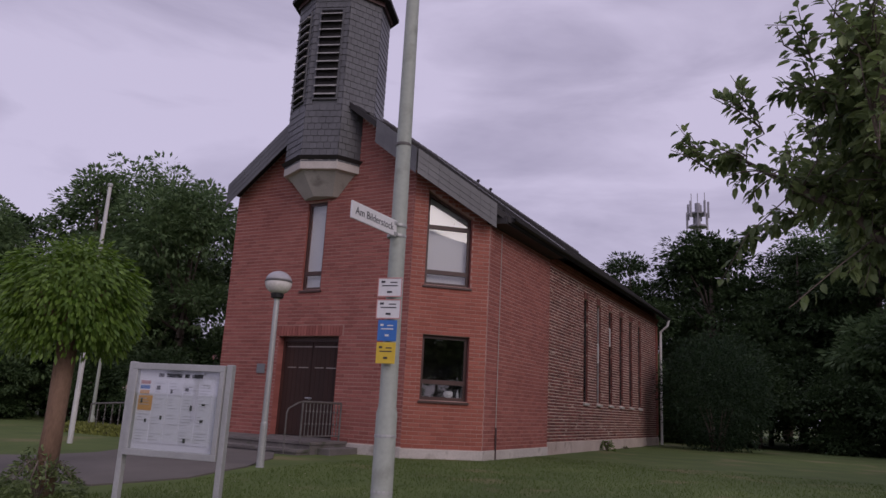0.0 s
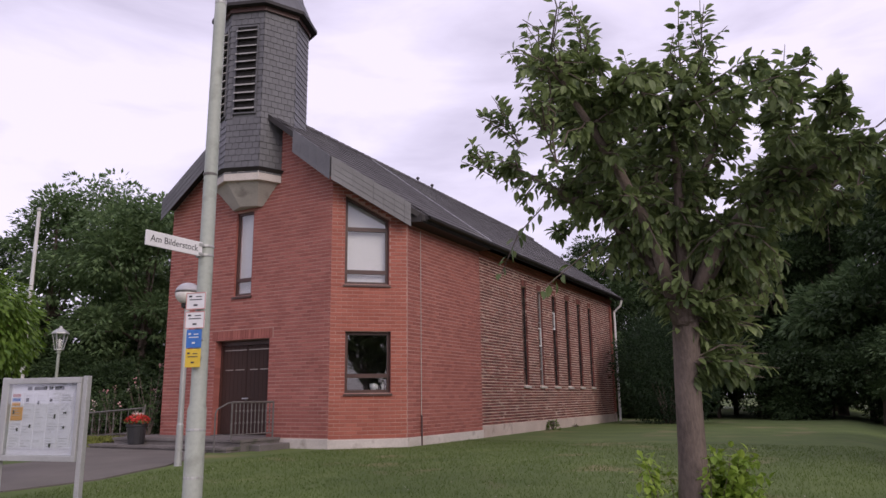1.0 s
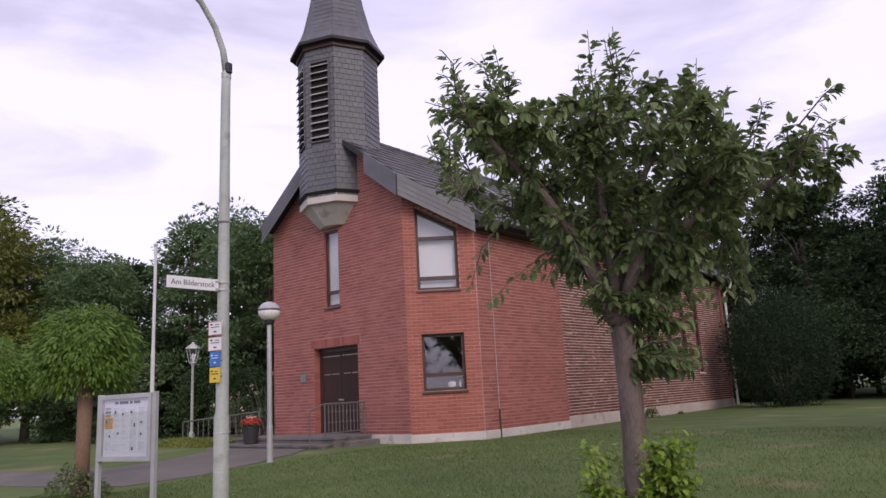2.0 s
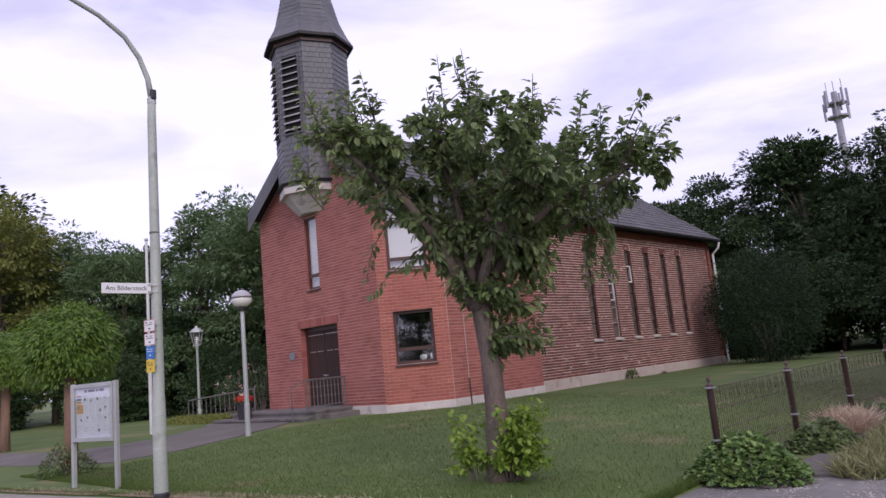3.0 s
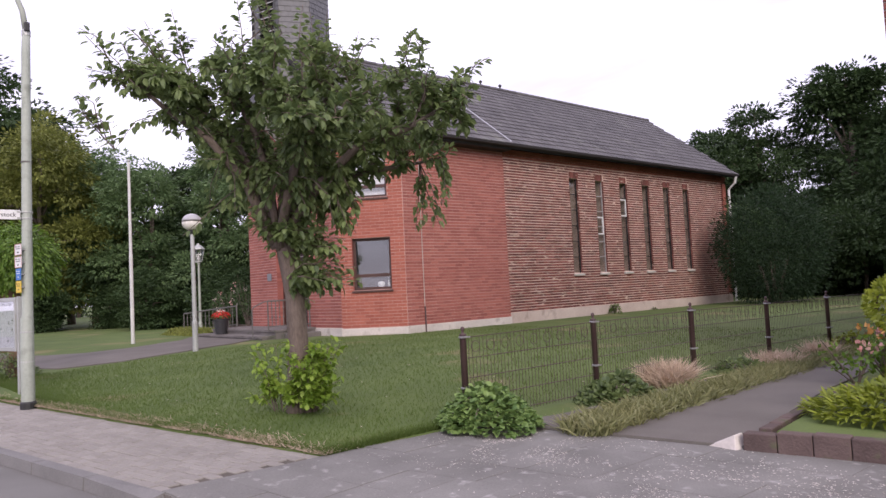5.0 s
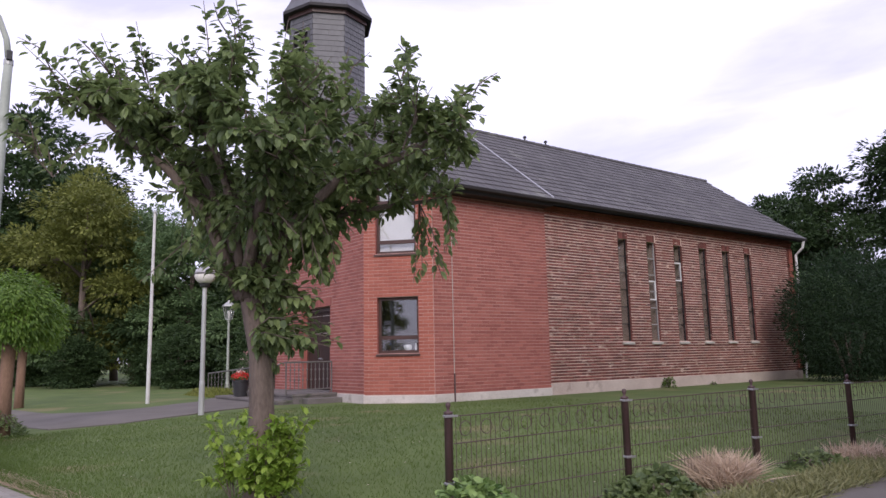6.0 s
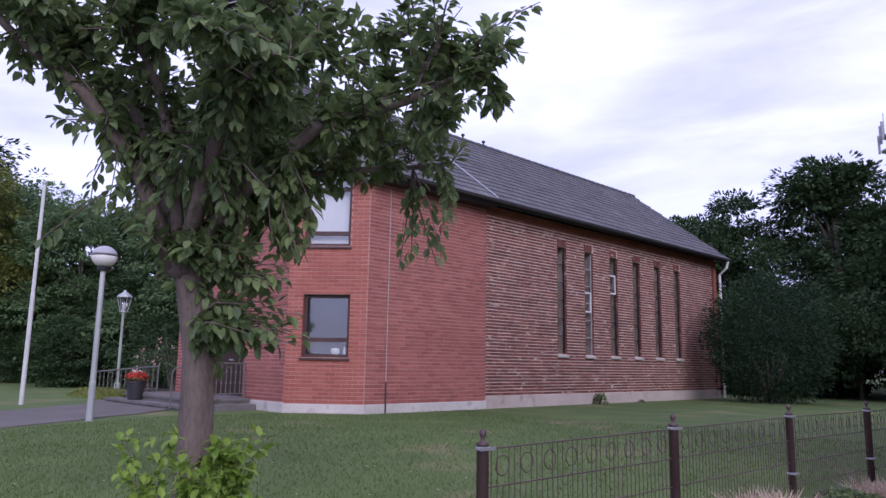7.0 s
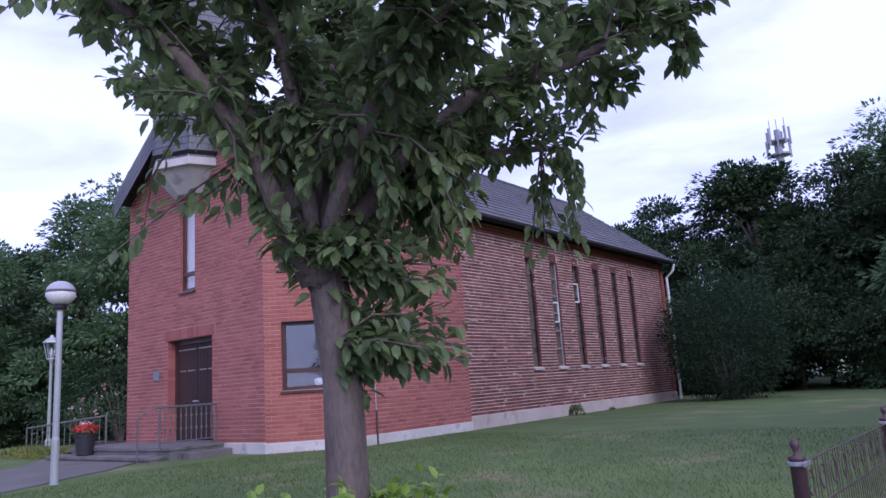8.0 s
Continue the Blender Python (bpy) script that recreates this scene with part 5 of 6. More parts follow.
    sp.part("sprout_foliage", M_LEAF_BRIGHT, t, "fresh bright green sprouts at the foot")


build_cherry()


# ---- church forecourt: steps, rails, planter ----
def build_steps():
    st = thing("entrance_steps", "low grey stone entrance platform with two steps", "steps")
    for x0, x1, y0, z0, z1 in ((-13.0, -9.02, 11.95, 0.0, 0.47), (-13.35, -9.04, 11.58, 0.0, 0.335)):
        g = Geo()
        g.box(x0, x1, y0, FRONT - 0.035, z0, z1 - 0.05)
        riser = g.part("step", M_STEP, st, bevel=0.012)
        x = x0 - 0.02
        while x < x1 + 0.02:
            e = min(x + 1.02, x1 + 0.03)
            g = Geo()
            g.box(x, e - 0.008, y0 - 0.03, min(y0 + 0.42, FRONT - 0.04) if z1 < 0.4 else FRONT - 0.04, z1 - 0.052, z1)
            g.part("stone_slab", M_STEP, riser)
            x = e
    g = Geo()
    g.box(-9.04, -8.72, 12.2, FRONT - 0.035, 0.0, 0.36)
    g.part("side_step", M_STEP, st, bevel=0.015)


build_steps()


def build_rail(name, a, b, za, zb, zfoot, count, label, hand=None):
    r = thing(name, label, "railing", "iron railings by the entrance")
    a, b = Vector((*a, 0)), Vector((*b, 0))
    g = Geo()
    g.tube([(a.x, a.y, za), (b.x, b.y, zb)], 0.022, 8)
    g.part("top_rail", M_IRON, r)
    g = Geo()
    g.tube([(a.x, a.y, zfoot + 0.1), (b.x, b.y, zfoot + 0.1 + (zb - za))], 0.014, 6)
    g.part("bottom_rail", M_IRON, r)
    for i in range(count + 1):
        p = a.lerp(b, i / count)
        z = lerp(za, zb, i / count)
        end = i in (0, count)
        g = Geo()
        g.tube([(p.x, p.y, zfoot - (0.03 if end else -0.1)), (p.x, p.y, z)], 0.02 if end else 0.011, 6)
        if not end:
            for f in (0.35, 0.72):
                zz = lerp(zfoot + 0.1, z, f)
                g.lathe([(0.011, -0.03), (0.024, -0.008), (0.024, 0.008), (0.011, 0.03)], (p.x, p.y, zz), 6)
        g.part("post" if end else "baluster", M_IRON, r)
    if hand:
        g = Geo()
        g.tube(hand, 0.016, 8)
        g.part("handrail", M_IRON, r)
    return r


build_rail("railing", (-9.2, 11.85), (-9.17, 13.08), 1.24, 1.24, 0.47, 11, "iron railing with thin twisted balusters on the platform",
           [(-9.2, 11.85, 1.24), (-9.2, 11.72, 1.22), (-9.22, 11.45, 1.1), (-9.22, 11.41, 1.02), (-9.22, 11.41, 0.25)])
build_rail("railing", (-16.2, 12.3), (-13.05, 12.75), 0.92, 1.12, 0.25, 14, "weathered iron railing before the rose bed",
           [(-13.05, 12.75, 1.12), (-12.98, 12.75, 1.2), (-12.96, 12.72, 1.1), (-12.96, 12.72, 0.5)])


def build_planter():
    t = thing("planter", "black tub with bright red geraniums on the steps", "planter", at=(-12.05, 11.8, 0.335))
    g = Geo()
    g.lathe([(0.15, 0.0), (0.17, 0.02), (0.21, 0.39), (0.235, 0.4), (0.235, 0.445), (0.21, 0.445), (0.2, 0.41)], n=20)
    g.part("tub", M_POT, t, smooth=False)
    rng = random.Random(14)
    lf, fl = Geo(), Geo()
    for i in range(220):
        d = rand_dir(rng)
        p = Vector((d.x * 0.22, d.y * 0.22, 0.46 + abs(d.z) * 0.14))
        add_leaf(lf, p, (d + Vector((0, 0, 0.2))).normalized(), Vector((0, 0, 1)), 0.08, 0.07)
    for i in range(420):
        d = rand_dir(rng)
        p = Vector((d.x * 0.25, d.y * 0.25, 0.49 + abs(d.z) * 0.16))
        add_flat_leaf(fl, p, rand_dir(rng), d, 0.05, 0.045)
    lf.part("leaves", M_LEAF, t)
    fl.part("blossoms", M_PETAL_RED, t, "bright red blossoms")
    pf = Geo()
    for i in range(50):
        d = rand_dir(rng)
        add_flat_leaf(pf, Vector((d.x * 0.12, d.y * 0.12, 0.66 + d.z * 0.04)), rand_dir(rng), d, 0.05, 0.045)
    pf.part("pale_blossoms", M_PETAL_PALE, t, "pale pink blossoms")


build_planter()


def build_rose_bed():
    rng = random.Random(15)
    bed = thing("flower_bed", "raised bed edged with low yellowish ground cover", "flower bed")
    g = Geo()
    g.prism([(-17.2, 11.7, 0.1), (-13.3, 12.0, 0.1), (-13.3, 14.6, 0.1), (-17.2, 14.6, 0.1)], [(-16.9, 12.1, 0.33), (-13.5, 12.3, 0.36), (-13.5, 14.6, 0.4), (-16.9, 14.6, 0.4)])
    g.part("soil", M_SOIL, bed)
    g = Geo()
    for i in range(2600):
        x, y = rng.uniform(-17.0, -13.4), rng.uniform(11.75, 12.7)
        z = 0.16 + 0.2 * min(1, (y - 11.75) / 0.4)
        add_flat_leaf(g, Vector((x, y, z)), (rand_dir(rng) + Vector((0, 0, 0.6))).normalized(), rand_dir(rng), 0.13, 0.05)
    tagged(g.part("ground_cover", M_WOOD_LEAF_WARM, bed, "mossy green ground cover"), kind="stuff")
    for k, (x, y, hgt) in enumerate([(-15.9, 13.6, 1.1), (-15.0, 13.4, 1.35), (-14.3, 13.7, 1.5), (-13.6, 13.4, 1.9), (-16.6, 14.0, 1.2)]):
        t = thing("rose_bush", "rose bush with pale pink blooms", "rose bush", "rose bushes behind the railing", at=(x, y, 0.35))
        st, lf, fl = Geo(), Geo(), Geo()
        for i in range(9):
            a = rng.uniform(0, 6.28)
            e = Vector((0.4 * math.cos(a), 0.4 * math.sin(a), hgt * rng.uniform(0.6, 1.0)))
            st.tube([(0, 0, -0.05), e * 0.5 + Vector((0, 0, 0.1)), e], [0.012, 0.009, 0.004], 4, False)
            for j in range(46):
                p = e * rng.uniform(0.3, 1.0) + rand_dir(rng) * 0.16
                add_flat_leaf(lf, p, rand_dir(rng), rand_dir(rng), 0.09, 0.05)
            if i % 4 == 0:
                for j in range(7):
                    d = rand_dir(rng)
                    add_flat_leaf(fl, e + d * 0.03, (d + rand_dir(rng) * 0.5).normalized(), d, 0.06, 0.055)
        tagged(st.part("stem_work", M_BARK, t), kind="stuff")
        lf.part("leaves", M_WOOD_LEAF, t)
        tagged(fl.part("bloom", M_PETAL_PINK if k % 2 else M_PETAL_PALE, t, "pale pink blooms"), kind="stuff")


build_rose_bed()


# ---- poles and lamps ----
def build_globe_lamp():
    t = thing("globe_lamp", "grey path lamp with a round opal globe", "lamp", at=(-7.95, 9.385, 0.18))
    g = Geo()
    g.lathe([(0.075, -0.1), (0.075, 0.02), (0.062, 0.03), (0.058, 0.7), (0.05, 0.72), (0.045, 2.68), (0.06, 2.7), (0.06, 2.74)], n=14)
    g.part("post", M_STEEL, t)
    g = Geo()
    g.lathe([(0.06, 2.70), (0.1, 2.72), (0.11, 2.78), (0.08, 2.8)], n=18)
    g.part("collar", M_BLACK, t)
    g = Geo()
    c, r = 2.965, 0.222
    g.lathe([(r * math.cos(a), c + r * 0.86 * math.sin(a)) for a in [radians(-66 + 6 * i) for i in range(13)]], n=28)
    g.part("globe", M_GLOBE, t, "opal glass globe", smooth=True)
    g = Geo()
    g.lathe([(r * 1.0 * math.cos(a), c + 0.012 + r * 0.86 * math.sin(a)) for a in [radians(8 + 8 * i) for i in range(11)]], n=28)
    g.part("cap", M_GLOBE_TOP, t, "grey upper half", smooth=True)
    g = Geo()
    g.lathe([(r + 0.006, c + 0.012), (r + 0.008, c + 0.02), (r + 0.006, c + 0.03)], n=28)
    g.part("seam", M_IRON, t)


build_globe_lamp()


def build_lantern():
    t = thing("lantern_lamp", "old-fashioned lantern on a slim green-grey post", "lamp", at=(-17.73, 13.49, 0.25))
    g = Geo()
    g.lathe([(0.09, -0.1), (0.09, 0.25), (0.06, 0.32), (0.05, 0.36), (0.038, 2.42), (0.06, 2.44), (0.06, 2.5)], n=12)
    g.part("post", M_LAMP_POST, t)
    g = Geo()
    g.lathe([(0.08, 2.5), (0.12, 2.52), (0.115, 2.55)], n=6)
    g.part("lantern_base", M_STEEL, t)
    for k in range(6):
        a = k * math.pi / 3
        g = Geo()
        g.tube([(0.115 * math.cos(a), 0.115 * math.sin(a), 2.54), (0.21 * math.cos(a), 0.21 * math.sin(a), 3.0)], 0.011, 5)
        g.part("glazing_bar", M_STEEL, t)
        b = a + math.pi / 3
        g = Geo()
        g.face([(0.11 * math.cos(a), 0.11 * math.sin(a), 2.55), (0.11 * math.cos(b), 0.11 * math.sin(b), 2.55), (0.2 * math.cos(b), 0.2 * math.sin(b), 2.99), (0.2 * math.cos(a), 0.2 * math.sin(a), 2.99)])
        g.part("pane", M_GLASS, t)
    g = Geo()
    g.lathe([(0.24, 2.99), (0.23, 3.02), (0.12, 3.12), (0.06, 3.15), (0.05, 3.2), (0.01, 3.22)], n=6)
    g.part("roof", M_STEEL, t)
    g = Geo()
    g.lathe([(0.03, 2.56), (0.045, 2.66), (0.03, 2.8), (0.01, 2.86)], n=10)
    g.part("bulb", M_GLOBE, t, smooth=True)


build_lantern()


def build_flagpole():
    t = thing("flagpole", "plain white metal flagpole on the grass", "flagpole", at=(-12.99, 9.6, 0.15))
    g = Geo()
    g.lathe([(0.07, -0.1), (0.06, 0.0), (0.052, 0.03), (0.048, 2.6), (0.042, 2.62), (0.036, 5.25)], n=14)
    g.part("pole", M_FLAG, t)
    g = Geo()
    g.lathe([(0.03, 5.25), (0.055, 5.27), (0.055, 5.31), (0.02, 5.34)], n=10)
    g.part("cap", M_STEEL, t)
    g = Geo()
    g.tube([(0.06, -0.05, 5.15), (0.09, -0.06, 3.0), (0.065, -0.05, 1.1)], 0.005, 4)
    g.part("halyard", M_WHITE, t)


build_flagpole()


def text_part(words, size, m, mat, parent, name="lettering", label=""):
    c = bpy.data.curves.new(name, "FONT")
    c.body, c.size, c.align_x, c.align_y, c.extrude, c.resolution_u = words, size, "CENTER", "CENTER", 0.0006, 3
    o = new(name, c)
    bpy.context.view_layer.update()
    me = bpy.data.meshes.new_from_object(o)
    bpy.data.objects.remove(o)
    bpy.data.curves.remove(c)
    me.materials.clear()
    me.materials.append(mat)
    ob = new(name, me)
    ob.parent = parent
    ob.matrix_basis = m
    return tagged(ob, label)


def build_street_lamp():
    t = thing("street_lamp", "tall grey-green street lamp with curved arm beside the lawn", "street lamp", at=(-2.89, 5.055, 0.0))
    g = Geo()
    pts = [(0, 0, -0.1), (0, 0, 0.04), (0, 0, 1.2), (-0.005, 0.01, 1.25), (-0.045, 0.05, 4.9), (-0.05, 0.06, 5.2)]
    g.tube(pts, [0.085, 0.085, 0.082, 0.07, 0.056, 0.053], 14)
    g.part("pole", M_LAMP_POST, t, smooth=True)
    g = Geo()
    g.lathe([(0.1, -0.05), (0.1, 0.08), (0.086, 0.1)], n=14)
    g.part("foot", M_BLACK, t)
    arm = [(-0.05, 0.06, 5.2), (-0.06, 0.02, 5.5), (-0.08, -0.08, 5.78), (-0.08, -0.27, 6.03), (-0.08, -0.6, 6.24), (-0.08, -1.05, 6.4), (-0.08, -1.55, 6.48)]
    g = Geo()
    g.tube(arm, [0.042, 0.038, 0.036, 0.034, 0.032, 0.03, 0.028], 12)
    g.part("arm", M_LAMP_POST, t, smooth=True)
    g = Geo()
    g.lathe([(0.058, 5.15), (0.058, 5.22), (0.045, 5.24)], (-0.05, 0.06, 0), 12)
    g.part("collar", M_STEEL, t)
    g = Geo()
    g.box(-0.03, 0.03, -0.035, 0.035, 5.2, 5.33, Matrix.Translation((0.0, 0.06, 0)))
    g.part("bracket_box", M_BLACK, t, bevel=0.01)
    g = Geo()
    m = Matrix.Translation((-0.08, -1.85, 6.5))
    g.prism([m @ Vector(p) for p in ((-0.1, -0.32, -0.05), (0.1, -0.32, -0.05), (0.08, 0.32, -0.05), (-0.08, 0.32, -0.05))],
            [m @ Vector(p) for p in ((-0.06, -0.28, 0.06), (0.06, -0.28, 0.06), (0.04, 0.3, 0.04), (-0.04, 0.3, 0.04))])
    g.part("lamp_head", M_STEEL, t, bevel=0.02)
    # seams and old marks on the pole
    for z in (0.62, 1.02, 3.35):
        g = Geo()
        g.lathe([(0.0835 if z < 1.2 else 0.0645, z), (0.0845 if z < 1.2 else 0.066, z + 0.012), (0.0835 if z < 1.2 else 0.0645, z + 0.024)], (-0.03 * (z > 3), 0.03 * (z > 3), 0), 14)
        g.part("pole_band", M_STEEL if z < 3 else M_IRON, t)
    # street name sign along the side road
    s = thing("street_sign", "white street name sign with dark lettering on the lamp post", "sign", at=(-2.9, 5.055, 0.0))
    g = Geo()
    x = 0.02
    g.box(x - 0.008, x + 0.008, -0.67, -0.06, 2.56, 2.69)
    plate = g.part("plate", M_WHITE, s, bevel=0.003)
    for sgn in (1, -1):
        text_part("Am Bilderstock", 0.082, Matrix.Translation((x + sgn * 0.0095, -0.37, 2.624)) @ pose(0, 0, 0, 90, 0, 90 * sgn), M_INK, plate)
    for z in (2.58, 2.665):
        g = Geo()
        g.lathe([(0.078, z - 0.012), (0.08, z), (0.078, z + 0.012)], (-0.02, 0.02, 0), 14)
        g.box(-0.012, 0.034, -0.1, -0.05, z - 0.012, z + 0.012)
        g.part("clamp", M_STEEL, s)
    # small hydrant and pipe marker plates, their figures as plain bars
    rng = random.Random(9)
    for name, z0, z1, w, mat, lab in (("marker_plate", 2.075, 2.225, 0.2, M_WHITE, "white marker plate with red rim"), ("marker_plate", 1.905, 2.055, 0.2, M_WHITE, "white marker plate with red rim"),
                                      ("marker_plate", 1.735, 1.895, 0.155, M_BLUE, "blue marker plate"), ("marker_plate", 1.565, 1.725, 0.155, M_YELLOW, "yellow marker plate")):
        p = thing(name, lab + " strapped to the lamp post", "sign", "marker plates on the lamp post", at=(-2.88, 4.975, 0.0))
        m = pose(0, 0, 0, 0, 0, 12)
        g = Geo()
        g.box(-w / 2, w / 2, -0.016, -0.010, z0, z1, m)
        pl = g.part("plate", mat, p, bevel=0.002)
        zc, hh = 0.5 * (z0 + z1), 0.5 * (z1 - z0)
        if mat is M_WHITE:
            for a, b, c, d in ((-w / 2, w / 2, z0, z0 + 0.007), (-w / 2, w / 2, z1 - 0.007, z1), (-w / 2, -w / 2 + 0.007, z0 + 0.007, z1 - 0.007), (w / 2 - 0.007, w / 2, z0 + 0.007, z1 - 0.007)):
                g = Geo()
                g.box(a, b, -0.0185, -0.0165, c, d, m)
                g.part("rim_bar", M_SIGN_RED, pl)
        ink = M_WHITE if mat is M_BLUE else M_INK
        for a, b, c, d in ((-0.32 * w, 0.32 * w, zc + 0.008, zc + 0.016), (-0.36 * w, -0.2 * w, zc + 0.034, zc + 0.05), (0.0, 0.3 * w, zc + 0.034, zc + 0.042), (-0.1 * w, 0.1 * w, zc - 0.045, zc - 0.03)):
            g = Geo()
            g.box(a, b, -0.0185, -0.0165, c, d, m)
            g.part("print_bar", ink, pl)
        g = Geo()
        g.box(-0.05, 0.05, -0.010, 0.09, zc - 0.012, zc + 0.012, m)
        g.part("strap", M_STEEL, p)


build_street_lamp()


def build_notice_board():
    t = thing("notice_board", "glazed aluminium notice board full of papers on two posts", "notice board", at=(0, 0, 0))
    m = Matrix.Translation((-5.83, 5.10, 0.0)) @ pose(0, 0, 0, 0, 0, 11.0)
    W, z0, z1 = 1.08, 0.685, 1.535
    for x in (0.0, W):
        g = Geo()
        g.box(x - 0.03, x + 0.03, -0.03, 0.03, -0.1, z1 + 0.01, m)
        g.part("post", M_STEEL, t, bevel=0.006)
    for a, b, c, d in ((0.035, W - 0.035, z1 - 0.06, z1), (0.035, W - 0.035, z0, z0 + 0.06), (0.035, 0.085, z0 + 0.06, z1 - 0.06), (W - 0.085, W - 0.035, z0 + 0.06, z1 - 0.06)):
        g = Geo()
        g.box(a, b, -0.05, 0.03, c, d, m)
        g.part("frame_bar", M_STEEL, t, bevel=0.005)
    g = Geo()
    g.box(0.085, W - 0.085, 0.0, 0.025, z0 + 0.06, z1 - 0.06, m)
    back = g.part("back_panel", M_PAPER, t)
    g = Geo()
    g.box(0.085, W - 0.085, -0.042, -0.038, z0 + 0.06, z1 - 0.06, m)
    pane = g.part("pane", M_GLASS, t)
    pane.visible_shadow = False
    # heading as bars, sheets in rows
    rng = random.Random(44)
    x = 0.30
    for w in (0.06, 0.17, 0.05, 0.12):
        g = Geo()
        g.box(x, x + w, -0.004, -0.001, z1 - 0.125, z1 - 0.09, m)
        g.part("heading_bar", M_INK, back)
        x += w + 0.03
    zt = z1 - 0.15
    for row in range(4):
        x = 0.10
        for col in range(5):
            w = 0.164
            g = Geo()
            g.box(x + 0.004, x + w - 0.006, -0.006, -0.001, zt - 0.142, zt - 0.005, m)
            sheet = g.part("paper_sheet", M_ORANGE if (row, col) == (1, 0) else M_PAPER, back)
            if (row, col) == (0, 0):
                for k, mt in enumerate((M_SIGN_RED, M_BLUE, M_ORANGE)):
                    g = Geo()
                    g.box(x + 0.012, x + 0.12, -0.009, -0.0065, zt - 0.045 * (k + 1), zt - 0.045 * k - 0.012, m)
                    g.part("picture_bar", mt, sheet)
            else:
                for k in range(4):
                    zz = zt - 0.03 - 0.027 * k
                    if rng.random() < 0.8:
                        g = Geo()
                        g.box(x + 0.02, x + rng.uniform(0.06, 0.15), -0.009, -0.0065, zz - 0.006, zz, m)
                        g.part("print_bar", M_GREY_INK, sheet)
                if rng.random() < 0.35:
                    a, b = rng.uniform(0.02, 0.11), rng.uniform(0.02, 0.09)
                    g = Geo()
                    g.box(x + a, x + a + rng.uniform(0.02, 0.04), -0.0105, -0.0092, zt - b - rng.uniform(0.015, 0.05), zt - b, m)
                    g.part("picture_bar", M_INK, sheet)
            x += w
        zt -= 0.146


build_notice_board()


# ---- fence and the neighbouring garden ----
def fence_x(y):
    return 3.08 + 0.053 * (y - 7.6)


def build_fence():
    f = thing("garden_fence", "low dark brown mesh fence with ring ornaments between round posts", "fence")
    ys = [7.6 + 1.89 * i for i in range(9)]
    post = Geo()
    post.lathe([(0.033, -0.15), (0.033, 0.86), (0.036, 0.862), (0.036, 0.875), (0.012, 0.88), (0.012, 0.90), (0.018, 0.912), (0.021, 0.925), (0.016, 0.94), (0.005, 0.946)], n=10)
    post_me = post.mesh("post", M_FENCE, True)
    clip = Geo()
    clip.lathe([(0.036, -0.01), (0.042, -0.006), (0.042, 0.006), (0.036, 0.01)], n=10)
    clip.box(-0.06, 0.06, -0.042, -0.036, -0.008, 0.008)
    clip_me = clip.mesh("clip", M_ZINC)
    ring = Geo()
    n = 14
    ring.tube([(0, 0.055 * math.cos(2 * math.pi * i / n), 0.055 * math.sin(2 * math.pi * i / n)) for i in range(n + 1)], 0.0035, 4, False)
    ring_me = ring.mesh("ring", M_FENCE, True)
    for i, y in enumerate(ys):
        z = lawn_z(fence_x(y), y) + 0.0
        p = piece("post", post_me, f, Matrix.Translation((fence_x(y), y, z)))
        for zz in (0.36, 0.845):
            piece("clip", clip_me, p, Matrix.Translation((0, 0, zz)) @ pose(0, 0, 0, 0, 0, 90))
    for ya, yb in zip(ys, ys[1:]):
        xa, xb = fence_x(ya), fence_x(yb)
        za, zb = lawn_z(xa, ya), lawn_z(xb, yb)
        pa, pb = Vector((xa + 0.0, ya + 0.045, za)), Vector((xb + 0.0, yb - 0.045, zb))
        g = Geo()
        for h in (0.07, 0.26, 0.45, 0.64, 0.84):
            g.tube([pa + Vector((0.004, 0, h)), pb + Vector((0.004, 0, h))], 0.0045, 5)
        panel = g.part("mesh_panel", M_FENCE, f)
        g = Geo()
        for k in range(39):
            q = pa.lerp(pb, (k + 0.5) / 39)
            t = 0.84 if k % 4 != 2 else 0.64
            g.tube([q + Vector((0, 0, 0.04)), q + Vector((0, 0, t))], 0.0026, 4, False)
        tagged(g.part("wire_mesh", M_FENCE, panel), kind="stuff")
        for k in range(9):
            q = pa.lerp(pb, (k + 0.55) / 9.1)
            piece("ring", ring_me, panel, Matrix.Translation(q + Vector((0.002, 0, 0.745))))


build_fence()


def leaf_heap(name, label, category, at, rx, ry, hz, count, ln, wd, mat, seed, group="", stem=True):
    rng = random.Random(seed)
    t = thing(name, label, category, group, at=at)
    st, g = Geo(), Geo()
    for i in range(14):
        a = rng.uniform(0, 6.28)
        st.tube([(0, 0, -0.03), (0.4 * rx * math.cos(a), 0.4 * ry * math.sin(a), 0.7 * hz), (0.85 * rx * math.cos(a), 0.85 * ry * math.sin(a), 0.35 * hz)], [0.012, 0.009, 0.004], 4, False)
    for i in range(count):
        a, r = rng.uniform(0, 6.28), math.sqrt(rng.random())
        k = 1 + 0.25 * noise.noise(Vector((math.cos(a) * 2, math.sin(a) * 2, seed)))
        top = hz * (1 - r ** 2.2) * (0.85 + 0.3 * noise.noise(Vector((r * rx * 3 * math.cos(a), r * ry * 3 * math.sin(a), seed))))
        p = Vector((k * r * rx * math.cos(a), k * r * ry * math.sin(a), top * rng.uniform(0.55, 1.0) + 0.02))
        d = Vector((math.cos(a) * r, math.sin(a) * r, 0.15)) + rand_dir(rng) * 0.6
        add_leaf(g, p, d.normalized(), (Vector((0, 0, 1)) + rand_dir(rng) * 0.5).normalized(), ln * rng.uniform(0.7, 1.25), wd * rng.uniform(0.8, 1.2))
    tagged(st.part("stem_work", M_BARK, t), kind="stuff")
    g.part("leaves", mat, t)
    return t


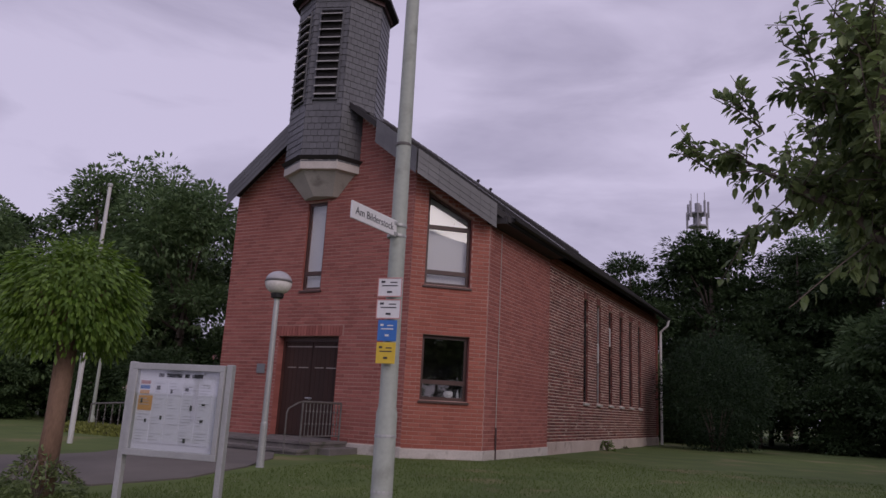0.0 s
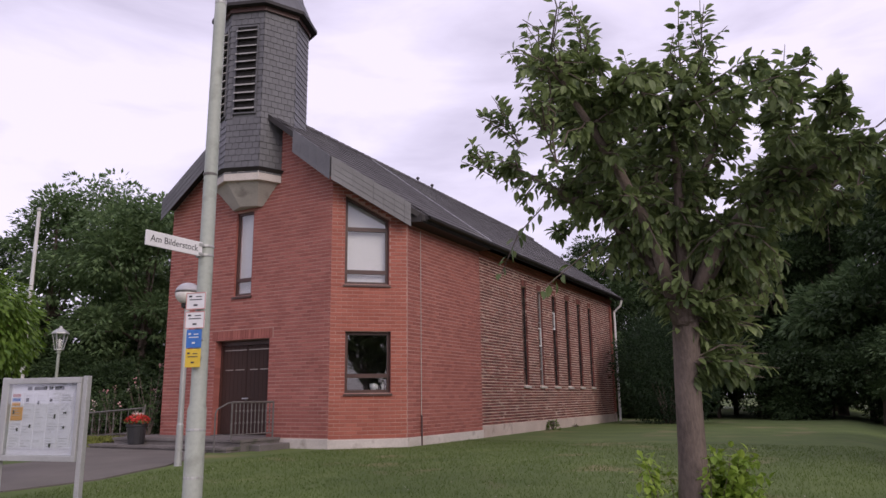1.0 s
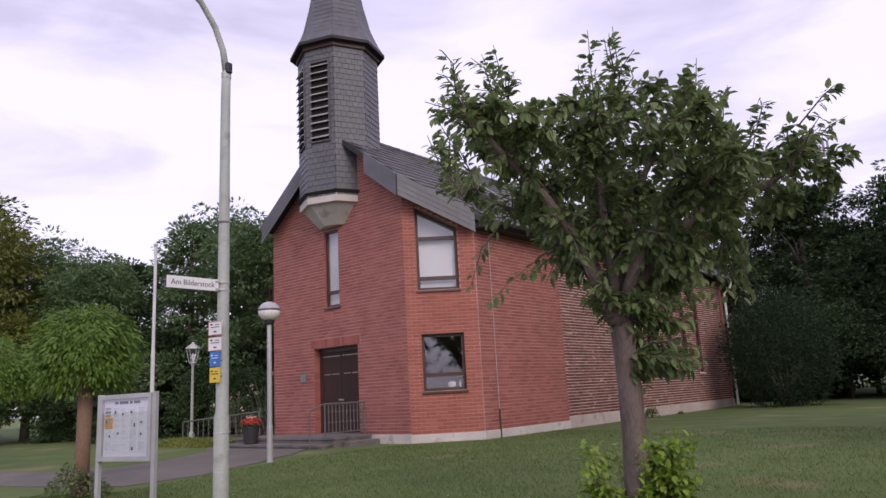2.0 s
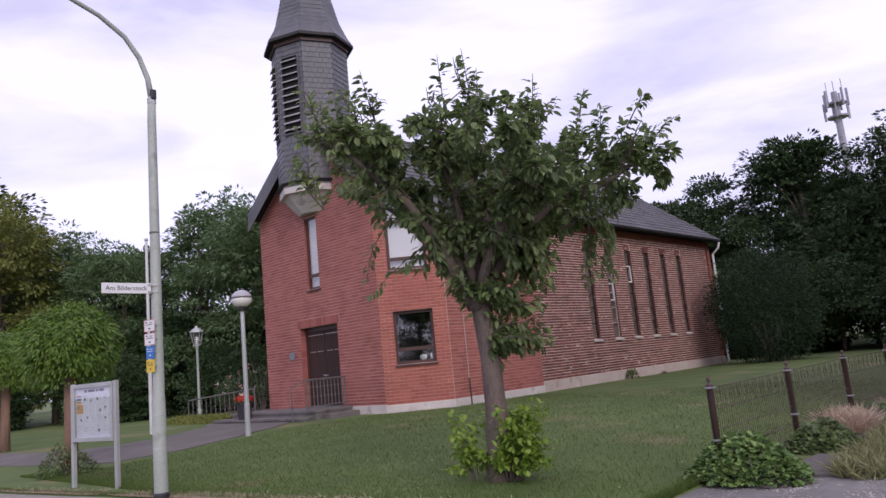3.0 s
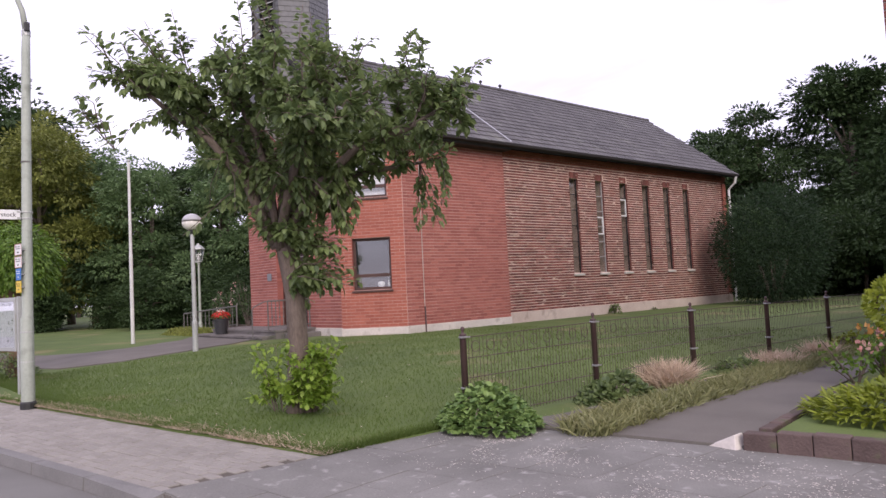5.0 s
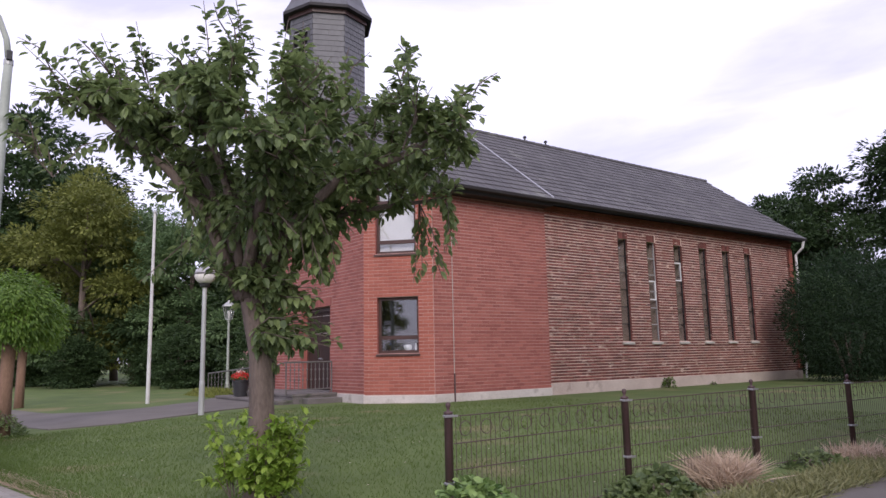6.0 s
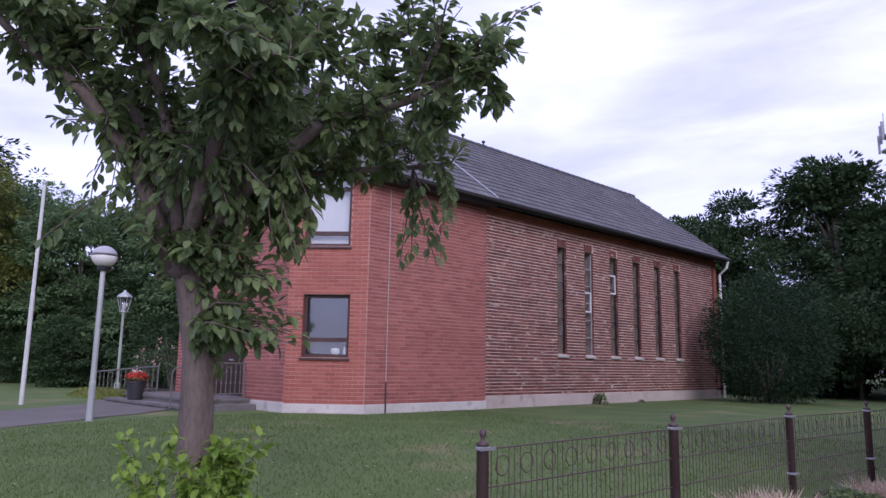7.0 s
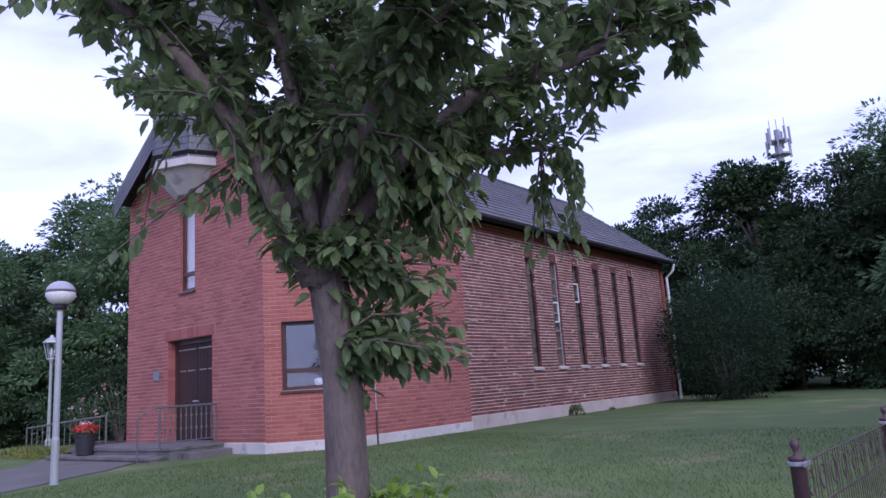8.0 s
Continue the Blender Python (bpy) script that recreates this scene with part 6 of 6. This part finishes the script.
leaf_heap("ivy_bush", "mound of ivy grown over the end of the fence", "ivy", (3.3, 7.68, 0.02), 0.5, 0.4, 0.44, 2200, 0.065, 0.062, M_IVY, 61)
leaf_heap("ivy_bush", "mound of dark ivy at the foot of the fence", "ivy", (3.42, 9.5, 0.02), 0.32, 0.5, 0.28, 900, 0.07, 0.07, M_LEAF, 62)
leaf_heap("yellow_shrub", "small yellow-green shrub at the fence", "shrub", (3.7, 15.3, 0.02), 0.35, 0.4, 0.35, 800, 0.06, 0.045, M_GOLD, 68)
leaf_heap("creeper", "low dark creeper at the foot of the fence", "creeper", (3.5, 12.2, 0.02), 0.4, 0.4, 0.2, 500, 0.06, 0.05, M_LEAF, 63)
leaf_heap("wall_weed", "small weed at the foot of the church wall", "weed", (-6.2, 22.9, 0.2), 0.24, 0.14, 0.42, 200, 0.09, 0.04, M_LEAF_LIME, 64)
leaf_heap("wall_weed", "small weed at the foot of the church wall", "weed", (-6.25, 25.3, 0.2), 0.1, 0.08, 0.12, 60, 0.06, 0.03, M_LEAF, 65)
leaf_heap("low_shrub", "scrubby low shrub under the ball tree", "shrub", (-7.9, 5.7, 0.03), 0.5, 0.45, 0.6, 900, 0.07, 0.035, M_LEAF, 66)
leaf_heap("juniper", "spreading golden juniper in the garden bed", "juniper", (6.3, 9.35, 0.15), 0.75, 0.5, 0.3, 2200, 0.1, 0.03, M_GOLD, 67)


def grass_clump(name, label, at, r, hz, count, mat, seed, lean=0.5):
    rng = random.Random(seed)
    g = Geo()
    for i in range(count):
        a, q = rng.uniform(0, 6.28), math.sqrt(rng.random()) * r
        b = Vector((q * math.cos(a), q * math.sin(a), 0))
        d = Vector((rng.gauss(0, lean), rng.gauss(0, lean), 1)).normalized()
        ln = hz * rng.uniform(0.5, 1.1)
        side = d.cross(rand_dir(rng)).normalized() * 0.006
        tip = b + d * ln + Vector((d.x, d.y, -0.25)) * ln * 0.3
        mid = b + d * ln * 0.6
        n = len(g.v)
        g.v += [tuple(b - side), tuple(b + side), tuple(mid + side), tuple(mid - side), tuple(tip)]
        g.f += [(n, n + 1, n + 2, n + 3), (n + 3, n + 2, n + 4)]
    ob = g.part(name, mat)
    ob.location = at
    return tagged(ob, label, "grass", kind="stuff")


grass_clump("dry_grass", "tuft of dry straw-coloured ornamental grass", (3.42, 10.55, 0.02), 0.22, 0.42, 1300, M_STRAW, 71, 0.55)
grass_clump("dry_grass", "tuft of dry straw-coloured ornamental grass", (3.62, 12.9, 0.02), 0.3, 0.3, 800, M_STRAW, 72, 0.6)
grass_clump("dry_grass", "tuft of dry straw-coloured ornamental grass", (3.7, 14.2, 0.02), 0.22, 0.34, 350, M_STRAW, 73, 0.4)
for k in range(20):
    yy = 8.1 + 0.36 * k
    grass_clump("rough_grass", "strip of rough unmown grass beside the garden path", (4.16 - 0.016 * k, yy, 0.02), 0.27, 0.21, 650, M_ROUGH, 80 + k, 0.7)


def build_garden_bed():
    t = thing("garden_bed", "garden bed behind a low dark brick edging", "flower bed")
    g = Geo()
    g.prism([(5.6, 8.36, -0.05), (11, 9.25, -0.05), (11, 11.25, -0.05), (5.2, 11.2, -0.05)], [(5.65, 8.45, 0.13), (11, 9.35, 0.15), (11, 11.25, 0.16), (5.3, 11.2, 0.14)])
    g.part("soil", M_GRASS, t)
    m, ln = wall_frame((5.5, 8.2), (10.6, 9.06))
    u = 0.0
    rng = random.Random(91)
    while u < ln:
        g = Geo()
        g.box(u, u + 0.237, -0.12, 0.0, -0.05, 0.155 + rng.uniform(-0.018, 0.018), m @ pose(0, 0, 0, 0, 0, rng.uniform(-0.3, 0.3)))
        g.part("edging_brick", M_EDGING, t, bevel=0.008)
        u += 0.243
    m, ln = wall_frame((5.15, 11.2), (5.47, 8.42))
    u = 0.0
    while u < ln - 0.25:
        g = Geo()
        g.box(u, u + 0.237, -0.1, 0.0, -0.05, 0.12 + rng.uniform(-0.008, 0.008), m)
        g.part("edging_brick", M_EDGING, t, bevel=0.008)
        u += 0.243
    # broken pale stone at the corner
    g = Geo()
    g.prism([(5.15, 8.18, -0.02), (5.46, 8.16, -0.02), (5.5, 8.3, -0.02), (5.3, 8.36, -0.02)], [(5.25, 8.22, 0.03), (5.44, 8.19, 0.12), (5.46, 8.28, 0.13), (5.32, 8.3, 0.06)])
    tagged(g.part("corner_stone", M_PLINTH_RED, bevel=0.01), "broken pale stone at the bed's corner", "stone")
    # golden ball conifer clipped in tiers
    rng = random.Random(92)
    c = thing("topiary_conifer", "golden conifer clipped into stacked balls", "conifer", at=(6.28, 9.9, 0.14))
    st = Geo()
    st.tube([(0, 0, -0.05), (0.02, 0, 0.5), (0, 0, 1.0)], [0.05, 0.04, 0.015], 8)
    st.part("trunk", M_BARK, c)
    for z, r in ((0.3, 0.26), (0.55, 0.24), (0.88, 0.4)):
        g = Geo()
        for i in range(1100):
            d = rand_dir(rng)
            p = Vector((d.x * r, d.y * r, z + d.z * r * 0.62)) * 1.0
            add_flat_leaf(g, p * 1.0, (d + rand_dir(rng) * 0.7).normalized(), rand_dir(rng), 0.07, 0.035)
        g.part("ball", M_GOLD, c)
    # roses in the bed
    for x, y, mt, lab in ((5.15, 11.5, M_PETAL_PINK, "small rose bush with pink blooms"), (5.3, 12.0, M_ORANGE, "small rose bush with apricot blooms"), (5.1, 12.5, M_PETAL_PINK, "small rose bush with pink blooms")):
        b = thing("garden_rose", lab, "rose bush", "roses in the garden bed", at=(x, y, 0.1))
        lf, fl, sg = Geo(), Geo(), Geo()
        for i in range(10):
            e = Vector((rng.uniform(-0.3, 0.3), rng.uniform(-0.3, 0.3), rng.uniform(0.25, 0.55)))
            sg.tube([(0, 0, -0.05), e], [0.01, 0.005], 4, False)
            for j in range(16):
                add_flat_leaf(lf, e * rng.uniform(0.4, 1) + rand_dir(rng) * 0.1, rand_dir(rng), rand_dir(rng), 0.07, 0.04)
            if i % 5 == 0:
                for j in range(12):
                    d = rand_dir(rng)
                    add_flat_leaf(fl, e + d * 0.04, (d + rand_dir(rng) * 0.5).normalized(), d, 0.06, 0.055)
        sg.part("stems", M_BARK, b)
        lf.part("leaves", M_LEAF_LIME, b)
        tagged(fl.part("bloom", mt, b, "soft petals"), kind="stuff")


build_garden_bed()


def build_house():
    hs = thing("house", "dark red brick house with a pale downpipe", "house")
    X0, Y0, X1, Y1, H = 5.76, 11.3, 15.0, 17.5, 6.6
    rng = random.Random(17)
    flat = lambda u: H
    ob, m, ln = solid_wall("front_wall", (X0, Y0), (X1, Y0), 0.0, flat, [], 0.3, M_HOUSE_MORTAR, hs)
    lay_bricks(ob, m, brick_courses(3.2, 0.1, H - 0.05, flat, []), M_HOUSE, rng, single=lambda u, z: z > 1.2 and u < 1.6)
    ob, m, ln = solid_wall("side_wall", (X0, Y1), (X0, Y0 + 0.3), 0.0, flat, [], 0.3, M_HOUSE_MORTAR, hs)
    lay_bricks(ob, m, brick_courses(ln, 0.1, H - 0.05, flat, [], u0=ln - 2.6), M_HOUSE, rng)
    for p, q in (((X1, Y0 + 0.3), (X1, Y1)), ((X1 - 0.3, Y1), (X0 + 0.3, Y1))):
        solid_wall("plain_wall", p, q, 0.0, flat, [], 0.3, M_HOUSE, hs)
    g = Geo()
    g.prism([(X0 - 0.4, Y0 - 0.4, H), (X1 + 0.4, Y0 - 0.4, H), (X1 + 0.4, Y1 + 0.4, H), (X0 - 0.4, Y1 + 0.4, H)], [(X0 + 3, Y0 + 3, H + 3.4), (X1 - 3, Y0 + 3, H + 3.4), (X1 - 3, Y1 - 3, H + 3.4), (X0 + 3, Y1 - 3, H + 3.4)])
    g.part("roof", M_TILE, hs)
    g = Geo()
    g.tube([(X0 + 0.22, Y0 - 0.07, H - 0.05), (X0 + 0.22, Y0 - 0.07, 0.15)], 0.045, 10)
    pipe = g.part("downpipe", M_FLAG, hs, "pale grey downpipe", smooth=True)
    for z in (1.2, 3.0, 4.8):
        g = Geo()
        g.box(X0 + 0.16, X0 + 0.28, Y0 - 0.12, Y0 + 0.0, z - 0.02, z + 0.02)
        g.part("pipe_clip", M_ZINC, pipe)
    # white shed beyond
    s = thing("shed", "small white rendered shed with dark flat roof", "shed")
    g = Geo()
    g.box(3.62, 6.2, 18.8, 21.8, 0.0, 2.0)
    g.part("wall", M_WHITE, s)
    g = Geo()
    g.box(3.5, 6.3, 18.65, 22.0, 2.0, 2.15)
    g.part("roof", M_SOFFIT, s)
    g = Geo()
    g.box(4.1, 4.9, 18.77, 18.795, 0.05, 1.8)
    g.part("door", M_STEEL, s, "pale grey door", bevel=0.004)


build_house()


def build_mast():
    t = thing("radio_mast", "distant grey mobile phone mast with antenna panels", "mast", at=(-14.7, 96.6, 0.0))
    g = Geo()
    g.tube([(0, 0, -0.5), (0, 0, 29.5)], [0.6, 0.35], 10)
    g.part("pole", M_MAST, t)
    for z in (26.2, 27.9):
        g = Geo()
        g.lathe([(1.1, z), (1.2, z), (1.2, z + 0.2), (1.1, z + 0.2)], n=12)
        g.part("platform", M_MAST, t)
    for k in range(9):
        a = k * 2 * math.pi / 9
        g = Geo()
        g.box(-0.13, 0.13, -0.08, 0.08, 26.0 if k % 2 else 27.4, 28.2 if k % 2 else 29.6, Matrix.Translation((1.35 * math.cos(a), 1.35 * math.sin(a), 0)) @ pose(0, 0, 0, 0, 0, math.degrees(a)))
        g.part("antenna_panel", M_MAST, t)
    for dx in (-0.8, 0.0, 0.9):
        g = Geo()
        g.tube([(dx, 0.2, 28.0), (dx, 0.2, 31.0)], 0.05, 5)
        g.part("aerial", M_MAST, t)


build_mast()


# ---- lawn blades and pavers ----
def build_blades():
    rng = random.Random(23)
    g = Geo()
    def blade(x, y, h, lean):
        z = lawn_z(x, y) - 0.004
        a = rng.uniform(0, 6.28)
        sx, sy = 0.004 * math.cos(a), 0.004 * math.sin(a)
        dx, dy = rng.gauss(0, lean) * h, rng.gauss(0, lean) * h
        n = len(g.v)
        g.v += [(x - sx, y - sy, z), (x + sx, y + sy, z), (x + dx, y + dy, z + h)]
        g.f.append((n, n + 1, n + 2))
    for i in range(100000):
        y = 5.3 + 12.0 * rng.random() ** 2.2
        x = rng.uniform(-9, EDGE_X - 0.02)
        if y < lawn_edge(x):
            continue
        if -12.5 < x < -7.7 and y > 6.2:
            continue
        blade(x, y, rng.uniform(0.02, 0.055), 0.5)
    for i in range(9000):        # longer fringe along the edges
        x = rng.uniform(-9, EDGE_X - 0.01)
        blade(x, lawn_edge(x) + abs(rng.gauss(0, 0.05)), rng.uniform(0.03, 0.09), 0.6)
    for i in range(3000):
        y = rng.uniform(6.1, 7.7)
        blade(EDGE_X - 0.02 - abs(rng.gauss(0, 0.06)), y, rng.uniform(0.03, 0.1), 0.6)
    tagged(g.part("lawn_grass", M_BLADE), "short mown grass blades", "grass", kind="stuff")
    g = Geo()
    rng2 = random.Random(24)
    for i in range(12000):       # dry straw fringe by the pavement
        x = rng2.uniform(-7, EDGE_X)
        y = lawn_edge(x) + abs(rng2.gauss(0, 0.13)) - 0.04
        if noise.noise(Vector((x * 1.3, 0, 7.0))) < rng2.uniform(-0.5, 0.5):
            continue
        z = max(lawn_z(x, y), 0.0) + 0.015
        a = rng2.uniform(0, 6.28)
        ln = rng2.uniform(0.03, 0.09)
        n = len(g.v)
        g.v += [(x, y, z + 0.002), (x + 0.01, y + 0.004, z + 0.006), (x + ln * math.cos(a), y + ln * math.sin(a), z + rng2.uniform(0.005, 0.045))]
        g.f.append((n, n + 1, n + 2))
    tagged(g.part("straw", M_STRAW), "dry cut grass lying along the pavement edge", "dry grass", kind="stuff")
    # a few daisies
    g = Geo()
    for i in range(60):
        x, y = rng2.uniform(-7, 2.8), rng2.uniform(6.2, 10)
        if -12.5 < x < -7.7:
            continue
        z = lawn_z(x, y) + 0.05
        for k in range(6):
            add_flat_leaf(g, Vector((x, y, z)), Vector((math.cos(k), math.sin(k), 0.2)).normalized(), Vector((0, 0, 1)), 0.014, 0.008)
    tagged(g.part("daisies", M_PETAL_PALE), "scattered tiny daisies in the lawn", "daisies", kind="stuff")


build_blades()


def build_pavement():
    pv = thing("pavement", "pavement of small grey-brown concrete pavers", "pavement", kind="structure")
    g = Geo()
    xs = [-60, -30] + [-20 + 1.0 * i for i in range(23)] + [EDGE_X - 0.01]
    for x in xs:
        g.v += [(x, kerb_line(x) + 0.125, -0.014), (x, lawn_edge(x) + 0.02, -0.014)]
    for i in range(len(xs) - 1):
        g.f.append((2 * i, 2 * i + 2, 2 * i + 3, 2 * i + 1))
    bed = g.part("joint_bed", M_JOINT, pv)
    L, W, J, H = 0.2, 0.1, 0.010, 0.06
    base = Geo()
    c = 0.006
    base.prism([(0, 0, -0.05), (L - J, 0, -0.05), (L - J, W - J, -0.05), (0, W - J, -0.05)], [(0, 0, -0.007), (L - J, 0, -0.007), (L - J, W - J, -0.007), (0, W - J, -0.007)])
    n = len(base.v)
    base.f = [f for f in base.f if f != (4, 5, 6, 7)]
    base.v += [(c, c, 0), (L - J - c, c, 0), (L - J - c, W - J - c, 0), (c, W - J - c, 0)]
    for i in range(4):
        j = (i + 1) % 4
        base.f.append((4 + i, 4 + j, n + j, n + i))
    base.f.append((n, n + 1, n + 2, n + 3))
    me = base.mesh("paver", M_PAVER)
    rng = random.Random(33)
    rest = Geo()
    ang = 9.37
    m0 = pose(0, 4.29, 0, 0, 0, ang)
    count = 0
    for r in range(-2, 26):
        for k in range(-110, 22):
            u, v = k * L + (0.5 * L if r % 2 else 0), r * W
            p = m0 @ Vector((u + 0.1, v + 0.05, 0))
            if p.x > EDGE_X - 0.12 or p.y < kerb_line(p.x) + 0.17 or p.y > lawn_edge(p.x) - 0.03:
                continue
            z = rng.uniform(-0.003, 0.003)
            m = m0 @ Matrix.Translation((u, v, z)) @ pose(0, 0, 0, rng.uniform(-0.5, 0.5), rng.uniform(-0.4, 0.4), rng.uniform(-0.4, 0.4))
            if p.x > 0.6 and count < 300:
                piece("paver", me, pv, m)
                count += 1
            else:
                n = len(rest.v)
                rest.v += [tuple(m @ Vector(q)) for q in base.v]
                rest.f += [tuple(n + i for i in f) for f in base.f]
    tagged(rest.part("pavers", M_PAVER, pv), kind="stuff")


build_pavement()
